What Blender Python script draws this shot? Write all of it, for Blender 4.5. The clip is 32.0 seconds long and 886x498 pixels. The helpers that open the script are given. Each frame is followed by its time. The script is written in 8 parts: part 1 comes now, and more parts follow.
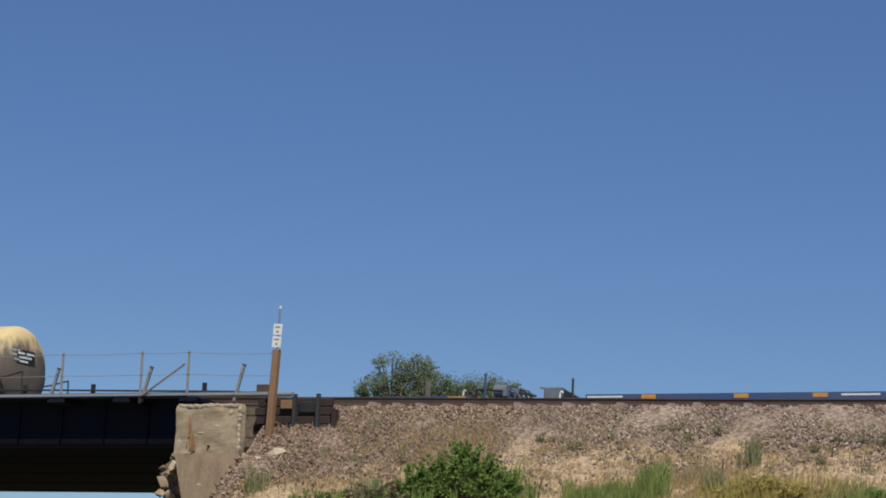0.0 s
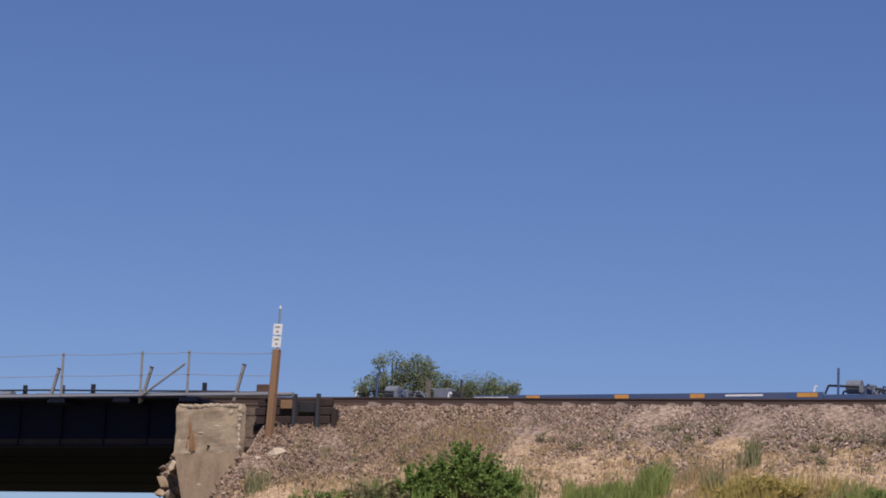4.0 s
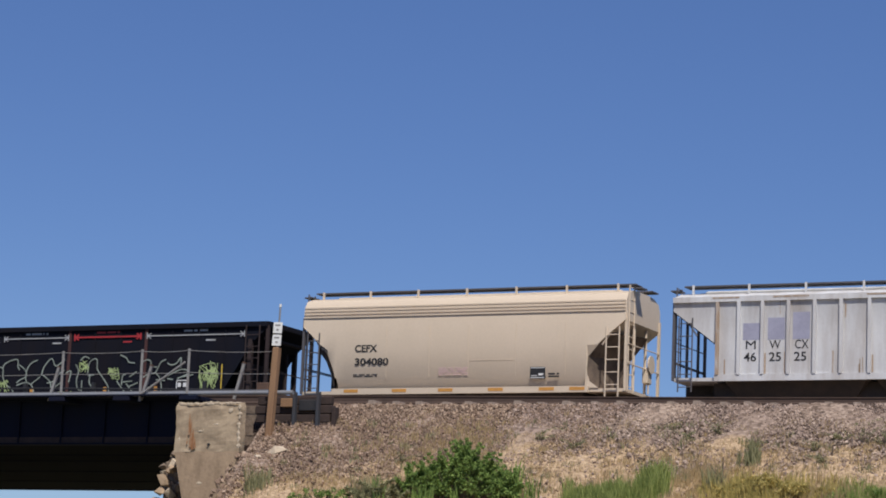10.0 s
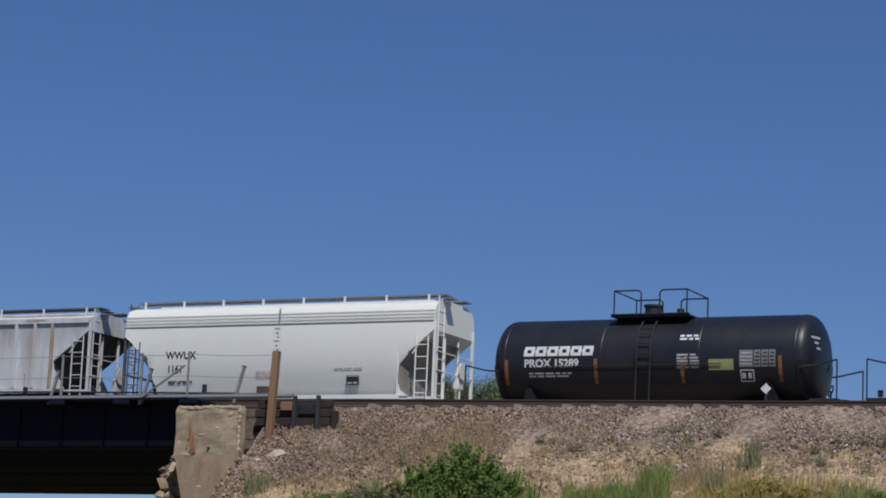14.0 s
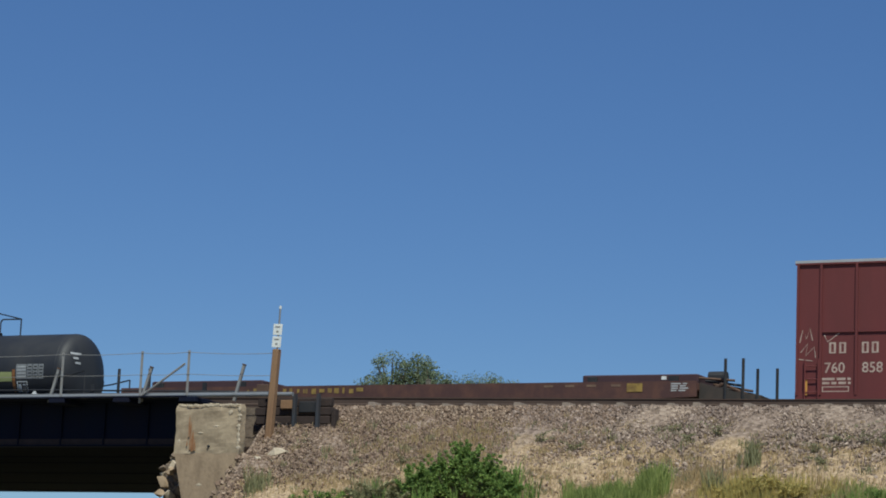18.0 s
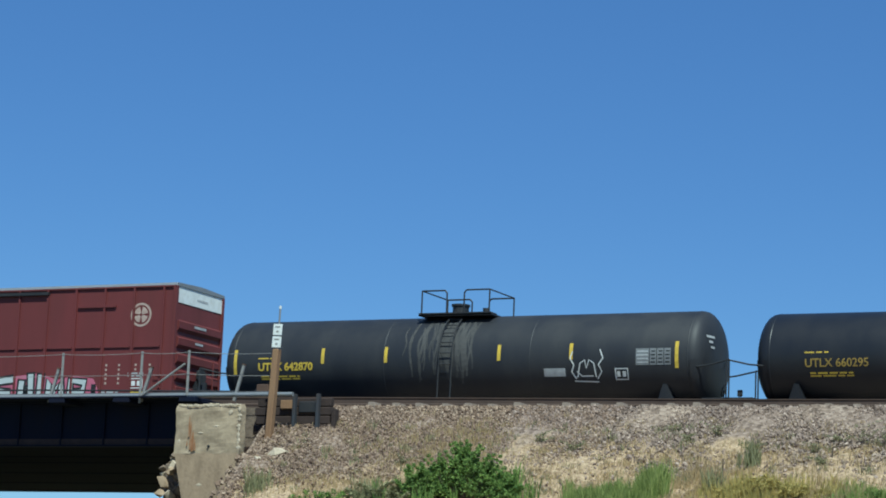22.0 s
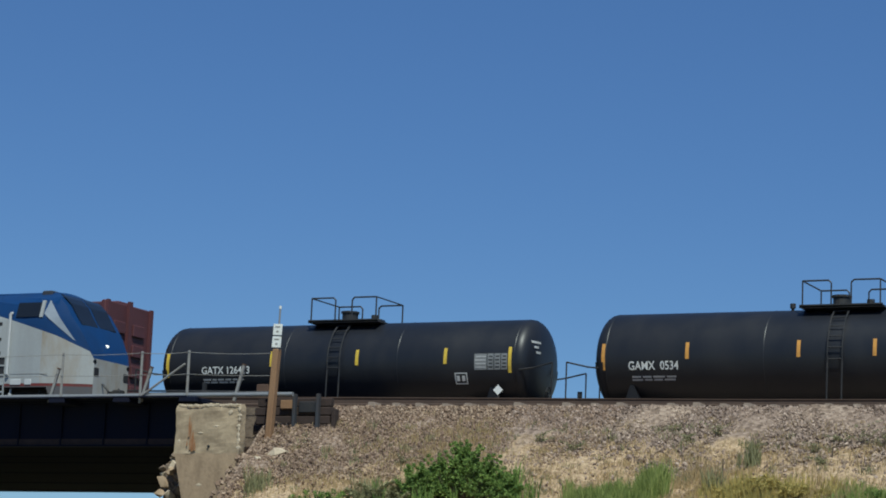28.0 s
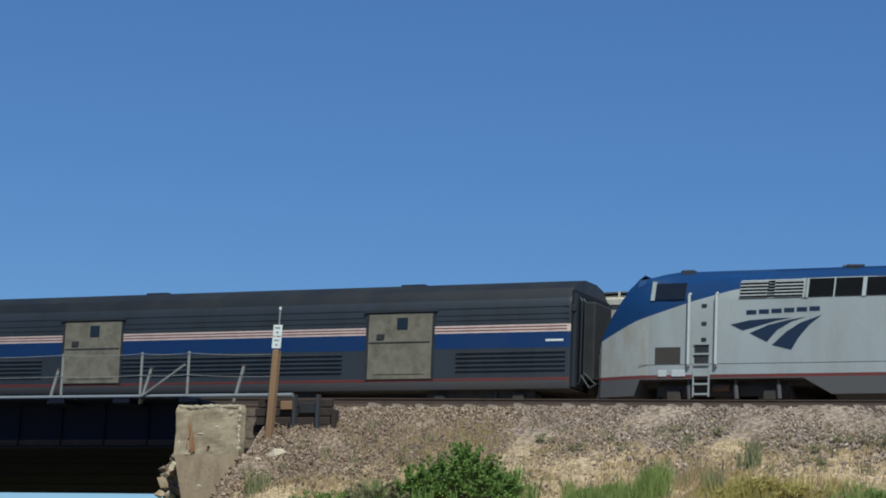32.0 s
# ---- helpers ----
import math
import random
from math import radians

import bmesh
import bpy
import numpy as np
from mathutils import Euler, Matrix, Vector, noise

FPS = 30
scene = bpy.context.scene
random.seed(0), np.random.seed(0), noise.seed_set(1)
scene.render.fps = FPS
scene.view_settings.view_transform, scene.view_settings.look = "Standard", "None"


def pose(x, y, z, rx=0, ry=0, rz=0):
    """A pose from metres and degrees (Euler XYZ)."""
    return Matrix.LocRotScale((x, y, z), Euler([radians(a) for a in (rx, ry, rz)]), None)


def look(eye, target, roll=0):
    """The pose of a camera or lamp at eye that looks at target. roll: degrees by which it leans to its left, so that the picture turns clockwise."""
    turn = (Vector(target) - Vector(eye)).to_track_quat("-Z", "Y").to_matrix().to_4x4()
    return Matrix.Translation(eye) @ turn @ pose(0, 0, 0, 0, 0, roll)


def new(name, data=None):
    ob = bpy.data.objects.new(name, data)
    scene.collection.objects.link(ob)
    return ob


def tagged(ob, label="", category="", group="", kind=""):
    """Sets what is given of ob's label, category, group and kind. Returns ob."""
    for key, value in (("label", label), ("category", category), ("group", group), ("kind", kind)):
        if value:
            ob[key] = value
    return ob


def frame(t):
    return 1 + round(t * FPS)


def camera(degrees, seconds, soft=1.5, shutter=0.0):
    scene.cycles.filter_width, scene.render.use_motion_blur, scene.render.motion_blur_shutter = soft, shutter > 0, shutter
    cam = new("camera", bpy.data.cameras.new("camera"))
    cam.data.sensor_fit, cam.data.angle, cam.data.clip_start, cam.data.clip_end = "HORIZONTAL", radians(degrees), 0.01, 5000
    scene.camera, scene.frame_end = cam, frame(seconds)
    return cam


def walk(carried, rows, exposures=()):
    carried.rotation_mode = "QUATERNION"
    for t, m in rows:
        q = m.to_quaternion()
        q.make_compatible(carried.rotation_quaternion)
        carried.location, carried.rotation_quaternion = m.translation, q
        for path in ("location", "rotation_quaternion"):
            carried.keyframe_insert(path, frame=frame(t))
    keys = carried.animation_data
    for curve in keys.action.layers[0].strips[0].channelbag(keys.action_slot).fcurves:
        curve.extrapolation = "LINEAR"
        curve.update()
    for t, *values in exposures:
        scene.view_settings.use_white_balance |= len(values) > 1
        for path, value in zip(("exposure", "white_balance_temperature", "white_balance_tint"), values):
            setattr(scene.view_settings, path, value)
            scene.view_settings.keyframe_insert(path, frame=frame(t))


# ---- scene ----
# ---------------- camera ----------------
cam = camera(20.66, 32.0, soft=1.85)
EYE = Vector((0.0, 0.0, 1.6))
YAW, PITCH, ROLL = 25.653, 9.63, 2.359
# the hand-held tripod nods by a few hundredths of a degree: seconds, nod in 1/100 degree
NOD = [(0, 1.5), (0.5, 0.3), (1, 1.6), (1.5, 4), (2, 0.9), (2.5, 1.5), (3, 0), (3.5, 1.5), (4.5, 1.5), (5.5, 1.2), (6, 0), (7, 0),
       (7.5, -2.6), (8, -2.6), (8.5, -2.6), (9, -1.6), (9.5, -2.6), (10, -2.6), (10.5, -2.6), (11, 0), (11.5, 0), (12, 1.5),
       (12.5, 4), (13, 4.2), (13.5, 5.6), (14, 5.6), (14.5, 5.6), (15, 4), (15.5, 4), (16.5, 4), (17.5, 4), (18, 1.5), (18.5, 1.5),
       (19, 2.4), (19.5, 1.5), (20, 4), (20.5, 2), (21, 4), (21.5, 4.6), (22, 1.5), (22.5, 1.2), (23, 1.5), (23.5, 0), (24, 2.6),
       (24.5, 0), (25, 1.5), (25.5, 2.2), (26, 4), (26.5, 1.5), (27.5, 1.5), (28.5, 1.5), (29, 1.5), (29.5, 2.8), (30, 7),
       (30.5, 3), (31, 4.6), (31.5, 3.4), (32, 3.6)]


def aim(nod):
    a, b = radians(YAW), radians(PITCH + nod / 100)
    way = Vector((-math.sin(a) * math.cos(b), math.cos(a) * math.cos(b), math.sin(b)))
    return look(EYE, EYE + way * 50, ROLL)


walk(cam, [(t, aim(n)) for t, n in NOD],
     exposures=[(0, 0.02, 6575, 5), (1, 0.04, 6590, 14.5), (2, 0.05, 6600, 18), (3.5, 0.06, 6590, 19), (6, 0.07, 6565, 18), (8, 0.12, 6540, 17.5), (9, 0.13, 6490, 14), (10, 0.13, 6420, 12), (11, 0.12, 6390, 11), (12, 0.06, 6340, 10),
                (13, 0.0, 6200, 9), (14, -0.26, 6040, 8.4), (15, -0.28, 5850, 5), (17.5, -0.08, 6100, -1), (18, -0.03, 6140, -1.7), (19, -0.02, 6150, -3), (20, -0.04, 5850, -7), (21, 0.25, 5500, -12.5), (22, 0.3, 5560, -11),
                (23, 0.31, 5770, -8.6), (24, 0.3, 5940, -9.4), (25, 0.03, 5930, -8), (25.4, -0.05, 5930, -6.5), (26, -0.3, 5930, -4), (29, 0.13, 6050, -4), (31, 0.13, 5740, -4.6), (32, 0.13, 5900, -6)])

# ---------------- sky and sun ----------------
SUN_EL, SUN_AZ = radians(56), radians(-36)      # azimuth: from straight behind the camera's side of the tracks towards +x
sun_way = Vector((math.sin(-SUN_AZ) * math.cos(SUN_EL), -math.cos(SUN_AZ) * math.cos(SUN_EL), math.sin(SUN_EL)))
world = bpy.data.worlds.new("world")
scene.world = world
world.use_nodes = True
wn = world.node_tree.nodes
sky = wn.new("ShaderNodeTexSky")
sky.sky_type, sky.sun_disc = "NISHITA", False
sky.sun_elevation = SUN_EL
sky.sun_rotation = math.atan2(sun_way.x, sun_way.y)
sky.altitude, sky.air_density, sky.dust_density, sky.ozone_density = 1500, 1.0, 0.1, 4.0
hue = wn.new("ShaderNodeHueSaturation")
hue.inputs["Hue"].default_value, hue.inputs["Saturation"].default_value = 0.513, 1.16
world.node_tree.links.new(sky.outputs["Color"], hue.inputs["Color"])
haze = wn.new("ShaderNodeMix")          # thin even haze over the clear sky
haze.data_type = "RGBA"
haze.inputs[0].default_value, haze.inputs[7].default_value = 0.26, (1.3, 2.5, 5.5, 1)
world.node_tree.links.new(hue.outputs["Color"], haze.inputs[6])
world.node_tree.links.new(haze.outputs[2], wn["Background"].inputs["Color"])
wn["Background"].inputs["Strength"].default_value = 0.08
sun = new("sun", bpy.data.lights.new("sun", "SUN"))
sun.data.energy, sun.data.angle, sun.data.color = 4.3, radians(0.5), (1.0, 0.95, 0.87)
sun.matrix_world = look(sun_way * 100, (0, 0, 0))


# ---------------- materials ----------------
def mat(name, color, rough=0.6, metal=0.0, dirt=None, amount=0.4, scale=1.2, streak=1.0, fine=14.0, bump=0.0, spec=0.4, emit=0.0, grain_k=None):
    """A painted or bare surface: a base colour, a slow drift of tone, dirt in patches (drawn out upright by streak) and fine grain."""
    m = bpy.data.materials.new(name)
    m.use_nodes = True
    n, l = m.node_tree.nodes, m.node_tree.links
    p = n["Principled BSDF"]
    p.inputs["Metallic"].default_value = metal
    p.inputs["Specular IOR Level"].default_value = spec
    tc = n.new("ShaderNodeTexCoord")
    mp = n.new("ShaderNodeMapping")
    mp.inputs["Scale"].default_value = (scale, scale, scale / streak)
    l.new(tc.outputs["Object"], mp.inputs["Vector"])
    big = n.new("ShaderNodeTexNoise")
    big.inputs["Scale"].default_value, big.inputs["Detail"].default_value = 1.0, 6.0
    big.inputs["Roughness"].default_value = 0.65
    l.new(mp.outputs["Vector"], big.inputs["Vector"])
    small = n.new("ShaderNodeTexNoise")
    small.inputs["Scale"].default_value, small.inputs["Detail"].default_value = fine, 4.0
    l.new(tc.outputs["Object"], small.inputs["Vector"])
    ramp = n.new("ShaderNodeValToRGB")
    ramp.color_ramp.elements[0].position, ramp.color_ramp.elements[1].position = 0.42, 0.72
    l.new(big.outputs["Fac"], ramp.inputs["Fac"])
    mul = n.new("ShaderNodeMath")
    mul.operation = "MULTIPLY"
    mul.inputs[1].default_value = amount
    l.new(ramp.outputs["Color"], mul.inputs[0])
    mix = n.new("ShaderNodeMix")
    mix.data_type = "RGBA"
    d = dirt or tuple(c * 0.6 for c in color)
    mix.inputs[6].default_value, mix.inputs[7].default_value = (*color, 1), (*d, 1)
    l.new(mul.outputs[0], mix.inputs[0])
    grain = n.new("ShaderNodeMix")
    grain.data_type, grain.blend_type = "RGBA", "MULTIPLY"
    grain.inputs[0].default_value = grain_k if grain_k is not None else (0.4 if bump else 0.1)
    l.new(mix.outputs[2], grain.inputs[6])
    gr = n.new("ShaderNodeValToRGB")
    gr.color_ramp.elements[0].position, gr.color_ramp.elements[1].position = 0.3, 0.62
    gr.color_ramp.elements[0].color = (0.55, 0.55, 0.55, 1)
    l.new(small.outputs["Fac"], gr.inputs["Fac"])
    l.new(gr.outputs["Color"], grain.inputs[7])
    l.new(grain.outputs[2], p.inputs["Base Color"])
    ro = n.new("ShaderNodeMapRange")
    ro.inputs["To Min"].default_value, ro.inputs["To Max"].default_value = max(rough - 0.12, 0.05), min(rough + 0.15, 1)
    l.new(big.outputs["Fac"], ro.inputs["Value"])
    l.new(ro.outputs["Result"], p.inputs["Roughness"])
    if bump:
        b = n.new("ShaderNodeBump")
        b.inputs["Strength"].default_value, b.inputs["Distance"].default_value = bump, 0.03
        l.new(small.outputs["Fac"], b.inputs["Height"])
        l.new(b.outputs["Normal"], p.inputs["Normal"])
    if emit:
        p.inputs["Emission Color"].default_value, p.inputs["Emission Strength"].default_value = (*color, 1), emit
    return m


def rocky(name, cols, size, bump=0.6, per_island=False):
    """Broken stone, gravel or soil: cells of several tones."""
    m = bpy.data.materials.new(name)
    m.use_nodes = True
    n, l = m.node_tree.nodes, m.node_tree.links
    p = n["Principled BSDF"]
    p.inputs["Roughness"].default_value, p.inputs["Specular IOR Level"].default_value = 0.92, 0.2
    tc = n.new("ShaderNodeTexCoord")
    vor = n.new("ShaderNodeTexVoronoi")
    vor.inputs["Scale"].default_value = 1 / size
    l.new(tc.outputs["Object"], vor.inputs["Vector"])
    ramp = n.new("ShaderNodeValToRGB")
    ramp.color_ramp.interpolation = "LINEAR"
    for i, c in enumerate(cols):
        e = ramp.color_ramp.elements[i] if i < 2 else ramp.color_ramp.elements.new(1)
        e.color = (*c, 1)
    for i, e in enumerate(ramp.color_ramp.elements):
        e.position = i / (len(cols) - 1)
    if per_island:
        geo = n.new("ShaderNodeNewGeometry")
        l.new(geo.outputs["Random Per Island"], ramp.inputs["Fac"])
    else:
        sep = n.new("ShaderNodeSeparateColor")
        l.new(vor.outputs["Color"], sep.inputs["Color"])
        l.new(sep.outputs["Red"], ramp.inputs["Fac"])
    noi = n.new("ShaderNodeTexNoise")
    noi.inputs["Scale"].default_value, noi.inputs["Detail"].default_value = 0.45, 5
    l.new(tc.outputs["Object"], noi.inputs["Vector"])
    tone = n.new("ShaderNodeValToRGB")
    tone.color_ramp.elements[0].position, tone.color_ramp.elements[1].position = 0.35, 0.65
    tone.color_ramp.elements[0].color, tone.color_ramp.elements[1].color = (0.8, 0.76, 0.74, 1), (1, 0.97, 0.9, 1)
    l.new(noi.outputs["Fac"], tone.inputs["Fac"])
    mx = n.new("ShaderNodeMix")
    mx.data_type, mx.blend_type = "RGBA", "MULTIPLY"
    mx.inputs[0].default_value = 1
    l.new(ramp.outputs["Color"], mx.inputs[6])
    l.new(tone.outputs["Color"], mx.inputs[7])
    l.new(mx.outputs[2], p.inputs["Base Color"])
    b = n.new("ShaderNodeBump")
    b.inputs["Strength"].default_value, b.inputs["Distance"].default_value = bump, size * 0.6
    l.new(vor.outputs["Distance"], b.inputs["Height"])
    l.new(b.outputs["Normal"], p.inputs["Normal"])
    return m


def leafy(name, a, b):
    m = bpy.data.materials.new(name)
    m.use_nodes = True
    n, l = m.node_tree.nodes, m.node_tree.links
    p = n["Principled BSDF"]
    p.inputs["Roughness"].default_value, p.inputs["Specular IOR Level"].default_value = 0.65, 0.25
    geo = n.new("ShaderNodeNewGeometry")
    ramp = n.new("ShaderNodeValToRGB")
    ramp.color_ramp.elements[0].color, ramp.color_ramp.elements[1].color = (*a, 1), (*b, 1)
    l.new(geo.outputs["Random Per Island"], ramp.inputs["Fac"])
    l.new(ramp.outputs["Color"], p.inputs["Base Color"])
    tr = n.new("ShaderNodeBsdfTranslucent")
    l.new(ramp.outputs["Color"], tr.inputs["Color"])
    ms = n.new("ShaderNodeMixShader")
    ms.inputs[0].default_value = 0.42
    l.new(p.outputs[0], ms.inputs[1])
    l.new(tr.outputs[0], ms.inputs[2])
    l.new(ms.outputs[0], n["Material Output"].inputs["Surface"])
    return m


BALLAST = rocky("ballast", [(0.12, 0.085, 0.062), (0.22, 0.165, 0.125), (0.3, 0.235, 0.18), (0.17, 0.13, 0.1)], 0.09)


def bank_material():
    """Broken stone that gives way to tan soil where the mesh says so (attribute soil)."""
    m = rocky("bank_stone_and_soil", [(0.12, 0.088, 0.07), (0.25, 0.188, 0.15), (0.38, 0.3, 0.245), (0.19, 0.14, 0.11)], 0.1, 0.6)
    n, l = m.node_tree.nodes, m.node_tree.links
    p = n["Principled BSDF"]
    stone = p.inputs["Base Color"].links[0].from_socket
    tc = n["Texture Coordinate"]
    mask = n.new("ShaderNodeAttribute")
    mask.attribute_name = "soil"
    big = n.new("ShaderNodeTexNoise")
    big.inputs["Scale"].default_value, big.inputs["Detail"].default_value, big.inputs["Roughness"].default_value = 2.2, 6, 0.7
    l.new(tc.outputs["Object"], big.inputs["Vector"])
    a = n.new("ShaderNodeMath")
    a.operation = "MULTIPLY_ADD"
    a.inputs[1].default_value = 0.9
    l.new(big.outputs["Fac"], a.inputs[0])
    l.new(mask.outputs["Fac"], a.inputs[2])
    edge = n.new("ShaderNodeValToRGB")
    edge.color_ramp.elements[0].position, edge.color_ramp.elements[1].position = 0.72, 1.0
    l.new(a.outputs[0], edge.inputs["Fac"])
    fine = n.new("ShaderNodeTexNoise")
    fine.inputs["Scale"].default_value, fine.inputs["Detail"].default_value, fine.inputs["Roughness"].default_value = 9, 6, 0.75
    l.new(tc.outputs["Object"], fine.inputs["Vector"])
    soil = n.new("ShaderNodeValToRGB")
    soil.color_ramp.elements[0].position, soil.color_ramp.elements[1].position = 0.34, 0.66
    soil.color_ramp.elements[0].color, soil.color_ramp.elements[1].color = (0.2, 0.135, 0.08, 1), (0.56, 0.41, 0.26, 1)
    l.new(fine.outputs["Fac"], soil.inputs["Fac"])
    mx = n.new("ShaderNodeMix")
    mx.data_type = "RGBA"
    l.new(edge.outputs["Color"], mx.inputs[0]); l.new(stone, mx.inputs[6]); l.new(soil.outputs["Color"], mx.inputs[7])
    l.new(mx.outputs[2], p.inputs["Base Color"])
    return m


BANK = bank_material()
STONES = rocky("loose_stones", [(0.165, 0.116, 0.088), (0.22, 0.155, 0.115), (0.45, 0.345, 0.265), (0.18, 0.126, 0.096), (0.31, 0.22, 0.165)], 0.2, 0.2, True)
GREYSTONES = rocky("grey_loose_stones", [(0.2, 0.152, 0.125), (0.29, 0.224, 0.185), (0.5, 0.4, 0.34), (0.22, 0.167, 0.138), (0.38, 0.295, 0.245)], 0.2, 0.2, True)
GROUND = mat("dry_ground", (0.24, 0.2, 0.11), 0.95, dirt=(0.12, 0.13, 0.05), amount=0.8, scale=0.15, fine=6, bump=0.5)
CONCRETE = mat("weathered_concrete", (0.42, 0.325, 0.22), 0.9, dirt=(0.2, 0.145, 0.095), amount=0.8, scale=2.2, streak=1.2, fine=7, bump=0.35, grain_k=0.35)
STAINED = mat("earth_stained_concrete", (0.4, 0.29, 0.19), 0.9, dirt=(0.2, 0.14, 0.09), amount=0.8, scale=2.0, streak=2.5, fine=11, bump=0.3, grain_k=0.3)
DULLGREY = mat("dull_grey_girder_paint", (0.15, 0.15, 0.16), 0.8, dirt=(0.08, 0.075, 0.075), amount=0.7, scale=1.5)
CHIPPED = mat("pale_chipped_concrete", (0.56, 0.46, 0.34), 0.9, dirt=(0.4, 0.31, 0.21), amount=0.7, scale=6, bump=0.4)
RUST_STAIN = mat("rust_stain", (0.27, 0.12, 0.05), 0.9, dirt=(0.4, 0.29, 0.19), amount=0.95, scale=7, streak=3)
MASONRY = mat("old_masonry", (0.2, 0.15, 0.11), 0.95, dirt=(0.09, 0.065, 0.05), amount=0.8, scale=2.5, fine=12, bump=0.8)
GRIMYRUST = mat("grimy_rusted_paint", (0.05, 0.03, 0.026), 0.9, dirt=(0.02, 0.015, 0.018), amount=0.95, scale=2.5)
# near-black colour standing in for the deep shade below the deck
SOFFIT_SHADE = mat("soffit_shade_black", (0.004, 0.0045, 0.008), 0.95, dirt=(0.007, 0.006, 0.008), amount=0.8, scale=1.0, spec=0.05)
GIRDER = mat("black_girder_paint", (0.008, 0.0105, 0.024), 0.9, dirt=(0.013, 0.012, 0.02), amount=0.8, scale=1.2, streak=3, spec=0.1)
GALV = mat("galvanised_steel", (0.26, 0.268, 0.285), 0.5, 0.3, dirt=(0.21, 0.193, 0.168), amount=0.6, scale=2)
FENCE = mat("weathered_grey_steel", (0.27, 0.265, 0.26), 0.7, 0.1, dirt=(0.2, 0.15, 0.12), amount=0.6, scale=3)
RUSTY = mat("rusty_steel", (0.13, 0.075, 0.05), 0.85, 0.1, dirt=(0.07, 0.045, 0.035), amount=0.8, scale=3)
RAIL = mat("rail_steel", (0.085, 0.055, 0.042), 0.75, 0.2, dirt=(0.05, 0.035, 0.03), amount=0.6, scale=2)
TIE = mat("concrete_tie", (0.4, 0.325, 0.26), 0.9, dirt=(0.22, 0.165, 0.13), amount=0.95, scale=3, bump=0.3)
SPINEDARK = mat("dark_blue_grey_steel", (0.05, 0.053, 0.062), 0.7, 0.2, dirt=(0.06, 0.04, 0.03), amount=0.6, scale=3)
TIMBER = mat("creosoted_timber", (0.048, 0.031, 0.026), 0.9, dirt=(0.02, 0.015, 0.014), amount=0.8, scale=2.5, fine=25, bump=0.4)
POLEWOOD = mat("brown_wood", (0.28, 0.165, 0.09), 0.85, dirt=(0.2, 0.11, 0.06), amount=0.7, scale=5, streak=8, fine=30, bump=0.4)
BARK = mat("bark", (0.12, 0.09, 0.065), 0.95, scale=4, streak=3, bump=0.6)
LEAF_TREE = leafy("tree_leaves", (0.1, 0.135, 0.075), (0.34, 0.38, 0.22))
LEAF_BUSH = leafy("bush_leaves", (0.07, 0.135, 0.032), (0.34, 0.46, 0.13))
GRASS = leafy("green_grass", (0.14, 0.2, 0.05), (0.42, 0.46, 0.16))
YELLOW_WEED = leafy("yellow_weeds", (0.3, 0.27, 0.09), (0.68, 0.54, 0.2))
DRY_GRASS = leafy("dry_grass", (0.36, 0.27, 0.14), (0.58, 0.44, 0.25))
SAGE = leafy("sage_weeds", (0.15, 0.155, 0.075), (0.42, 0.4, 0.22))
WHITE = mat("white_marking", (0.72, 0.72, 0.7), 0.6, dirt=(0.45, 0.43, 0.4), amount=0.5, scale=3)
OFFWHITE = mat("faded_white_marking", (0.42, 0.42, 0.42), 0.7, dirt=(0.2, 0.2, 0.2), amount=0.6, scale=4)
BLACKMARK = mat("black_marking", (0.02, 0.02, 0.022), 0.7)
YELLOW = mat("yellow_marking", (0.62, 0.43, 0.05), 0.6, dirt=(0.4, 0.28, 0.06), amount=0.6, scale=4)
ORANGE = mat("orange_reflector", (0.58, 0.28, 0.06), 0.5, dirt=(0.35, 0.18, 0.06), amount=0.6, scale=4)
DULLORANGE = mat("dulled_orange_reflector", (0.27, 0.115, 0.04), 0.6, dirt=(0.15, 0.07, 0.03), amount=0.8, scale=4)
REDMARK = mat("red_marking", (0.4, 0.03, 0.035), 0.6, dirt=(0.2, 0.03, 0.03), amount=0.5, scale=3)
PALERED = mat("pale_red_stencil", (0.62, 0.44, 0.4), 0.7)
SIGNWHITE = mat("sign_face", (0.75, 0.76, 0.74), 0.5, dirt=(0.5, 0.48, 0.42), amount=0.5, scale=4)
BLACKSTEEL = mat("black_steel", (0.02, 0.021, 0.024), 0.6, dirt=(0.06, 0.05, 0.045), amount=0.5, scale=2)
TRUCKSTEEL = mat("grimy_truck_steel", (0.045, 0.038, 0.033), 0.8, 0.1, dirt=(0.09, 0.065, 0.05), amount=0.7, scale=2)
WHEELSTEEL = mat("wheel_steel", (0.09, 0.075, 0.065), 0.6, 0.4, scale=3)
GLASS_DARK = mat("dark_tinted_glass", (0.012, 0.014, 0.018), 0.08, spec=0.6, scale=2)


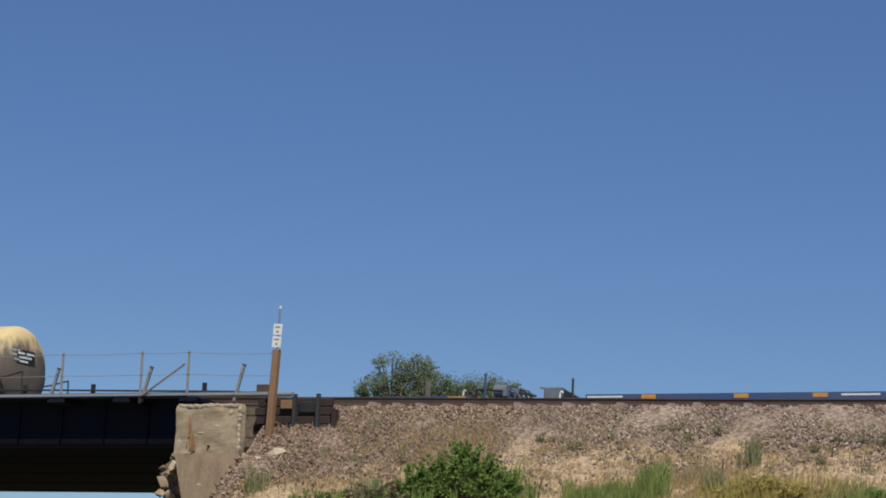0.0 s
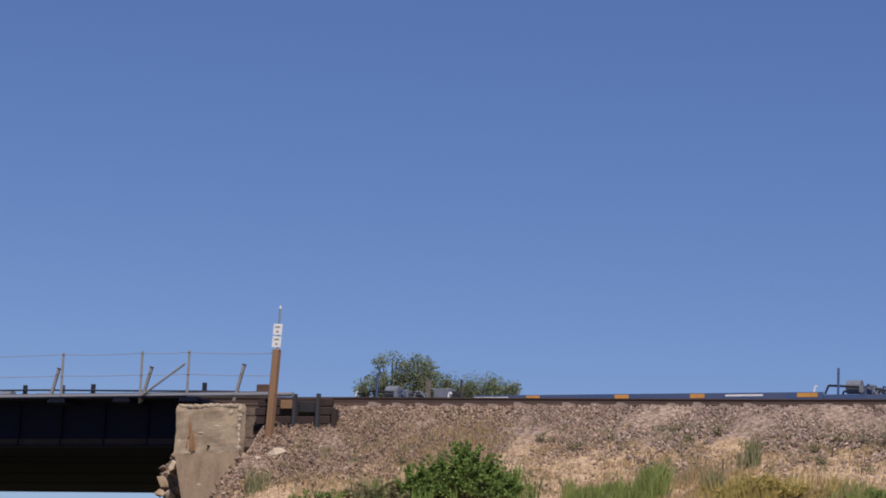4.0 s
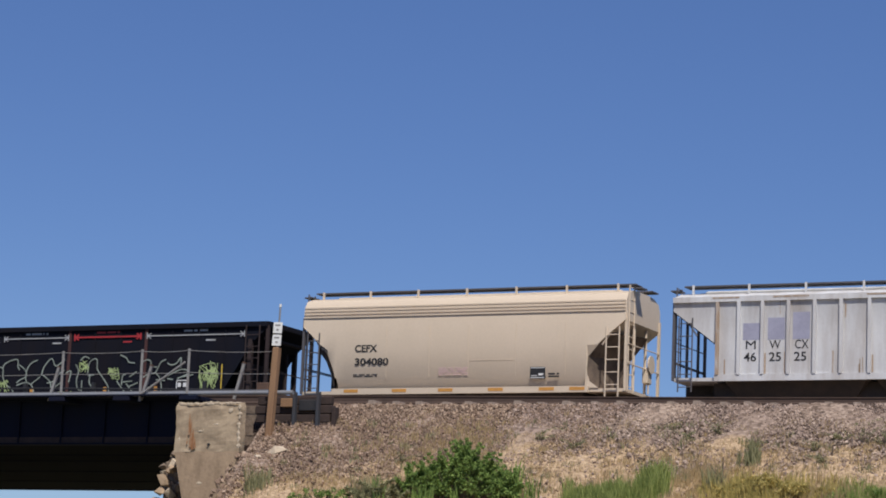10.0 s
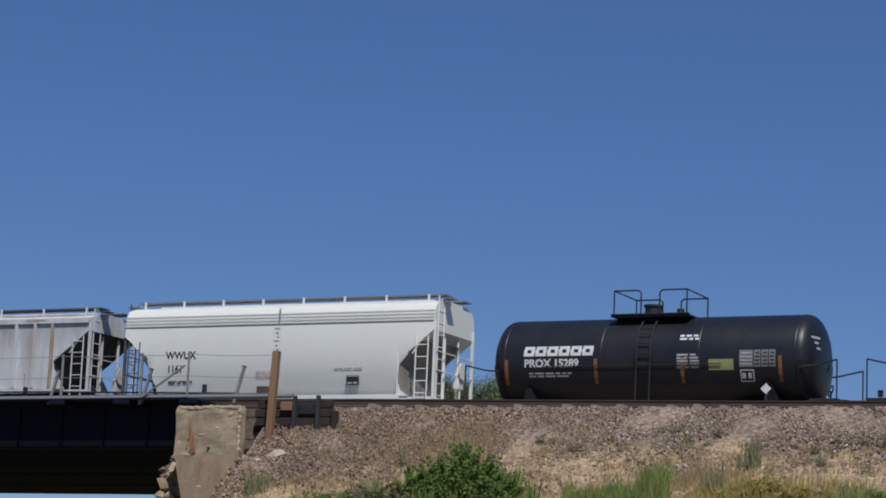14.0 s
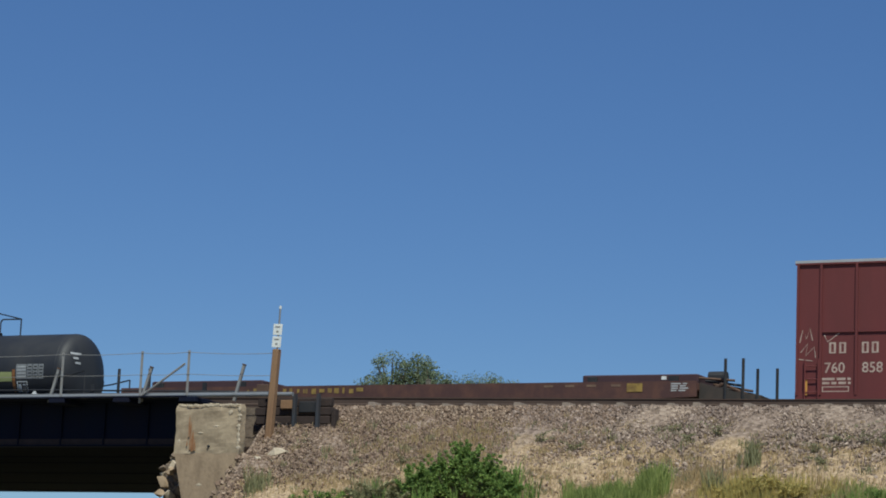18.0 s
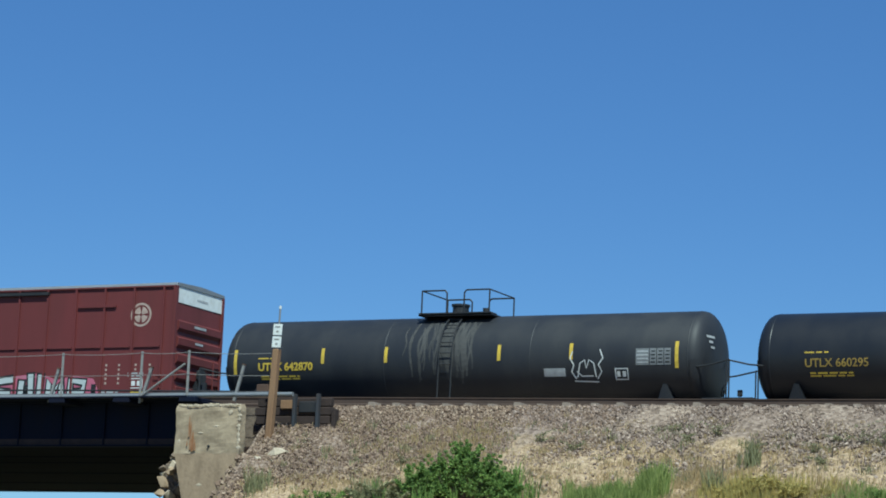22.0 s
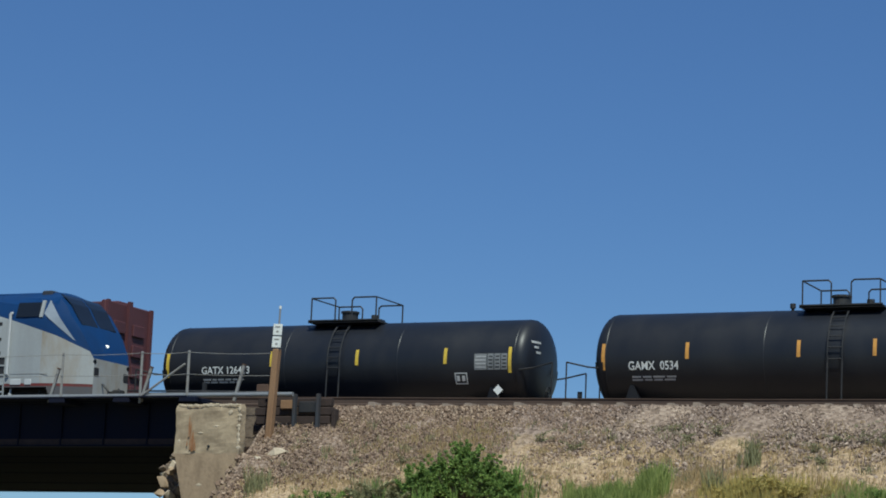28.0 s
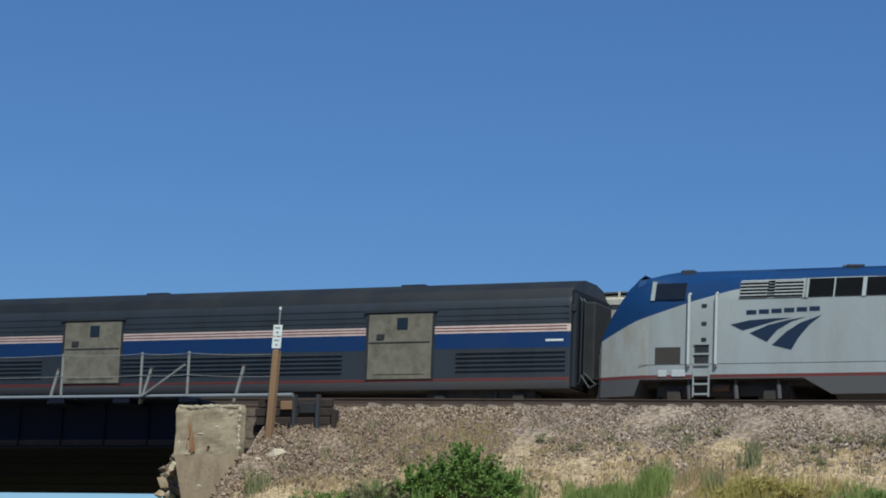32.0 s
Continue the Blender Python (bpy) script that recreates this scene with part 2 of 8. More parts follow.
# ---------------- building helpers ----------------
class Shape:
    """Gathers boxes, tubes, prisms and lofts into one mesh."""

    def __init__(self):
        self.v, self.f, self.mi = [], [], []

    def add(self, verts, faces, mi=0):
        k = len(self.v)
        self.v += [tuple(p) for p in verts]
        self.f += [tuple(i + k for i in f) for f in faces]
        self.mi += [mi] * len(faces)
        return self

    def box(self, x0, x1, y0, y1, z0, z1, mi=0):
        return self.add([(x0, y0, z0), (x1, y0, z0), (x1, y1, z0), (x0, y1, z0), (x0, y0, z1), (x1, y0, z1), (x1, y1, z1), (x0, y1, z1)],
                        [(0, 3, 2, 1), (4, 5, 6, 7), (0, 1, 5, 4), (1, 2, 6, 5), (2, 3, 7, 6), (3, 0, 4, 7)], mi)

    def bbox(self, x0, x1, y0, y1, z0, z1, b=0.02):
        """A box whose upright and level edges are rounded off by b."""
        loop = lambda i: [(x0 + b + i, y0 + i), (x1 - b - i, y0 + i), (x1 - i, y0 + b + i), (x1 - i, y1 - b - i), (x1 - b - i, y1 - i), (x0 + b + i, y1 - i), (x0 + i, y1 - b - i), (x0 + i, y0 + b + i)]
        return self.loft([[(x, y, z) for x, y in loop(i)] for z, i in ((z0, b), (z0 + b, 0), (z1 - b, 0), (z1, b))])

    def tube(self, a, b, r, n=8, r2=None):
        a, b = Vector(a), Vector(b)
        d = (b - a).normalized()
        u = d.orthogonal().normalized()
        w = d.cross(u)
        r2 = r if r2 is None else r2
        ring = lambda c, q: [c + (u * math.cos(2 * math.pi * i / n) + w * math.sin(2 * math.pi * i / n)) * q for i in range(n)]
        return self.loft([ring(a, r), ring(b, r2)])

    def path(self, pts, r, n=6):
        for a, b in zip(pts, pts[1:]):
            self.tube(a, b, r, n)
        return self

    def loft(self, rings, mi=0, caps=True, closed=True, bands=None):
        n = len(rings[0])
        k = len(self.v)
        for r in rings:
            self.v += [tuple(p) for p in r]
        for i in range(len(rings) - 1):
            for j in range(n if closed else n - 1):
                a, b = k + i * n + j, k + i * n + (j + 1) % n
                self.f.append((a, b, b + n, a + n))
                self.mi.append(bands[j] if bands else mi)
        if caps:
            self.f.append(tuple(k + j for j in reversed(range(n))))
            self.f.append(tuple(k + (len(rings) - 1) * n + j for j in range(n)))
            self.mi += [mi, mi]
        return self

    def prism_xz(self, poly, y0, y1, mi=0):
        return self.loft([[(x, y0, z) for x, z in poly], [(x, y1, z) for x, z in poly]], mi)

    def prism_yz(self, poly, x0, x1, mi=0):
        return self.loft([[(x0, y, z) for y, z in poly], [(x1, y, z) for y, z in poly]], mi)

    def mesh(self, name, mats):
        me = bpy.data.meshes.new(name)
        me.from_pydata(self.v, [], self.f)
        for m in mats:
            me.materials.append(m)
        me.polygons.foreach_set("material_index", self.mi)
        bm = bmesh.new()
        bm.from_mesh(me)
        bmesh.ops.recalc_face_normals(bm, faces=bm.faces)
        bm.to_mesh(me)
        bm.free()
        return me


def smooth(ob, angle=35):
    ob.data.polygons.foreach_set("use_smooth", [True] * len(ob.data.polygons))
    ob.data.set_sharp_from_angle(angle=radians(angle))
    return ob


def part(name, shape, material, parent=None, label="", soft=False):
    """One mesh object, under a thing or a part."""
    mats = material if isinstance(material, (list, tuple)) else [material]
    ob = new(name, shape.mesh(name, mats))
    ob.parent = parent
    if label:
        tagged(ob, label)
    if soft:
        smooth(ob)
    return ob


def piece(name, me, parent, m):
    """A repeat of a shared mesh, under its parent."""
    ob = new(name, me)
    ob.parent, ob.matrix_local = parent, m
    return ob


def thing(name, m, label, category, group=""):
    ob = new(name)
    ob.empty_display_size = 0.2
    ob.matrix_world = m
    return tagged(ob, label, category, group)


def letters(name, text, height, x, z, parent, material, y=-1.5, wide=1.0, label="", fit=None, bold=0.0, barrel=None, tilt=0):
    """Writing on a side that faces -y, from its lower left corner. barrel = (radius, axis height): laid round a tank."""
    cu = bpy.data.curves.new(name, "FONT")
    cu.body, cu.size, cu.extrude, cu.offset = text, height * 1.37, 0.002, bold
    cu.resolution_u = 3
    tmp = new(name, cu)
    me = bpy.data.meshes.new_from_object(tmp.evaluated_get(bpy.context.evaluated_depsgraph_get()))
    bpy.data.objects.remove(tmp)
    xs = [v.co.x for v in me.vertices]
    k = wide if fit is None else fit / max(xs)
    for v in me.vertices:
        px, pz, py = x + v.co.x * k, z + v.co.y, y - v.co.z - 0.003
        if barrel:
            py = -math.sqrt((barrel[0] + 0.008 + v.co.z) ** 2 - (pz - barrel[1]) ** 2)
        v.co = (px, py, pz + v.co.x * k * tilt)
    me.materials.append(material)
    ob = new(name, me)
    ob.parent = parent
    if label:
        tagged(ob, label)
    return ob


def patch(shape, x0, x1, z0, z1, y=-1.5, t=0.006, barrel=None, n=4):
    """A thin plate, decal or stencil bar on a side that faces -y; with barrel it follows the tank."""
    if not barrel:
        return shape.box(x0, x1, y - t, y, z0, z1)
    rows = []
    for i in range(n + 1):
        z = z0 + (z1 - z0) * i / n
        q = lambda r: -math.sqrt(r * r - (z - barrel[1]) ** 2)
        rows.append([(x0, q(barrel[0] - 0.01), z), (x0, q(barrel[0] + t), z), (x1, q(barrel[0] + t), z), (x1, q(barrel[0] - 0.01), z)])
    return shape.loft(rows)


def strokes(name, lines, width, parent, material, y=-1.5, label="", barrel=None):
    """Sprayed lines on a side: one flat ribbon for each line of points (x, z)."""
    yy = lambda z, t: (-math.sqrt((barrel[0] + t + 0.012) ** 2 - (z - barrel[1]) ** 2)) if barrel else y - t
    for pts in lines:
        q = [Vector(p) for p in pts]
        jit = random.random() * 0.002
        rows = []
        for i, p in enumerate(q):
            d = (q[min(i + 1, len(q) - 1)] - q[max(i - 1, 0)])
            if d.length < 1e-6:
                continue
            d.normalize()
            end = d * width * (0.4 if i == len(q) - 1 else -0.4 if i == 0 else 0.0)
            c, s = p + end, Vector((-d.y, d.x)) * width / 2
            rows.append([(e.x, yy(e.y, t), e.y) for e, t in ((c + s, 0.0), (c + s, 0.005 + jit), (c - s, 0.005 + jit), (c - s, 0.0))])
        if len(rows) > 1:
            part(name, Shape().loft(rows), material, parent, label)


# ---------------- the place ----------------
RAIL_Z = 8.7
Y_PASSENGER, Y_FREIGHT = 65.0, 69.28
SLOPE = 1.6            # run over rise of the bank
TOP_Z = 8.36


def near_y(x):
    """Centre line of the nearest track, which closes on the main tracks towards +x."""
    return 60.5 + 0.079 * (min(x, -10.0) + 30)


def crest(x):
    return near_y(x) - 1.75


def bank_left(d):
    """Where the slope begins beside the abutment, d metres in plan below the crest; earth spills in front of its lower wall."""
    return -32.82 + 0.27 * max(0.0, min(d, 2.4) - 1.2) + 0.2 * max(0.0, d - 2.4)


def soil(x, d):
    """How bare of stone the slope is, 0 to 1, d metres in plan below the crest."""
    n = 0.55 * noise.noise(Vector((x * 0.45, d * 0.8, 7.0))) + 0.4 * noise.noise(Vector((x * 1.3, d * 1.7, 2.0))) + 0.25 * noise.noise(Vector((x * 3.5, d * 4.0, 5.0)))
    k = (d - 2.5) * 0.42 + 0.3 * math.exp(-((x + 22.8) / 2.2) ** 2) - 0.09 * max(0.0, -26.0 - x) + 0.12 * math.exp(-((x + 27.0) / 1.2) ** 2 - ((d - 1.6) / 0.8) ** 2)
    return min(1.0, max(0.0, 0.5 + (k + n) * 1.3))


def bank_z(x, y):
    return min(TOP_Z, TOP_Z - (crest(x) - y) / SLOPE)



g = Shape()
g.add([(-2500, -2500, 0), (2500, -2500, 0), (2500, 3500, 0), (-2500, 3500, 0)], [(0, 1, 2, 3)])
tagged(part("ground", g, GROUND), "dry grassy ground below the railway bank", "ground", kind="structure")

# embankment: a sloping front, a level top and a sloping back
xs = [-32.95 + i * 0.25 for i in range(100)] + [-4, 4, 20, 60, 150, 400, 640]
bk = Shape()
rows = []
for x in xs:
    c = crest(x)
    row = []
    for i in range(44):
        y = c - SLOPE * TOP_Z + i * (SLOPE * TOP_Z) / 40 if i <= 40 else (c + 0.5, 72.5, 84.0)[i - 41]
        z = bank_z(x, y) if i < 43 else 0.0
        if i <= 40:
            z += 0.13 * noise.noise(Vector((x * 0.7, y * 0.7, 0))) + 0.07 * noise.noise(Vector((x * 2.5, y * 2.5, 3)))
            if i == 0:
                z = -0.1
        row.append((max(x, bank_left(c - y)), y, z))
    rows.append(row)
bk.loft(rows, closed=False, caps=False)
# end wall of the bank towards the bridge, behind the abutment
bk.loft([rows[0], [(x, y, -0.1) for x, y, z in rows[0]]], closed=False, caps=False)
bank_mesh = part("embankment", bk, BANK, soft=True)
bare = bank_mesh.data.attributes.new("soil", "FLOAT", "POINT")
bare.data.foreach_set("value", [soil(v.co.x, crest(v.co.x) - v.co.y) for v in bank_mesh.data.vertices])
embankment = tagged(bank_mesh, "steep railway bank of brown broken stone", "embankment", kind="structure")

# far bank beyond the bridge
fb = Shape()
fb.prism_yz([(45, 0), (57.5, 8.3), (74.5, 8.3), (88, 0)], -640, -62)
tagged(part("embankment", fb, BALLAST), "railway bank of broken stone beyond the bridge", "embankment", kind="structure")

# loose stones on the slope
proto = []
for k in range(6):
    r = random.Random(k)
    pts = [Vector((sx, sy, sz)) for sx, sy, sz in ((1, 0, 0), (-1, 0, 0), (0, 1, 0), (0, -1, 0), (0, 0, 1), (0, 0, -1), (0.6, 0.6, 0.6), (-0.6, 0.6, -0.5))]
    bm = bmesh.new()
    for q in pts:
        bm.verts.new(q * (0.7 + 0.5 * r.random()))
    bmesh.ops.convex_hull(bm, input=bm.verts)
    bm.verts.index_update()
    proto.append(([v.co.copy() for v in bm.verts], [[v.index for v in f.verts] for f in bm.faces if len(f.verts) >= 3]))
    bm.free()


def scatter_stones(name, count, place, sizes, material, seed, label):
    r = random.Random(seed)
    s = Shape()
    for i in range(count):
        x, y, z = place(r)
        vs, fs = proto[r.randrange(6)]
        q = sizes[0] + (sizes[1] - sizes[0]) * r.random() ** 2.5
        m = pose(x, y, z, r.random() * 360, r.random() * 360, r.random() * 360)
        sc = Vector((q, q * (0.6 + 0.4 * r.random()), q * (0.5 + 0.4 * r.random())))
        s.add([m @ Vector((v.x * sc.x, v.y * sc.y, v.z * sc.z)) for v in vs], fs)
    me = bpy.data.meshes.new(name)
    me.from_pydata(s.v, [], s.f)
    me.materials.append(material)
    return tagged(new(name, me), label, "gravel", kind="stuff")


def slope_spot(r, x0=-32.9, x1=-11.0, lo=0.0, hi=5.6):
    """A place for a stone: dense near the crest, thin where soil shows."""
    while True:
        x = x0 + (x1 - x0) * r.random()
        d = lo + (hi - lo) * r.random()
        y = crest(x) + 0.1 - d
        if x < bank_left(d) + 0.05 or r.random() < soil(x, d) * 0.93:
            continue
        return x, y, bank_z(x, y) + 0.03


scatter_stones("ballast_stones", 17000, lambda r: slope_spot(r, -33.6, -23.0), (0.02, 0.072), STONES, 3, "loose brown ballast stones on the bank")
scatter_stones("ballast_stones", 17000, lambda r: slope_spot(r, -26.0, -11.0), (0.02, 0.075), GREYSTONES, 4, "loose grey-brown ballast stones on the bank")


def rubble_spot(r):
    d = r.uniform(2.3, 5.5)
    x = bank_left(d) + r.uniform(-0.28, 0.3)
    return x, crest(x) - d, bank_z(x, crest(x) - d) - r.uniform(0.0, 0.1)


scatter_stones("abutment_rubble", 260, rubble_spot, (0.03, 0.13), STONES, 9, "brown rubble where the bank meets the abutment")


def track(name, yf, x0, x1, label, tie_x=None, rise=lambda x: 0.0):
    t = thing(name, pose(0, 0, 0), label, "railway track")
    sec = [(-0.07, 0), (0.07, 0), (0.07, 0.02), (0.012, 0.045), (0.012, 0.135), (0.037, 0.15), (0.037, 0.175), (-0.037, 0.175), (-0.037, 0.15), (-0.012, 0.135), (-0.012, 0.045), (-0.07, 0.02)]
    stops = [x for x in (x0, -70, -50, -40, -31, -28, -25, -20, -10, 0, x1) if x0 <= x <= x1]
    for side in (-0.754, 0.754):
        s = Shape()
        s.loft([[(x, yf(x) + side + a, RAIL_Z - 0.175 + b * (1 + rise(x) / 0.175)) for a, b in sec] for x in stops])
        part("rail", s, RAIL, t)
    if tie_x:
        s = Shape()
        s.loft([[(-0.11, y, 0), (0.11, y, 0), (0.085, y, 0.2), (-0.085, y, 0.2)] for y in (-1.28, 1.28)])
        me = s.mesh("tie", [TIE])
        x, r = tie_x[0], random.Random(2)
        while x < tie_x[1]:
            piece("tie", me, t, pose(x, yf(x) + r.uniform(-0.05, 0.05), RAIL_Z - 0.348 + r.uniform(-0.04, 0.012), r.uniform(-0.8, 0.8), 0, r.uniform(-2.5, 2.5)))
            x += 0.7
    else:
        s = Shape()
        x = x0
        while x < min(x1, 60):
            s.box(x - 0.11, x + 0.11, yf(x) - 1.3, yf(x) + 1.3, RAIL_Z - 0.38, RAIL_Z - 0.18)
            x += 0.7
        part("ties", s, TIE, t)
    return t


track("railway_track", near_y, -62, 300, "empty track with brown rails on pale ties", (-30.4, -8), lambda x: min(0.06, max(0.0, -0.0052 * (x + 19.5))))
track("railway_track", lambda x: Y_PASSENGER, -600, 600, "main track with brown rails on the bank")
track("railway_track", lambda x: Y_FREIGHT, -600, 600, "far track carrying the freight train")

# ---------------- bridge ----------------
bridge = tagged(new("railway_bridge"), "black steel girder railway bridge with weathered grey handrail", "bridge", kind="structure")
B0, B1 = -62.0, -35.0
G_BOT = 7.22
for i, y in enumerate((57.95, 61.2, 63.2, 67.0, 71.1, 75.0)):
    s = Shape()
    top = 8.5
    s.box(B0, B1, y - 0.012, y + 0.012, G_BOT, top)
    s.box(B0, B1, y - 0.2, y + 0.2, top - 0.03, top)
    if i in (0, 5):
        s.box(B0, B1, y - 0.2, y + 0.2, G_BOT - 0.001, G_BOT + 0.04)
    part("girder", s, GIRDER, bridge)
for x in [B0 + 0.6 + 1.45 * i for i in range(18)]:
    part("stiffener", Shape().box(x - 0.015, x + 0.015, 57.86, 57.937, G_BOT + 0.04, 8.47), GIRDER, bridge)
part("lower_flange_edge", Shape().box(B0, B1, 57.9, 57.93, G_BOT + 0.06, G_BOT + 0.22), GRIMYRUST, bridge, "rusty lower flange edge")
s = Shape()
s.box(B0, B1, 56.98, 75.2, 8.5, 8.54)
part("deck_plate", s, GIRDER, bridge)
# plate under the deck, its shade put into the colour
part("soffit", Shape().box(B0, B1, 58.16, 75.2, G_BOT + 0.02, G_BOT + 0.06), SOFFIT_SHADE, bridge)
# middle girder that rises between the tracks
part("middle_girder", Shape().box(B0, -38.05, 67.0, 67.2, 8.5, 9.81), DULLGREY, bridge, "weathered grey girder between the tracks")
part("girder_cap", Shape().box(B0, -38.05, 66.9, 67.3, 9.81, 9.85), DULLGREY, bridge)
part("girder_ledge", Shape().box(B0, -38.05, 66.9, 66.995, 9.6, 9.66), FENCE, bridge)
# edge pipe and walkway brackets
part("edge_pipe", Shape().tube((B0, 57.15, 8.58), (-31.75, 57.15, 8.555), 0.062, 10), GALV, bridge, "pale grey edge pipe", soft=True)
for x in (-39.3, -37.15, -35.0):
    part("bracket", Shape().bbox(x - 0.24, x + 0.3, 56.98, 57.9, 8.36, 8.499), GIRDER, bridge)

# handrail of posts and cables along the bridge edge
rail_fence = tagged(thing("handrail", pose(0, 57.12, 8.5), "grey steel posts with slack wire cables on the bridge", "handrail"), kind="")
posts = [-43.6, -39.2, -36.57, -35.05]
for i, x in enumerate(posts):
    part("post", Shape().box(x - 0.035, x + 0.035, -0.03, -0.01, -0.15 if i == 2 else 0.0, 1.3).box(x - 0.035, x - 0.015, -0.01, 0.05, 0, 1.3), FENCE, rail_fence)
part("brace", Shape().tube((-36.55, -0.05, 0.02), (-35.16, -0.03, 0.93), 0.03, 6), FENCE, rail_fence)
for z0, sag in ((1.25, 0.035), (0.64, 0.02)):
    s = Shape()
    stops = [-47.5, *posts, -32.4]
    for a, b in zip(stops, stops[1:]):
        za, zb = z0, z0 - (0.08 if b == -32.4 else 0)
        s.path([(a + (b - a) * i / 6, -0.04, za + (zb - za) * i / 6 - 4 * sag * (i / 6) * (1 - i / 6)) for i in range(7)], 0.008, 5)
    part("cable", s, FENCE, rail_fence)
# leaning stubs of an older fence
for x, lean, h in ((-39.8, 16, 1.0), (-36.72, 17, 1.0), (-33.72, 15, 1.02)):
    st = thing("leaning_post", pose(x, 57.4, 8.42, 0, lean, 0), "short leaning rusty fence post on the bridge edge", "post", "leaning posts")
    part("shaft", Shape().box(-0.04, 0.04, -0.03, 0.03, 0, h), FENCE, st)
    part("cap", Shape().box(-0.05, 0.05, -0.04, 0.04, h, h + 0.03), RUSTY, st)
for x in (-47.5, -44.8, -40.54):
    st = thing("short_post", pose(x, 67.1, 9.85), "short dark steel stub on the middle girder", "post", "short stubs")
    part("shaft", Shape().box(-0.06, 0.06, -0.05, 0.05, 0, 0.32), BLACKSTEEL, st)
    part("foot", Shape().box(-0.1, 0.1, -0.08, 0.08, 0, 0.02), BLACKSTEEL, st)
part("deck_pipe", Shape().path([(-60, 67.0, 10.04), (-46.7, 67.0, 9.985), (-39.2, 67.0, 9.86)], 0.03), BLACKSTEEL, bridge)
part("end_box", Shape().bbox(-38.54, -38.13, 66.95, 67.28, 9.55, 10.08), RUSTY, bridge)

# ---------------- abutment ----------------
abutment = tagged(new("abutment"), "weathered tan concrete bridge abutment with rust stain", "abutment", kind="structure")
cap = Shape()
rings = []
for j in range(15):
    z = 6.86 + 1.34 * j / 14
    inset = 0.05 * max(0.0, (j - 12) / 2) ** 2
    ring = []
    for i in range(40):
        a = i / 40 * 4
        sx, sy = ((a, 0), (1, a - 1), (3 - a, 1), (0, 4 - a))[int(a)]
        x, y = -34.78 + inset + (2.0 - 2 * inset) * sx, 56.2 + inset + (0.3 - 2 * inset) * sy
        q = Vector((x, y, z))
        k = noise.noise(q * 2.3) * 0.035 + noise.noise(q * 7) * 0.015
        ring.append((x + k * (1 if sx > 0.5 else -1) * (sx in (0, 1)), y - k * (sy == 0), z + (k if j == 14 else 0)))
    rings.append(ring)
cap.loft(rings)
part("cap_block", cap, CONCRETE, abutment)
r = random.Random(23)


def chip(name, x, z, w, h):
    """A flat ragged flake of pale concrete on the block's face."""
    vs, fs = proto[r.randrange(6)]
    part(name, Shape().add([(x + v.x * w * 0.5, 56.192 + v.y * 0.012, z + v.z * h * 0.5) for v in vs], fs), CHIPPED, abutment)


for i in range(26):
    chip("worn_edge", -34.7 + 1.88 * i / 25 + r.uniform(-0.03, 0.03), 8.17 + r.uniform(-0.02, 0.02), r.uniform(0.08, 0.2), r.uniform(0.05, 0.1))
for i in range(9):
    chip("worn_edge", -32.81 + r.uniform(-0.025, 0.01), 7.0 + 0.13 * i + r.uniform(-0.05, 0.05), r.uniform(0.05, 0.14), r.uniform(0.08, 0.2))
for x, z, w, h in ((-33.1, 7.98, 0.2, 0.16), (-34.0, 7.42, 0.2, 0.05), (-33.5, 7.6, 0.24, 0.05), (-34.66, 7.2, 0.07, 0.14), (-33.95, 6.02, 0.36, 0.16)):
    chip("chipped_spot", x, z, w, h)
part("tie_hole", Shape().tube((-33.72, 56.16, 7.06), (-33.72, 56.25, 7.06), 0.035, 8), BLACKSTEEL, abutment)
# older wall set back behind it, in the block's shade
part("setback_wall", Shape().loft([[(-34.95 + a, 57.0, z), (-33.0, 57.0, z), (-33.0, 57.9, z), (-34.95 + a, 57.9, z)] for z, a in ((0, 0.5), (6.85, 0.0))]), STAINED, abutment)
part("lower_wall", Shape().loft([[(-34.78 + a, 56.188, z), (-32.79, 56.188, z), (-32.79, 56.55, z), (-34.78 + a, 56.55, z)] for z, a in ((0, 1.6), (5.4, 0.36), (6.87, 0.0))]), STAINED, abutment, "earth-stained lower wall")
part("back_wall", Shape().box(-35.4, -32.96, 57.95, 75.2, 0, 8.3), MASONRY, abutment)
s = Shape()
for x0, x1, za, zb in ((-34.36, -34.29, 7.3, 7.92), (-34.31, -34.24, 6.95, 7.75), (-34.25, -34.16, 6.9, 7.5), (-34.18, -34.1, 6.92, 7.28), (-34.4, -34.35, 7.05, 7.35)):
    s.add([(x0, 56.15, za), (x1, 56.15, za + 0.05), (x1 - 0.02, 56.15, zb - 0.1), ((x0 + x1) / 2, 56.15, zb), (x0 + 0.01, 56.15, zb - 0.15)], [(0, 1, 2, 3, 4)])
part("rust_streak", s, RUST_STAIN, abutment, "rust streak down the concrete")
# broken masonry beside it
r = random.Random(11)
for i in range(46):
    z = 4.3 + 0.058 * i
    x = -35.6 + r.uniform(-0.5, 0.35)
    s = Shape()
    vs, fs = proto[i % 6]
    q = r.uniform(0.11, 0.2)
    s.add([(v.x * q * 1.25, v.y * q, v.z * q * 0.85) for v in vs], fs)
    ob = part("stone", s, (MASONRY, STAINED, CHIPPED)[(i * 7) % 5 % 3], abutment)
    ob.matrix_local = pose(x, 57.45 + r.uniform(-0.2, 0.2), z, r.uniform(-40, 40), r.uniform(-40, 40), r.uniform(0, 360))
part("rubble_core", Shape().bbox(-35.95, -35.05, 57.5, 58.0, 0, 6.8, 0.12), MASONRY, abutment)

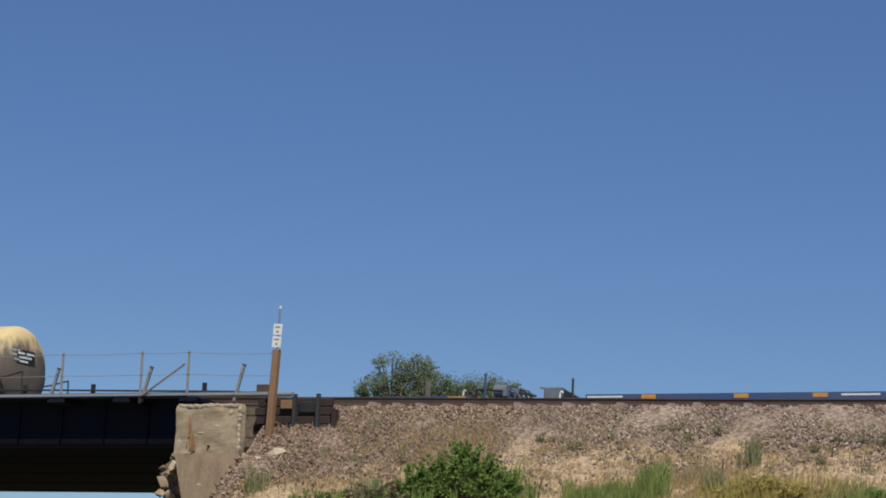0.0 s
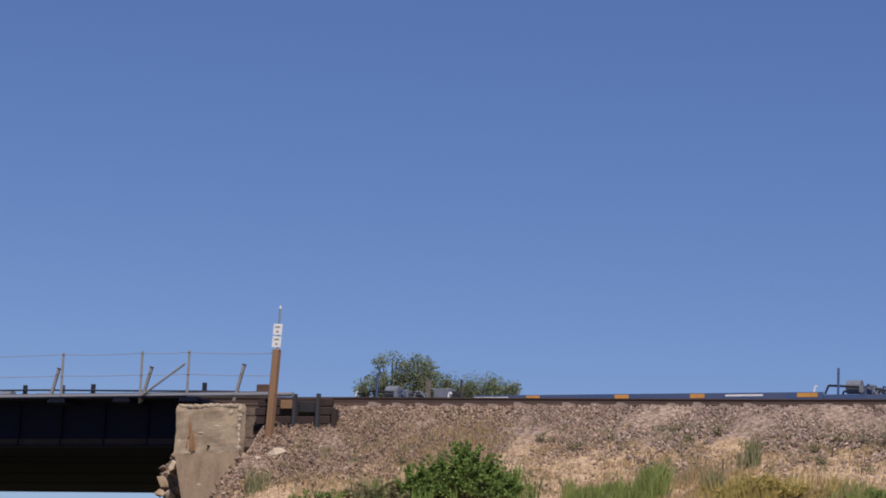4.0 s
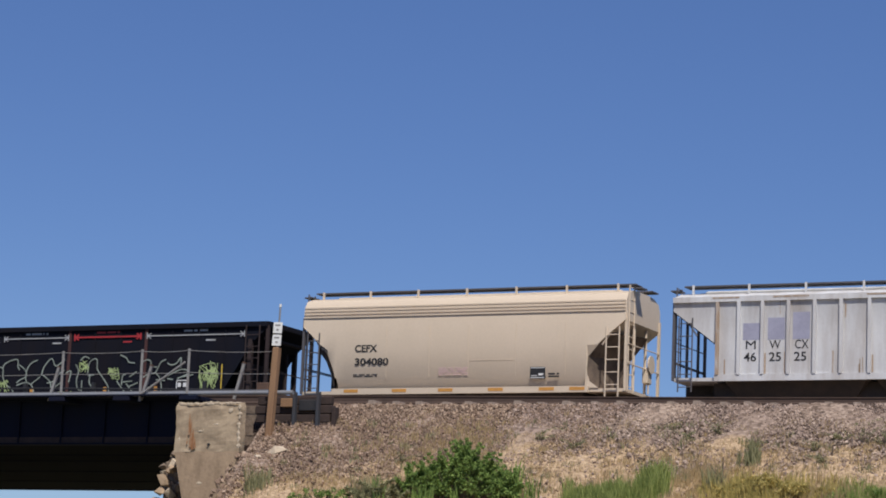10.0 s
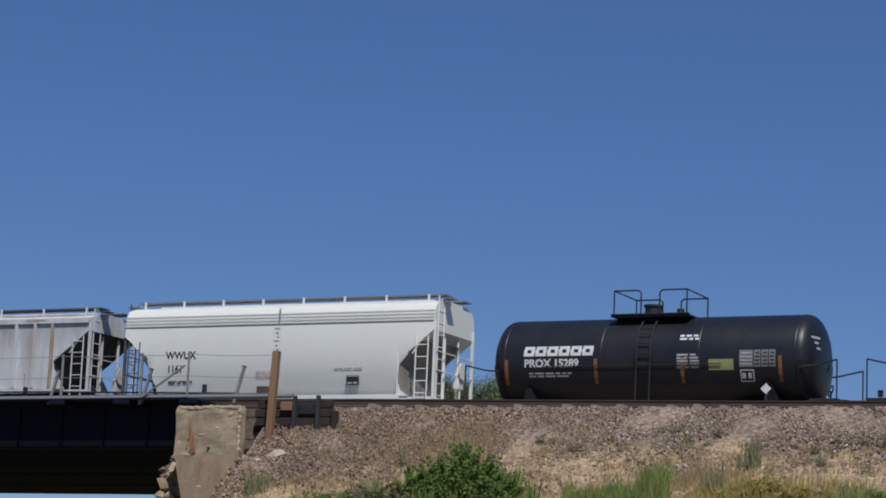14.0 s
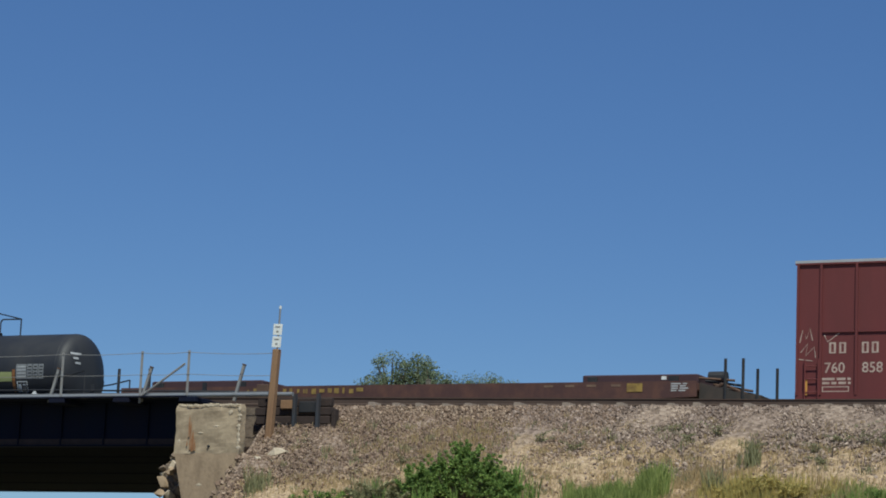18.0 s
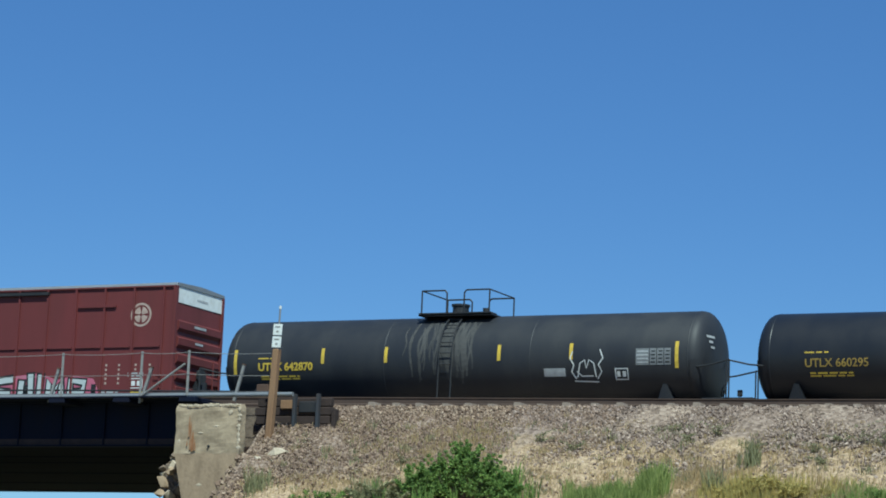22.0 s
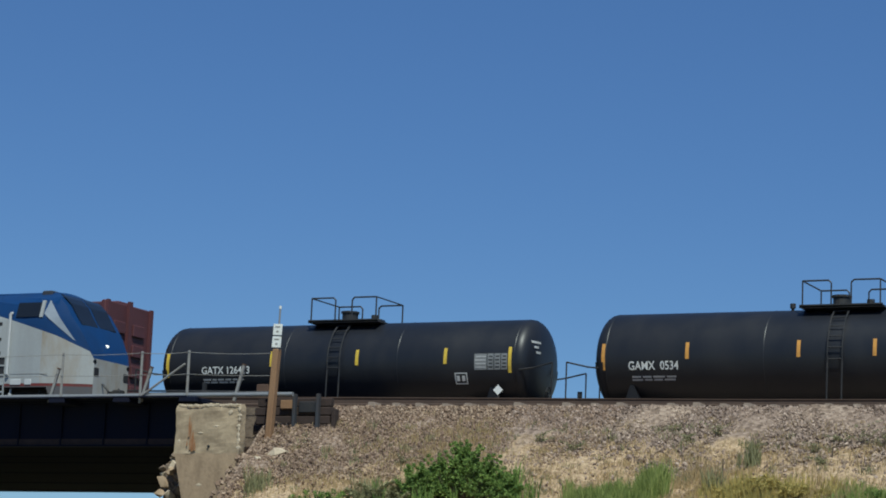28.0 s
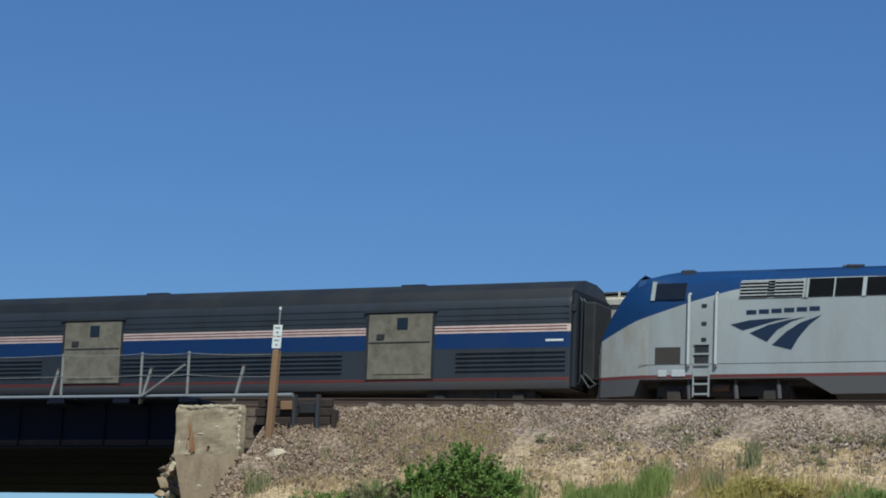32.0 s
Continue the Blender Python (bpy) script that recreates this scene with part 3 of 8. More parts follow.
# timber crib at the end of the bridge
crib = thing("timber_crib", pose(-33.1, 57.75, 7.55), "dark creosoted timber crib holding ballast at the bridge end", "retaining crib")
for i in range(4):
    part("timber", Shape().bbox(-0.1 + 0.06 * (i % 2), 2.28 - 0.05 * (i % 2), -0.14 + 0.03 * i, 0.14, 0.0 + 0.245 * i, 0.225 + 0.245 * i, 0.02), TIMBER, crib)
part("plank", Shape().bbox(0.75, 1.22, -0.2, -0.11, 0.66, 0.9, 0.015), POLEWOOD, crib, "lighter brown plank end")
part("plank", Shape().bbox(1.3, 1.92, -0.16, -0.1, 0.56, 0.86, 0.015), BLACKSTEEL, crib, "dark steel plate on the crib")
for x in (1.2, 1.92):
    part("upright", Shape().box(x - 0.045, x + 0.045, -0.25, -0.2, -0.05, 1.06).box(x + 0.025, x + 0.045, -0.2, -0.14, -0.05, 1.06), SPINEDARK, crib, "dark steel channel upright")
part("end_post", Shape().bbox(2.3, 2.42, -0.15, 0.1, -0.1, 0.66, 0.02), TIMBER, crib)

# sign pole
pole = thing("sign_pole", pose(-32.33, 57.0, 7.569, 0, 2.6, 0), "leaning brown wooden post with white signs on a rod", "sign post")
part("post", Shape().bbox(-0.09, 0.09, -0.1, 0.1, -0.3, 2.2, 0.02), POLEWOOD, pole)
part("rod", Shape().tube((0.02, -0.02, 2.15), (0.0, -0.02, 3.3), 0.026, 6), GALV, pole)
part("rod_tip", Shape().tube((0.0, -0.02, 3.3), (0.0, -0.02, 3.38), 0.034, 6), SIGNWHITE, pole)
for z0, z1 in ((2.24, 2.54), (2.58, 2.88)):
    sg = part("sign_plate", Shape().bbox(-0.135, 0.135, -0.07, -0.045, z0, z1, 0.005), SIGNWHITE, pole, "white sign plate with dark marks")
    part("sign_mark", Shape().box(-0.075, 0.075, -0.075, -0.07, z1 - 0.1, z1 - 0.06), FENCE, sg)
    part("sign_mark", Shape().box(-0.03, 0.04, -0.075, -0.07, z0 + 0.07, z0 + 0.12), FENCE, sg)


# ---------------- freight cars ----------------
# Every car is built in its own space: x from its left end, y = 0 on the track's centre line (the camera's side is -y), z from the rail head.
MOVING = []            # (car, x at 0 s, kind of train)
U = lambda t: t / 16.0
freight_way = lambda t: -129.42288 * U(t) - 15.79481 * U(t) ** 2 + 2.1866 * U(t) ** 3
passenger_way = lambda t: 14.30938 * (t - 30.5) - 0.194794 * (t - 30.5) ** 2 if t > 28 else -36.99091 + 15.28335 * (t - 28)


def wheel_mesh():
    s = Shape()
    n = 20
    ring = lambda y, r: [(r * math.cos(2 * math.pi * i / n), y, r * math.sin(2 * math.pi * i / n)) for i in range(n)]
    s.loft([ring(-0.07, 0.42), ring(-0.07, 0.457), ring(0.05, 0.46), ring(0.055, 0.49), ring(0.08, 0.49), ring(0.08, 0.4)])
    s.loft([ring(-0.075, 0.11), ring(0.1, 0.12)])
    return s.mesh("wheel", [WHEELSTEEL])


WHEEL = wheel_mesh()


def frame_mesh():
    s = Shape()
    s.prism_xz([(-1.1, 0.4), (-1.1, 0.62), (-0.65, 0.68), (-0.45, 0.82), (0.45, 0.82), (0.65, 0.68), (1.1, 0.62), (1.1, 0.4), (0.72, 0.4), (0.45, 0.25), (-0.45, 0.25), (-0.72, 0.4)], -0.09, 0.09)
    for x in (-0.3, -0.1, 0.1, 0.3):
        s.tube((x, -0.1, 0.34), (x, -0.1, 0.62), 0.07, 8)
    return s.mesh("side_frame", [TRUCKSTEEL])


SIDE_FRAME = frame_mesh()
BOLSTER = Shape().bbox(-0.2, 0.2, -1.05, 1.05, 0.45, 0.78, 0.03).mesh("bolster", [TRUCKSTEEL])
AXLE = Shape().tube((0, -0.8, 0), (0, 0.8, 0), 0.08, 8).mesh("axle", [WHEELSTEEL])
COUPLER = Shape().box(-0.55, 0.0, -0.1, 0.1, 0.72, 0.95).bbox(-0.05, 0.42, -0.16, 0.16, 0.68, 1.0, 0.03).mesh("coupler", [RUSTY])


def running_gear(car, xs, ends=None, height=0.46):
    for x in xs:
        tr = piece("truck", BOLSTER, car, pose(x, 0, 0))
        for y in (-1.0, 1.0):
            piece("side_frame", SIDE_FRAME, tr, pose(0, y, 0))
        for a in (-0.88, 0.88):
            piece("axle", AXLE, tr, pose(a, 0, height))
            for y, turn in ((-0.76, 0), (0.76, 180)):
                piece("wheel", WHEEL, tr, pose(a, y, height, 0, 0, turn))
    if ends:
        piece("coupler", COUPLER, car, pose(ends[1], 0, 0))
        piece("coupler", COUPLER, car, pose(ends[0], 0, 0, 0, 0, 180))


RUNGS = {}


def rung(parent, a, b, r, material):
    """One rung between two points; rungs of one length and paint share a mesh."""
    a, b = Vector(a), Vector(b)
    key = (round((b - a).length, 3), r, material.name)
    if key not in RUNGS:
        RUNGS[key] = Shape().tube((0, 0, 0), (key[0], 0, 0), r, 5).mesh("rung", [material])
    turn = 90 if abs((b - a).y) > abs((b - a).x) else 0
    return piece("rung", RUNGS[key], parent, pose(*a, 0, 0, turn))


def ladder(car, x, y, z0, z1, w, material, steps=0.38, r=0.016, along="x"):
    s = Shape()
    d = (w / 2, 0) if along == "x" else (0, w / 2)
    for k in (-1, 1):
        s.tube((x + k * d[0], y + k * d[1], z0), (x + k * d[0], y + k * d[1], z1), r * 1.5, 6)
    ob = part("ladder", s, material, car)
    z = z0 + 0.15
    while z < z1:
        rung(ob, (x - d[0], y - d[1], z), (x + d[0], y + d[1], z), r, material)
        z += steps
    return ob


def start_car(name, off, label, category="freight car", group="freight train"):
    car = thing(name, pose(off, Y_FREIGHT, RAIL_Z), label, category, group)
    MOVING.append((car, off, "freight"))
    return car


def marks_block(car, x, z, y, material, rows, w, h, label, barrel=None):
    """Small stencilled lines that cannot be read, as bars."""
    s = Shape()
    r = random.Random(int(x * 100) + int(z * 10))
    for i in range(rows):
        zz = z - i * h * 1.7
        a = x
        while a < x + w - 0.05:
            q = min(r.uniform(0.12, 0.4), x + w - a)
            patch(s, a, a + q, zz, zz + h, y, 0.004, barrel)
            a += q + 0.06
    return tagged(part("stencil_bars", s, material, car, label), kind="stuff")


def white_box(car, x, z, w, h, y, barrel=None):
    s = Shape()
    t = 0.03
    for a in ((x, x + w, z, z + t), (x, x + w, z + h - t, z + h), (x, x + t, z, z + h), (x + w - t, x + w, z, z + h)):
        patch(s, *a, y, 0.006, barrel)
    for i in range(2):
        x0 = x + t + 0.03 + i * (w - 0.06) / 2
        patch(s, x0, x0 + (w - 0.06) / 2 - 0.08, z + 0.09, z + h - 0.09, y, 0.006, barrel)
    return part("stencil_box", s, WHITE, car, "white boxed service stencil")


def covered_hopper(off, L, body_m, label, sill_z=1.02, top=4.28, ribs=0, walkway_m=None, knee=3.15, run=1.25, sill_m=None, marks=None, round_side=True, rust=False, rib_x=None, walk_up=0.13, end_m=None):
    car = start_car("covered_hopper", off, label, "hopper car")
    eave = top - 0.36
    prof = [(1.22, 0.0), (1.42, 1.6), (1.5, 2.5), (1.487, 3.0), (1.45, eave - 0.1), (1.43, eave), (1.3, eave + 0.2), (0.9, top - 0.03), (0.45, top)]
    if not round_side:
        prof = [(1.46, 0.0), (1.48, 1.7), (1.48, 2.6), (1.48, eave - 0.05), (1.5, eave), (1.42, eave + 0.12), (0.8, top - 0.05), (0.4, top)]
    curve = [(0.0, knee), (0.25, knee - 0.2), (0.6, knee - 0.55), (0.92, knee - 0.95), (1.1, knee - 1.35), (1.2, sill_z + 0.3), (run, sill_z)]
    if not round_side:
        curve = [(0.0, knee), (run * 0.55, knee - 0.58), (run * 0.96, knee - 1.02), (run, sill_z)]
    right = curve if not round_side else [(0.0, knee), (0.5, knee - 0.4), (0.9, knee - 0.75), (run - 0.03, knee - 1.12), (run, sill_z)]
    stations = curve + [(x, sill_z) for x in np.linspace(run + 0.3, L - run - 0.3, 8)] + [(L - x, z) for x, z in reversed(right)]
    s = Shape()
    rings = []
    for x, zb in stations:
        half = [(w, max(z, zb + 0.002 * i)) for i, (w, z) in enumerate(prof)]
        rings.append([(x, -w, z) for w, z in half] + [(x, w, z) for w, z in reversed(half)])
    s.loft(rings)
    smooth(part("body", s, body_m, car), 25)
    if round_side:
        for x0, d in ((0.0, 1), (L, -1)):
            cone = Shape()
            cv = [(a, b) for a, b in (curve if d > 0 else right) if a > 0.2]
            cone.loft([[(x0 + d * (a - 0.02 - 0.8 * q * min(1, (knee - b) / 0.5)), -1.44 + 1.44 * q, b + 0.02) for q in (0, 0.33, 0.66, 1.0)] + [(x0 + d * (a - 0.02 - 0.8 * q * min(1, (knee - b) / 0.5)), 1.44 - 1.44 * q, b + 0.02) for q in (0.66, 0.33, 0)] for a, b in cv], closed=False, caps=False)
            # the sheet's dark colour holds the shade under the end
            part("slope_sheet", cone, end_m or SHADED_END, car, "slope sheet coloured dark for shade", soft=True)
        for y in (-1.485, 1.455):
            part("shear_plate", Shape().prism_xz([(L - run - 0.03, sill_z + 0.62), (L - run + 0.1, sill_z + 0.2), (L - run + 0.4, sill_z), (L - run - 0.03, sill_z)], y * 0.965, y * 0.965 + 0.03), body_m, car)
        for k in range(4):
            z = eave - 0.36 + 0.1 * k
            part("eave_rib", Shape().box(0.02, L - 0.02, -1.5 + 0.012 * k, -1.4, z, z + 0.045), body_m, car)
    else:
        part("top_chord", Shape().box(0, L, -1.56, -1.47, eave - 0.06, eave + 0.1), body_m, car)
    part("side_sill", Shape().box(run - 0.1, L - run + 0.1, -1.54, -1.44, sill_z - 0.14, sill_z + 0.05), sill_m or body_m, car)
    part("side_sill", Shape().box(run - 0.1, L - run + 0.1, 1.44, 1.54, sill_z - 0.14, sill_z + 0.05), sill_m or body_m, car)
    if ribs:
        part("center_sill", Shape().box(run - 0.3, L - run + 0.3, -0.9, 0.9, 0.45, sill_z - 0.13), TRUCKSTEEL, car)
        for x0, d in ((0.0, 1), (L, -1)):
            # dark colour again stands for the shade under this end
            part("slope_sheet", Shape().loft([[(x0 + d * (a - 0.03), y, b - 0.015) for y in (-1.42, 1.42)] for a, b in curve], closed=False, caps=False), end_m or SHADED_END, car, "slope sheet coloured dark for shade")
        for y in (-1.48, 1.45):
            part("shear_plate", Shape().prism_xz([(L - run - 0.02, knee - 1.1), (L - run - 0.02, sill_z), (L - run + 0.55, sill_z)], y, y + 0.03), body_m, car)
    # hopper bays below the sill
    n = 3 if ribs else 2
    step = (L - 2 * run) / n
    for i in range(n):
        x = run + step * (i + 0.5)
        part("bay", Shape().loft([[(x - a, -b, z), (x + a, -b, z), (x + a, b, z), (x - a, b, z)] for z, a, b in ((sill_z - 0.02, step * 0.49, 1.3), (0.42, step * 0.3, 0.7))]), TRUCKSTEEL, car)
    if ribs:
        for i in range(ribs):
            x = rib_x[i] if rib_x else run + 0.02 + (L - 2 * run - 0.04) * i / (ribs - 1)
            part("side_rib", Shape().box(x - 0.05, x + 0.05, -1.565, -1.475, sill_z + 0.05, eave - 0.06), RUST_RIB if (rust and i in (0, ribs - 1)) else body_m, car)
    wm = walkway_m or GALV
    # roof walk on brackets, hatches along the middle
    part("roof_walk", Shape().box(0.15, L + 0.1, -1.0, -0.45, top + walk_up, top + walk_up + 0.04), wm, car)
    part("roof_walk", Shape().box(0.15, L + 0.1, 0.45, 1.0, top + walk_up, top + walk_up + 0.04), wm, car)
    k = max(4, round(L / 1.75))
    for i in range(k + 1):
        x = 0.45 + (L - 0.9) * i / k
        part("walk_bracket", Shape().box(x - 0.028, x + 0.028, -1.06, -1.0, eave + 0.2, top + walk_up + 0.05), body_m, car)
    part("hatch_trough", Shape().bbox(0.6, L - 0.6, -0.36, 0.36, top - 0.06, top + 0.1, 0.03), body_m, car)
    # end frames, platforms and ladders
    for x0, d in ((0.0, 1), (L, -1)):
        part("end_platform", Shape().box(min(x0, x0 + d * 1.3), max(x0, x0 + d * 1.3), -1.4, 1.4, sill_z - 0.12, sill_z - 0.02), sill_m or body_m, car)
        # left-end frames take a dark colour as the shade on that side
        em = WALK_AND_SHADE if d > 0 else body_m
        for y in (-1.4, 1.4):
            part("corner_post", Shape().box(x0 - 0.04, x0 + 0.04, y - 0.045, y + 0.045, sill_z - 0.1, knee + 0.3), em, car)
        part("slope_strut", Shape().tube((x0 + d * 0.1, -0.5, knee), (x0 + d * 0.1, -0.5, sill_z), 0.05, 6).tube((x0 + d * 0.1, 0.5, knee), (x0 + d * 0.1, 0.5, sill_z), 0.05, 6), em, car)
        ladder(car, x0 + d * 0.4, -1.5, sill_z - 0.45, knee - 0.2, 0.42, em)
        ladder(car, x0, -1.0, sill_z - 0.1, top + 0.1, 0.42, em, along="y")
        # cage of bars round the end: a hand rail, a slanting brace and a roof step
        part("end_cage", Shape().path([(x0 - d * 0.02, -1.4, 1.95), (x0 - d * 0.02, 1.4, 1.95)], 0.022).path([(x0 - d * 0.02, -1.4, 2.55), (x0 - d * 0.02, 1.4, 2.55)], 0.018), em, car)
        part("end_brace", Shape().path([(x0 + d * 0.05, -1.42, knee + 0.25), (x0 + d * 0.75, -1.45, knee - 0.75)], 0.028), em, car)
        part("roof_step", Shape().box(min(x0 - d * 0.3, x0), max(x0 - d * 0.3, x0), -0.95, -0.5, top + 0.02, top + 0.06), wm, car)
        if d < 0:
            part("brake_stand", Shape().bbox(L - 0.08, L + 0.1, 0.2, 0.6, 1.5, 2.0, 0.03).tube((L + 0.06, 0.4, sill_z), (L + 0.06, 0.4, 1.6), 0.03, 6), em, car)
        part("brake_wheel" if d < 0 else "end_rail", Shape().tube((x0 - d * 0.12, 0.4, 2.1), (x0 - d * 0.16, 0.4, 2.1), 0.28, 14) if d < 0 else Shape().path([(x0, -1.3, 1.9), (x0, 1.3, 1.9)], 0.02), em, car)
        part("center_sill", Shape().box(min(x0, x0 + d * 2.2), max(x0, x0 + d * 2.2), -0.25, 0.25, 0.62, sill_z - 0.12), TRUCKSTEEL, car)
    running_gear(car, (1.15, L - 1.15), (0, L))
    return car


TAN = mat("tan_hopper_paint", (0.62, 0.51, 0.385), 0.55, dirt=(0.53, 0.43, 0.31), amount=0.4, scale=0.5, streak=2)
WHITEHOP = mat("white_hopper_paint", (0.8, 0.785, 0.72), 0.5, dirt=(0.72, 0.69, 0.61), amount=0.4, scale=0.5, streak=2)
GREYHOP = mat("chalky_grey_hopper_paint", (0.6, 0.6, 0.6), 0.75, dirt=(0.34, 0.29, 0.25), amount=0.75, scale=1.6, streak=6)
RUST_RIB = mat("rust_streaked_grey_paint", (0.34, 0.24, 0.16), 0.8, dirt=(0.5, 0.47, 0.44), amount=0.95, scale=5, streak=4, fine=30)
# slope sheet colours, darkened to carry the shade under the hopper ends
SHADED_END = mat("shade_dark_steel", (0.05, 0.042, 0.037), 0.9, dirt=(0.022, 0.019, 0.018), amount=0.8, scale=1.5)
TAN_SHADED_END = mat("shade_dark_tan_paint", (0.16, 0.12, 0.09), 0.85, dirt=(0.06, 0.045, 0.038), amount=0.9, scale=2)
WHITE_SHADED_END = mat("shade_dark_white_paint", (0.24, 0.22, 0.2), 0.85, dirt=(0.1, 0.09, 0.085), amount=0.9, scale=2)
# dark roof walks; also the painted shade of left-end frames
WALK_AND_SHADE = mat("dark_walkway_and_shade_steel", (0.09, 0.085, 0.09), 0.7, scale=2)
OLDCREAM = mat("weathered_cream_hopper_paint", (0.52, 0.47, 0.4), 0.75, dirt=(0.3, 0.22, 0.16), amount=0.7, scale=1.0, streak=5)
BLACKHOP = mat("faded_black_hopper_paint", (0.007, 0.008, 0.014), 0.8, dirt=(0.014, 0.011, 0.012), amount=0.7, scale=0.8, streak=3, spec=0.12)
REDSTAKE = mat("rust_streaked_stake_paint", (0.08, 0.03, 0.026), 0.8, dirt=(0.012, 0.011, 0.014), amount=0.9, scale=3, streak=4)
BROWNHOP = mat("rust_brown_end_paint", (0.034, 0.021, 0.02), 0.8, dirt=(0.016, 0.012, 0.012), amount=0.8, scale=1.2, streak=2)
TANKBLACK = mat("black_tank_paint", (0.0115, 0.013, 0.0185), 0.42, dirt=(0.032, 0.03, 0.03), amount=0.5, scale=0.6, streak=3)
TANKDUST = mat("dusty_grey_tank_paint", (0.021, 0.022, 0.027), 0.55, dirt=(0.048, 0.046, 0.045), amount=0.6, scale=0.8, streak=3)
TANKGREY = mat("grimy_brown_grey_tank_paint", (0.15, 0.12, 0.095), 0.7, dirt=(0.09, 0.072, 0.06), amount=0.8, scale=1.3, streak=2)


def spilled(m, tone):
    """Dried spill over the top of a tank: thick along the crown, breaking into ragged runs lower down."""
    n, l = m.node_tree.nodes, m.node_tree.links
    p = n["Principled BSDF"]
    old = p.inputs["Base Color"].links[0].from_socket
    tc, mp, nz = n.new("ShaderNodeTexCoord"), n.new("ShaderNodeMapping"), n.new("ShaderNodeTexNoise")
    mp.inputs["Scale"].default_value = (1.5, 1.9, 0.75)
    nz.inputs["Scale"].default_value, nz.inputs["Detail"].default_value, nz.inputs["Roughness"].default_value = 1.0, 7.0, 0.62
    l.new(tc.outputs["Object"], mp.inputs["Vector"])
    l.new(mp.outputs["Vector"], nz.inputs["Vector"])
    sep, add, mix = n.new("ShaderNodeSeparateXYZ"), n.new("ShaderNodeMath"), n.new("ShaderNodeMix")
    l.new(tc.outputs["Object"], sep.inputs[0])
    add.operation = "MULTIPLY_ADD"
    add.inputs[1].default_value = 3.2
    l.new(nz.outputs["Fac"], add.inputs[0])
    l.new(sep.outputs["Z"], add.inputs[2])
    rg = n.new("ShaderNodeMapRange")
    rg.inputs["From Min"].default_value, rg.inputs["From Max"].default_value = 4.35, 5.0
    l.new(add.outputs[0], rg.inputs["Value"])
    mix.data_type = "RGBA"
    mix.inputs[7].default_value = (*tone, 1)
    l.new(rg.outputs["Result"], mix.inputs[0])
    l.new(old, mix.inputs[6])
    l.new(mix.outputs[2], p.inputs["Base Color"])
    return m


spilled(TANKGREY, (0.62, 0.46, 0.24))
SPILL = mat("dried_tan_spill", (0.6, 0.46, 0.22), 0.75, dirt=(0.48, 0.35, 0.16), amount=0.7, scale=1.5)
SPILL = mat("dried_spill", (0.07, 0.067, 0.064), 0.8, dirt=(0.03, 0.03, 0.032), amount=0.9, scale=2.2, streak=4)
OXIDE = mat("red_oxide_boxcar_paint", (0.145, 0.031, 0.03), 0.6, dirt=(0.09, 0.024, 0.023), amount=0.6, scale=0.7, streak=4)
SPINEBLUE = mat("blue_grey_spine_paint", (0.045, 0.082, 0.185), 0.6, dirt=(0.1, 0.1, 0.12), amount=0.6, scale=0.8)
SPINEGREY = mat("grey_spine_steel", (0.16, 0.18, 0.21), 0.6, dirt=(0.1, 0.09, 0.09), amount=0.6, scale=2)
RUSTFLAT = mat("rusty_brown_flatcar_paint", (0.07, 0.033, 0.03), 0.8, dirt=(0.135, 0.062, 0.042), amount=0.85, scale=1.8, streak=1.5)
WRAP = mat("white_lumber_wrap", (0.97, 0.97, 0.965), 0.35, dirt=(0.93, 0.935, 0.94), amount=0.4, scale=1.5, fine=5, bump=0.2, grain_k=0.04)
WRAPBLUE = mat("blue_wrap_print", (0.07, 0.1, 0.4), 0.5, dirt=(0.3, 0.33, 0.5), amount=0.5, scale=6)
LUMBER = mat("pale_lumber", (0.55, 0.41, 0.24), 0.8, dirt=(0.4, 0.28, 0.15), amount=0.6, scale=3)
CBEAM = mat("brown_red_centerbeam_paint", (0.095, 0.032, 0.036), 0.6, dirt=(0.055, 0.022, 0.027), amount=0.6, scale=1.0)


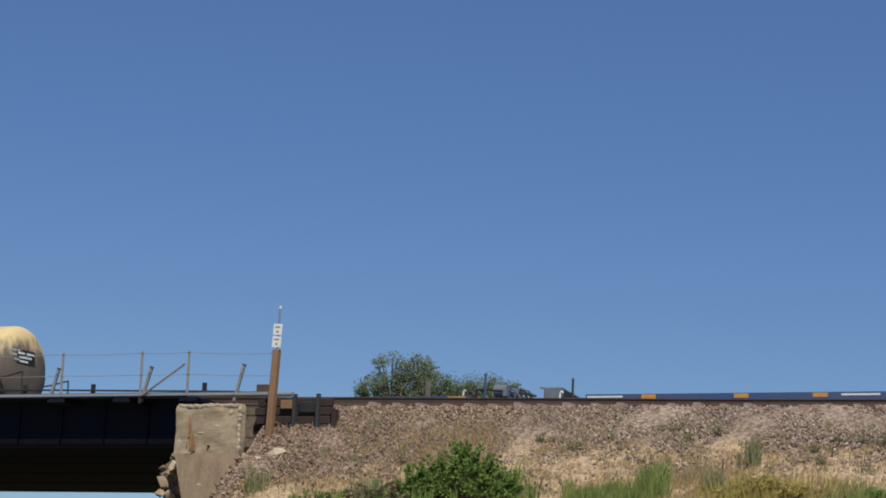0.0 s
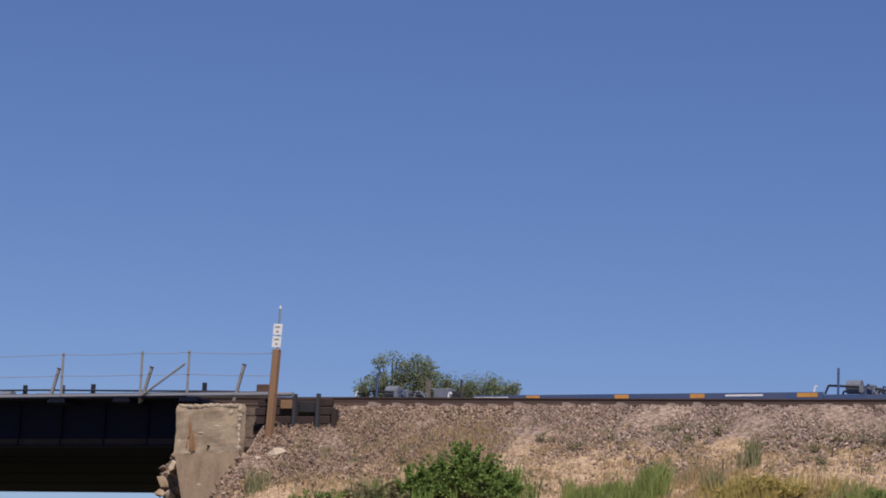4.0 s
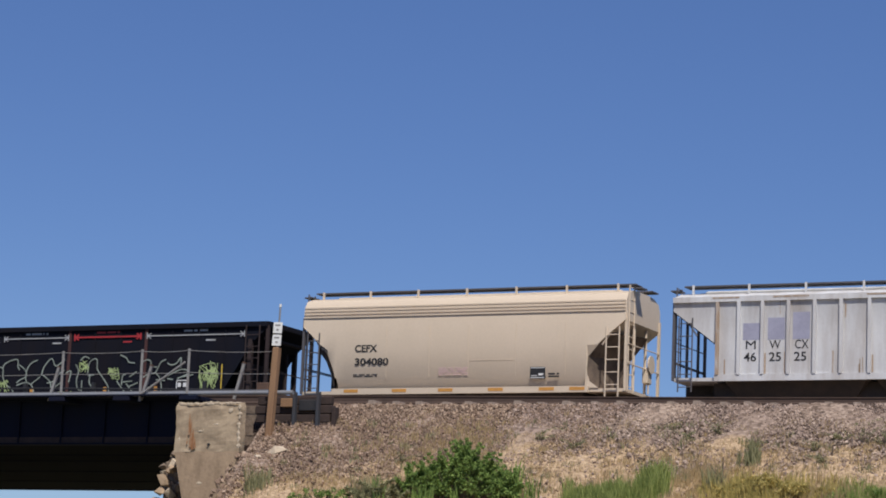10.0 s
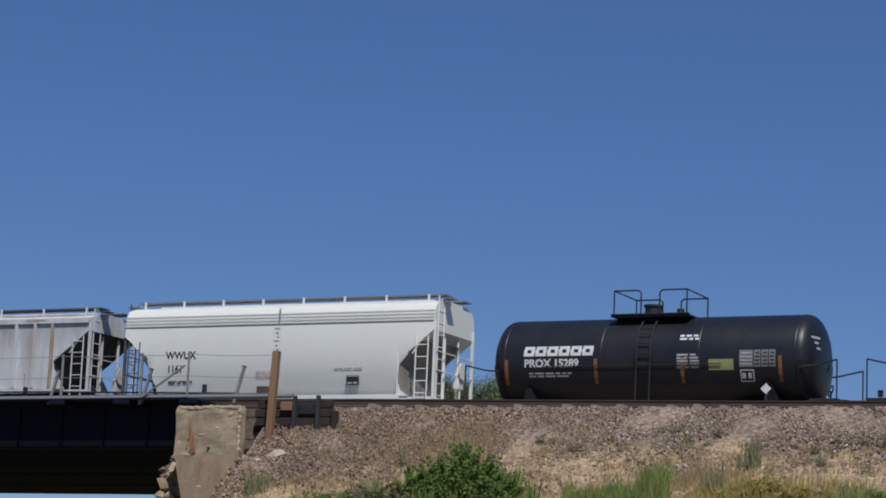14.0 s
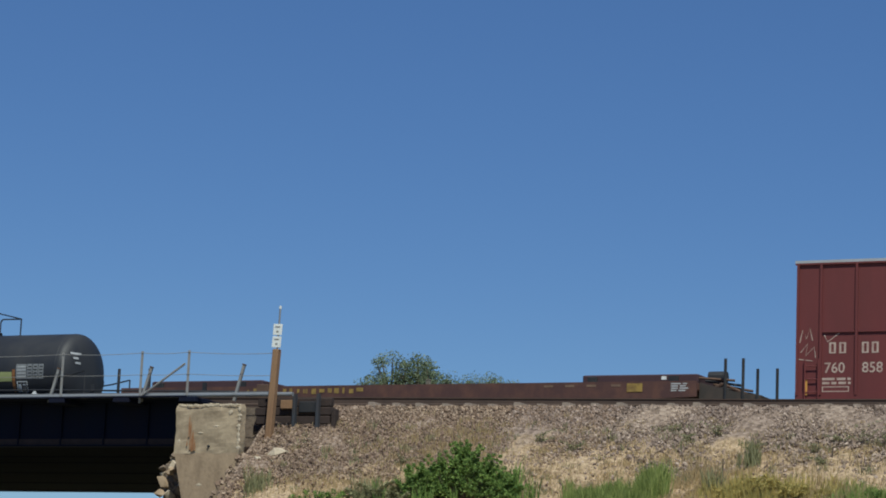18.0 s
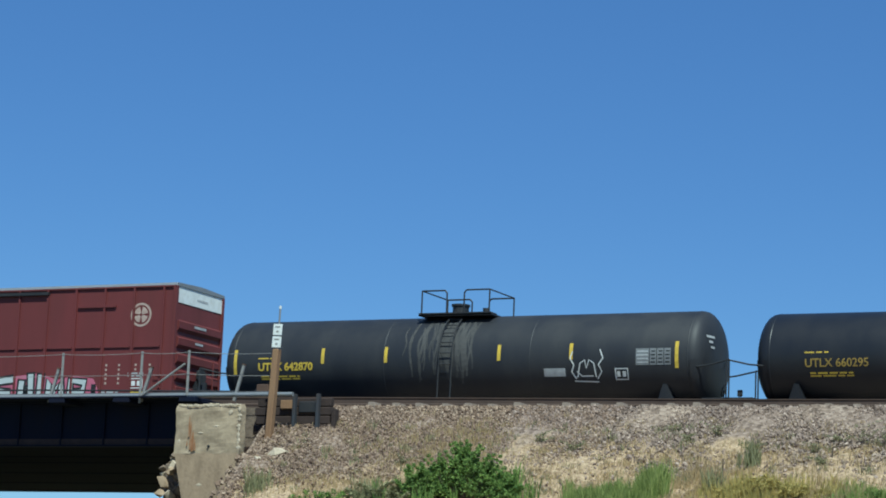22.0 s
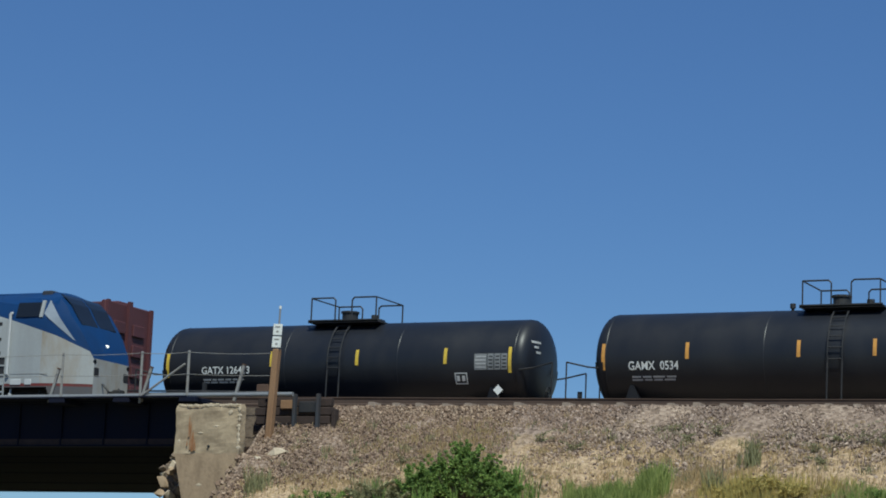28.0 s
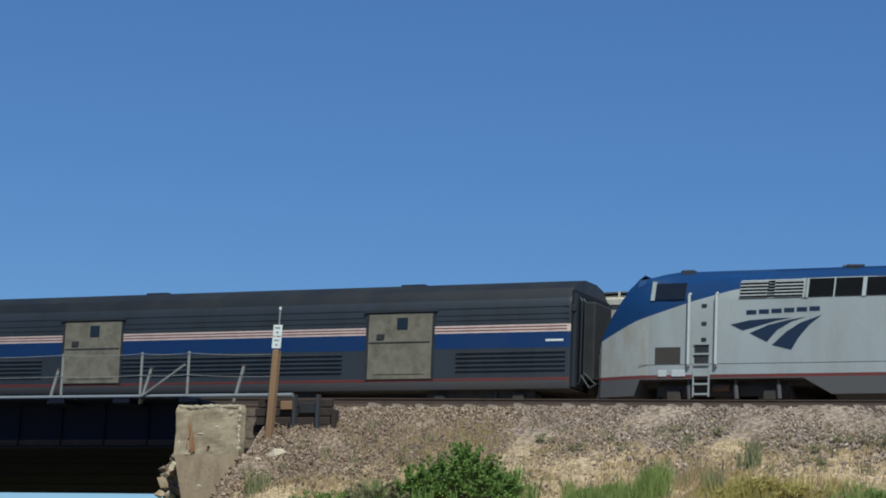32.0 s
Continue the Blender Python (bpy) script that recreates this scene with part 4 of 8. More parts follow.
def open_hopper(off, L):
    car = start_car("open_hopper", off, "black open-top hopper car with graffiti sides", "hopper car")
    top, sill, knee, run = 3.45, 0.95, 2.75, 1.75
    s = Shape()
    rings = []
    for x, zb in [(0, 3.3), (run * 0.35, 2.75), (run, sill)] + [(q, sill) for q in np.linspace(run + 0.3, L - run - 0.3, 5)] + [(L - run, sill), (L - run * 0.35, 2.75), (L, 3.3)]:
        rings.append([(x, -1.5, top), (x, -1.5, zb), (x, 1.5, zb), (x, 1.5, top), (x, 1.42, top), (x, 1.42, zb + 0.08), (x, -1.42, zb + 0.08), (x, -1.42, top)])
    s.loft(rings)
    part("body", s, BLACKHOP, car)
    part("top_chord", Shape().box(-0.02, L + 0.02, -1.58, -1.42, top - 0.14, top + 0.02), BLACKHOP, car)
    part("top_chord", Shape().box(-0.02, L + 0.02, 1.42, 1.58, top - 0.14, top + 0.02), BLACKHOP, car)
    for x in (0.0, L):
        part("end_chord", Shape().box(x - 0.06, x + 0.06, -1.5, 1.5, top - 0.14, top + 0.02), BLACKHOP, car)
    part("side_sill", Shape().box(0.4, L - 0.4, -1.55, -1.4, sill - 0.12, sill + 0.06), BLACKHOP, car)
    for i in range(13):
        x = 1.27 + 1.005 * i
        rusty = i in (3, 6, 9)
        part("side_stake", Shape().box(x - (0.05 if rusty else 0.03), x + (0.05 if rusty else 0.03), -1.53, -1.495, sill, top - 0.14), REDSTAKE if rusty else BLACKHOP, car)
    for x0, d in ((0.0, 1), (L, -1)):
        m = BLACKHOP if d > 0 else BROWNHOP
        for y in (-1.48, 1.48):
            part("corner_post", Shape().box(x0 - 0.05, x0 + 0.05, y - 0.05, y + 0.05, 0.8, top - 0.1), m, car)
            part("end_stake", Shape().box(x0 + d * 0.62 - 0.07, x0 + d * 0.62 + 0.07, y - 0.07, y + 0.07, 0.8, 2.9), m, car)
        for y in (-0.7, 0.0, 0.7):
            part("slope_post", Shape().tube((x0 + d * 0.5, y, 2.7), (x0 + d * 0.5, y, 0.85), 0.06, 6), m, car)
        part("slope_stiffener", Shape().tube((x0 + d * 0.2, -1.3, 2.95), (x0 + d * 0.2, 1.3, 2.95), 0.07, 6).tube((x0 + d * 1.0, -1.3, 1.85), (x0 + d * 1.0, 1.3, 1.85), 0.07, 6), m, car)
        part("end_platform", Shape().box(min(x0, x0 + d * 1.6), max(x0, x0 + d * 1.6), -1.4, 1.4, 0.72, 0.86), m, car)
        part("end_bulkhead", Shape().box(x0 + d * 0.95 - 0.03, x0 + d * 0.95 + 0.03, -1.4, 1.4, 0.86, 2.2), m, car)
        ladder(car, x0 + (0.95 if d > 0 else -0.5), -1.6, 0.6, top - 0.1, 0.5, m)
        part("end_rail", Shape().path([(x0, -1.48, 1.9), (x0, 1.48, 1.9)], 0.02).path([(x0, -1.48, 1.3), (x0, 1.48, 1.3)], 0.02), m, car)
    for i in range(4):
        x = run + (L - 2 * run) * (i + 0.5) / 4
        part("bay", Shape().loft([[(x - a, -b, z), (x + a, -b, z), (x + a, b, z), (x - a, b, z)] for z, a, b in ((sill, 1.3, 1.35), (0.4, 0.35, 0.6))]), BROWNHOP, car)
    # capacity lines with arrow heads
    cols = (WHITE, OFFWHITE, REDMARK, OFFWHITE)
    for i in range(4):
        a, b = ((0.6, 4.4), (4.65, 7.25), (7.5, 10.1), (10.35, 14.05))[i]
        z = 3.08
        strokes("capacity_line", [[(a, z), (b, z)], [(a, z - 0.09), (a, z + 0.09)], [(b, z - 0.09), (b, z + 0.09)], [(a + 0.14, z + 0.08), (a + 0.02, z), (a + 0.14, z - 0.08)], [(b - 0.14, z + 0.08), (b - 0.02, z), (b - 0.14, z - 0.08)]],
                0.055 if i == 2 else 0.032, car, cols[i], -1.528, "painted capacity line with arrow heads")
        marks_block(car, (a + b) / 2 - 0.45, z + 0.12, -1.5, cols[i], 1, 0.9, 0.06, "small painted capacity text")
    letters("car_mark", "GL", 0.29, 1.72, 2.36, car, WHITE, -1.503, fit=0.48, bold=0.007)
    letters("car_mark", "SX", 0.29, 2.46, 2.38, car, WHITE, -1.503, fit=0.48, bold=0.007)
    letters("car_number", "33", 0.27, 1.74, 1.98, car, WHITE, -1.503, fit=0.46, bold=0.007)
    letters("car_number", "51", 0.27, 2.46, 2.0, car, WHITE, -1.503, fit=0.42, bold=0.007)
    # looping spray-can lines, unreadable; places in metres along the side and above the sill
    words = [
        [[(546, 255), (560, 330), (565, 400)], [(560, 300), (590, 275), (605, 310), (612, 350), (640, 400)], [(545, 375), (595, 370)], [(545, 390), (590, 385)], [(580, 420), (605, 440), (605, 465), (590, 480)],
         [(660, 290), (690, 300), (695, 350), (720, 390), (760, 420), (770, 450), (765, 480)], [(690, 300), (700, 275), (740, 255), (785, 250), (790, 290), (800, 305)], [(645, 345), (650, 400), (680, 440), (685, 480)]],
        [[(855, 380), (845, 350), (855, 300), (880, 270), (915, 255)], [(800, 280), (840, 310), (850, 345), (810, 365), (790, 380)], [(790, 395), (850, 380), (890, 400), (905, 440), (905, 480)], [(885, 390), (940, 350)],
         [(950, 340), (960, 300), (990, 260), (1015, 250), (1040, 290), (1095, 255)], [(960, 340), (1000, 370), (1015, 400), (1015, 480)], [(990, 385), (1030, 375), (1070, 330), (1095, 315)], [(1040, 410), (1090, 375)]],
        [[(1170, 285), (1190, 320), (1180, 370), (1190, 420), (1215, 425)], [(1215, 375), (1215, 480)], [(1200, 260), (1225, 240), (1255, 250)], [(1250, 330), (1255, 280), (1280, 255), (1305, 260), (1310, 310), (1340, 350), (1380, 400), (1390, 440), (1365, 480)],
         [(1265, 340), (1265, 390), (1305, 440), (1280, 475)], [(1255, 345), (1290, 342)], [(1110, 330), (1140, 320), (1130, 380)]],
        [[(1455, 235), (1490, 250), (1510, 275), (1545, 280)], [(1440, 380), (1465, 410), (1490, 440), (1485, 480)], [(1500, 395), (1540, 440), (1545, 460), (1525, 480)], [(1520, 355), (1560, 330)], [(1470, 400), (1475, 350), (1490, 345)], [(1480, 385), (1535, 380)], [(1520, 410), (1570, 390)],
         [(1595, 275), (1620, 265), (1645, 270), (1655, 300), (1685, 305)], [(1605, 360), (1640, 340), (1680, 335), (1710, 280), (1740, 265)]],
        [[(1680, 335), (1705, 360), (1720, 400), (1720, 440), (1700, 475)], [(1590, 450), (1640, 420), (1700, 385)], [(1690, 375), (1740, 380)], [(1755, 285), (1780, 295), (1810, 285), (1835, 255), (1835, 310)],
         [(1755, 355), (1800, 335), (1840, 320), (1875, 325), (1880, 345), (1820, 370)], [(1850, 360), (1915, 350)], [(1760, 370), (1790, 375)]]]

    def curl(pts):
        q = [pts[0], *pts, pts[-1]]
        out = []
        for i in range(1, len(q) - 2):
            for k in range(5):
                u = k / 5
                out.append(tuple(0.5 * (2 * b + (c - a) * u + (2 * a - 5 * b + 4 * c - d) * u * u + (3 * b - a - 3 * c + d) * u ** 3) for a, b, c, d in zip(q[i - 1], q[i], q[i + 1], q[i + 2])))
        out.append(pts[-1])
        return [(0.41 + x * 0.006154, 1.0 + (478 - y) * 0.006) for x, y in out]

    spray = mat("pale_spray_paint", (0.3, 0.34, 0.29), 0.7, dirt=(0.1, 0.11, 0.09), amount=0.9, scale=2.5)
    for word in words:
        strokes("graffiti", [curl(q) for q in word], 0.04, car, spray, -1.528, "pale looping graffiti lines")
    r = random.Random(21)
    lime = mat("lime_spray_paint", (0.42, 0.52, 0.22), 0.7, dirt=(0.2, 0.24, 0.12), amount=0.8, scale=4)
    for gx, gz, w, h, n in ((2.5, 1.45, 0.6, 0.5, 16), (3.4, 1.78, 0.3, 0.3, 5), (4.55, 1.25, 0.45, 0.45, 8), (7.75, 1.9, 0.4, 0.4, 8), (8.85, 1.65, 0.5, 0.4, 9), (6.95, 1.03, 0.6, 0.25, 8), (12.4, 1.3, 0.75, 0.9, 22)):
        tag = [curl([((gx + r.uniform(0, w) - 0.41) / 0.006154, 478 - (gz + r.uniform(0, h) - 1.0) / 0.006) for _ in range(3)]) for _ in range(n)]
        strokes("graffiti_tag", tag, 0.022, car, lime, -1.529, "lime green graffiti tag")
    part("yellow_streak", Shape().box(13.24, 13.36, -1.507, -1.5, 1.05, 2.1), YELLOW, car)
    for gx in (1.35, 3.83):
        part("reflector", Shape().box(gx, gx + 0.12, -1.54, -1.528, 1.0, 1.75 if gx < 2 else 1.4), ORANGE, car)
    for gx in (5.83, 8.76, 10.73):
        part("reflector", Shape().box(gx, gx + 0.12, -1.54, -1.528, 1.0, 1.4), ORANGE, car)
    white_box(car, 11.58, 1.28, 0.46, 0.32, -1.532)
    marks_block(car, 1.65, 1.45, -1.503, WHITE, 2, 0.4, 0.05, "small white stencils")
    marks_block(car, 2.6, 1.42, -1.532, WHITE, 2, 0.36, 0.06, "small white stencils")
    for k in range(4):
        marks_block(car, (3.5, 6.6, 9.4, 12.6)[k], 2.88, -1.503, cols[k], 1, 0.4, 0.05, "small painted capacity text")
    running_gear(car, (1.4, L - 1.4), (0, L))
    return car


def tank_car(off, L, paint, label, R=1.38, zc=2.2, platform=None, bands=YELLOW, name="tank_car", walk_m=None, spill=False, lead=0.0, tail=0.0, bars=None, bar_z=(-0.12, 0.38, 0.3), vent=False):
    """L: length of the tank shell with its domed heads."""
    car = start_car(name, off, label, "tank car")
    p = lead - 0.14 + (L / 2 if platform is None else platform)
    L += lead + tail
    n, s = 40, Shape()
    dome = 0.52
    prof = [(dome * (1 - math.cos(a)), R * math.sin(a) ** 0.68 if a else 0.02) for a in np.linspace(0.0, math.pi / 2, 9)]
    st = [(x, q) for x, q in prof] + [(L - x, q) for x, q in reversed(prof)]
    s.loft([[(x, q * math.sin(2 * math.pi * i / n), zc + q * math.cos(2 * math.pi * i / n)) for i in range(n)] for x, q in st])
    smooth(part("tank_shell", s, paint, car), 40)
    for x in (dome + 0.05, L - dome - 0.05, L * 0.36, L * 0.66):
        part("weld_band", Shape().loft([[(x + a, (R + b) * math.sin(2 * math.pi * i / n), zc + (R + b) * math.cos(2 * math.pi * i / n)) for i in range(n)] for a, b in ((-0.02, 0.0), (0, 0.008), (0.02, 0.0))], caps=False), paint, car, soft=True)
    br = (R, zc)
    wm = walk_m or BLACKSTEEL
    zt = zc + R
    # top platform with rails, manway and valves
    part("platform", Shape().box(p - 1.25, p + 1.25, -1.0, 1.0, zt - 0.06, zt - 0.01).box(p - 1.25, p + 1.25, -1.0, -0.95, zt - 0.07, zt + 0.03), wm, car)
    for y in (-0.95, 0.95):
        for q in (-1, 1):
            part("platform_rail", Shape().path([(p + q * 1.17, y, zt - 0.05), (p + q * 1.17, y, zt + 0.74), (p + q * 0.38, y, zt + 0.74), (p + q * 0.3, y, zt + 0.66), (p + q * 0.3, y, zt - 0.05)], 0.026), wm, car)
    for x in (p - 1.17, p + 1.17):
        part("platform_end_rail", Shape().path([(x, -0.95, zt + 0.74), (x, 0.95, zt + 0.74)], 0.024), wm, car)
    part("manway", Shape().tube((p - 0.25, 0, zt - 0.1), (p - 0.25, 0, zt + 0.36), 0.26, 16).tube((p - 0.25, 0, zt + 0.36), (p - 0.25, 0, zt + 0.42), 0.3, 16), wm, car)
    part("valve", Shape().tube((p + 0.6, 0.1, zt - 0.1), (p + 0.6, 0.1, zt + 0.3), 0.12, 8).bbox(p + 0.4, p + 0.9, -0.1, 0.3, zt - 0.05, zt + 0.16, 0.03), wm, car)
    if vent:
        part("relief_valve", Shape().tube((p - 1.75, 0, zt - 0.1), (p - 1.75, 0, zt + 0.18), 0.05, 8).tube((p - 1.75, 0, zt + 0.08), (p - 1.75, 0, zt + 0.22), 0.09, 8), wm, car)
    # shields over the lower half of the heads
    for x0, d in ((0.0, 1), (L, -1)):
        sh = Shape()
        rows = []
        for a in np.linspace(0.12, math.pi / 2, 8):
            x, q = dome * (1 - math.cos(a)) - 0.02, (R + 0.025) * math.sin(a) ** 0.68
            rows.append([(x0 + d * x, q * math.sin(w), zc - q * math.cos(w)) for w in np.linspace(-1.45, 1.45, 17)])
        sh.loft(rows, closed=False, caps=False)
        part("head_shield", sh, paint, car, soft=True)
    # ladder that follows the shell
    s = Shape()
    for dx in (-0.22, 0.22):
        pts = [(p + dx, -(R + 0.1) * math.sin(a), zc + (R + 0.1) * math.cos(a)) for a in np.linspace(0.55, 1.75, 9)] + [(p + dx, -(R + 0.1), 0.75)]
        s.path(pts, 0.026)
    lad = part("ladder", s, wm, car)
    for a in np.linspace(0.6, 1.7, 6):
        rung(lad, (p - 0.22, -(R + 0.1) * math.sin(a), zc + (R + 0.1) * math.cos(a)), (p + 0.22, -(R + 0.1) * math.sin(a), zc + (R + 0.1) * math.cos(a)), 0.018, wm)
    # saddles, stub sills, end rails
    for x0, d in ((0.0, 1), (L, -1)):
        part("saddle", Shape().loft([[(x0 + d * 1.35 - a, -b, z), (x0 + d * 1.35 + a, -b, z), (x0 + d * 1.35 + a, b, z), (x0 + d * 1.35 - a, b, z)] for z, a, b in ((0.7, 0.3, 1.1), (zc - 0.85, 0.06, 1.2))]), paint, car)
        part("stub_sill", Shape().box(min(x0 - d * 0.75, x0 + d * 2.6), max(x0 - d * 0.75, x0 + d * 2.6), -0.3, 0.3, 0.65, 1.0), paint, car)
        part("end_platform", Shape().box(min(x0 - d * 0.75, x0 + d * 0.1), max(x0 - d * 0.75, x0 + d * 0.1), -1.4, 1.4, 0.86, 0.92), wm, car)
        for y in (-1.38, 1.38):
            part("end_rail", Shape().path([(x0 - d * 0.72, y, 0.9), (x0 - d * 0.72, y, 2.05), (x0 - d * 0.05, y * 0.96, 1.9), (x0 + d * 0.4, y * 0.985, 1.85)], 0.026), wm, car)
    n = 14
    hub = (L + 0.42, -0.95, 1.18)
    part("brake_wheel", Shape().path([(hub[0] + 0.05 * math.sin(2 * math.pi * i / n), hub[1] + 0.16 * math.cos(2 * math.pi * i / n), hub[2] + 0.16 * math.sin(2 * math.pi * i / n)) for i in range(n + 1)], 0.022, 5).tube((hub[0], hub[1], 0.9), (hub[0], hub[1], hub[2]), 0.03, 6), BLACKSTEEL, car)
    part("angle_cock", Shape().tube((-0.45, -0.9, 0.9), (-0.45, -0.9, 1.12), 0.02, 6).bbox(-0.53, -0.37, -0.93, -0.87, 1.0, 1.2, 0.025), BLACKSTEEL, car)
    xb = [x + lead for x in bars] if bars else [0.75, L * 0.29, L * 0.42, L * 0.61, L * 0.74, L - 0.95]
    for i, x in enumerate(xb if bands else []):
        tall = bar_z[2] if i in (0, len(xb) - 1) else 0.0
        part("reflector", patch(Shape(), x - 0.055, x + 0.055, zc + bar_z[0] - tall, zc + bar_z[1], 0, 0.006, br), bands, car)
    # small stencils on the head towards +x
    s = Shape()
    for k, (ya, yb) in enumerate(((-1.0, -0.55), (-0.92, -0.7), (-0.85, -0.6))):
        z = zc + 0.55 - 0.16 * k
        spot = lambda y, z: (L - dome * (1 - math.sqrt(max(0.0, 1 - min(1.0, math.hypot(y, z - zc) / R) ** 2.94))) + 0.02, y, z)
        s.loft([[spot(ya, q), spot(yb, q)] for q in (z, z + 0.07)], closed=False, caps=False)
    part("head_stencil", s, OFFWHITE, car)
    if spill:
        # thin dried runs below the manway, each tapering and wandering as it falls
        rr = random.Random(3)
        for q in range(34):
            x = p + rr.gauss(-0.1, 0.6)
            w, a0, a1 = rr.uniform(0.012, 0.05), rr.uniform(0.35, 0.9), rr.uniform(1.3, 2.2)
            s = Shape()
            rows = []
            for k in range(12):
                a = a0 + (a1 - a0) * k / 11
                wk = w * (0.5 + 0.9 * math.sin(math.pi * (k + 0.5) / 12)) * rr.uniform(0.8, 1.2)
                xx = x + 0.05 * math.sin(k * 0.7 + q)
                rows.append([(xx + e * wk, -(R + 0.004) * math.sin(a), zc + (R + 0.004) * math.cos(a)) for e in (-1, 1)])
            s.loft(rows, closed=False, caps=False)
            part("spill_run", s, SPILL, car)
    running_gear(car, (1.2, L - 1.2), (-0.75, L + 0.75))
    for ob in car.children:
        ob.location.x -= lead
    return car


PANELGREY = mat("grey_stencil_panel", (0.2, 0.205, 0.21), 0.7, dirt=(0.12, 0.12, 0.12), amount=0.6, scale=4)


def tank_panels(car, L, br, x_sign, green=True, m=OFFWHITE, diamond=True, box=-0.68):
    """Service stencils and warning plates on the shell."""
    for i, w in enumerate((0.42, 0.2, 0.2, 0.2)):
        x = x_sign + (0, 0.45, 0.68, 0.91)[i]
        z0 = br[1] - 0.32
        pan = part("stencil_panel", patch(Shape(), x, x + w, z0, z0 + 0.5, 0, 0.004, br), PANELGREY, car, "grey block of service stencils")
        t = Shape()
        for k in range(4):
            patch(t, x + 0.03 + 0.02 * (k % 2), x + w - 0.03, z0 + 0.06 + k * 0.11, z0 + 0.1 + k * 0.11, 0, 0.008, br, 2)
        part("stencil_lines", t, BLACKMARK if i else m, pan)
    white_box(car, x_sign + (0.02 if green else box), br[1] - 0.74, 0.42, 0.34, 0, br)
    if green:
        part("placard_strip", patch(Shape(), x_sign - 0.95, x_sign - 0.18, br[1] - 0.4, br[1] - 0.08, 0, 0.006, br), mat("faded_olive_decal", (0.3, 0.32, 0.13), 0.6, dirt=(0.2, 0.2, 0.1), scale=3), car, "faded olive placard")
    d = Shape()
    cx, cz = x_sign + 0.85, 1.22
    d.add([(cx - 0.16, -1.42, cz), (cx, -1.42, cz - 0.16), (cx + 0.16, -1.42, cz), (cx, -1.42, cz + 0.16), (cx - 0.16, -1.4, cz), (cx, -1.4, cz - 0.16), (cx + 0.16, -1.4, cz), (cx, -1.4, cz + 0.16)],
          [(0, 1, 2, 3), (7, 6, 5, 4), (0, 4, 5, 1), (1, 5, 6, 2), (2, 6, 7, 3), (3, 7, 4, 0)])
    if diamond:
        pl = part("placard", d, WHITE, car, "white diamond warning placard")
        part("placard_holder", Shape().box(cx - 0.03, cx + 0.03, -1.4, -1.36, 0.8, 1.4), BLACKSTEEL, pl)


FADED = mat("faded_cream_marking", (0.46, 0.36, 0.3), 0.7, dirt=(0.25, 0.13, 0.11), amount=0.7, scale=4)


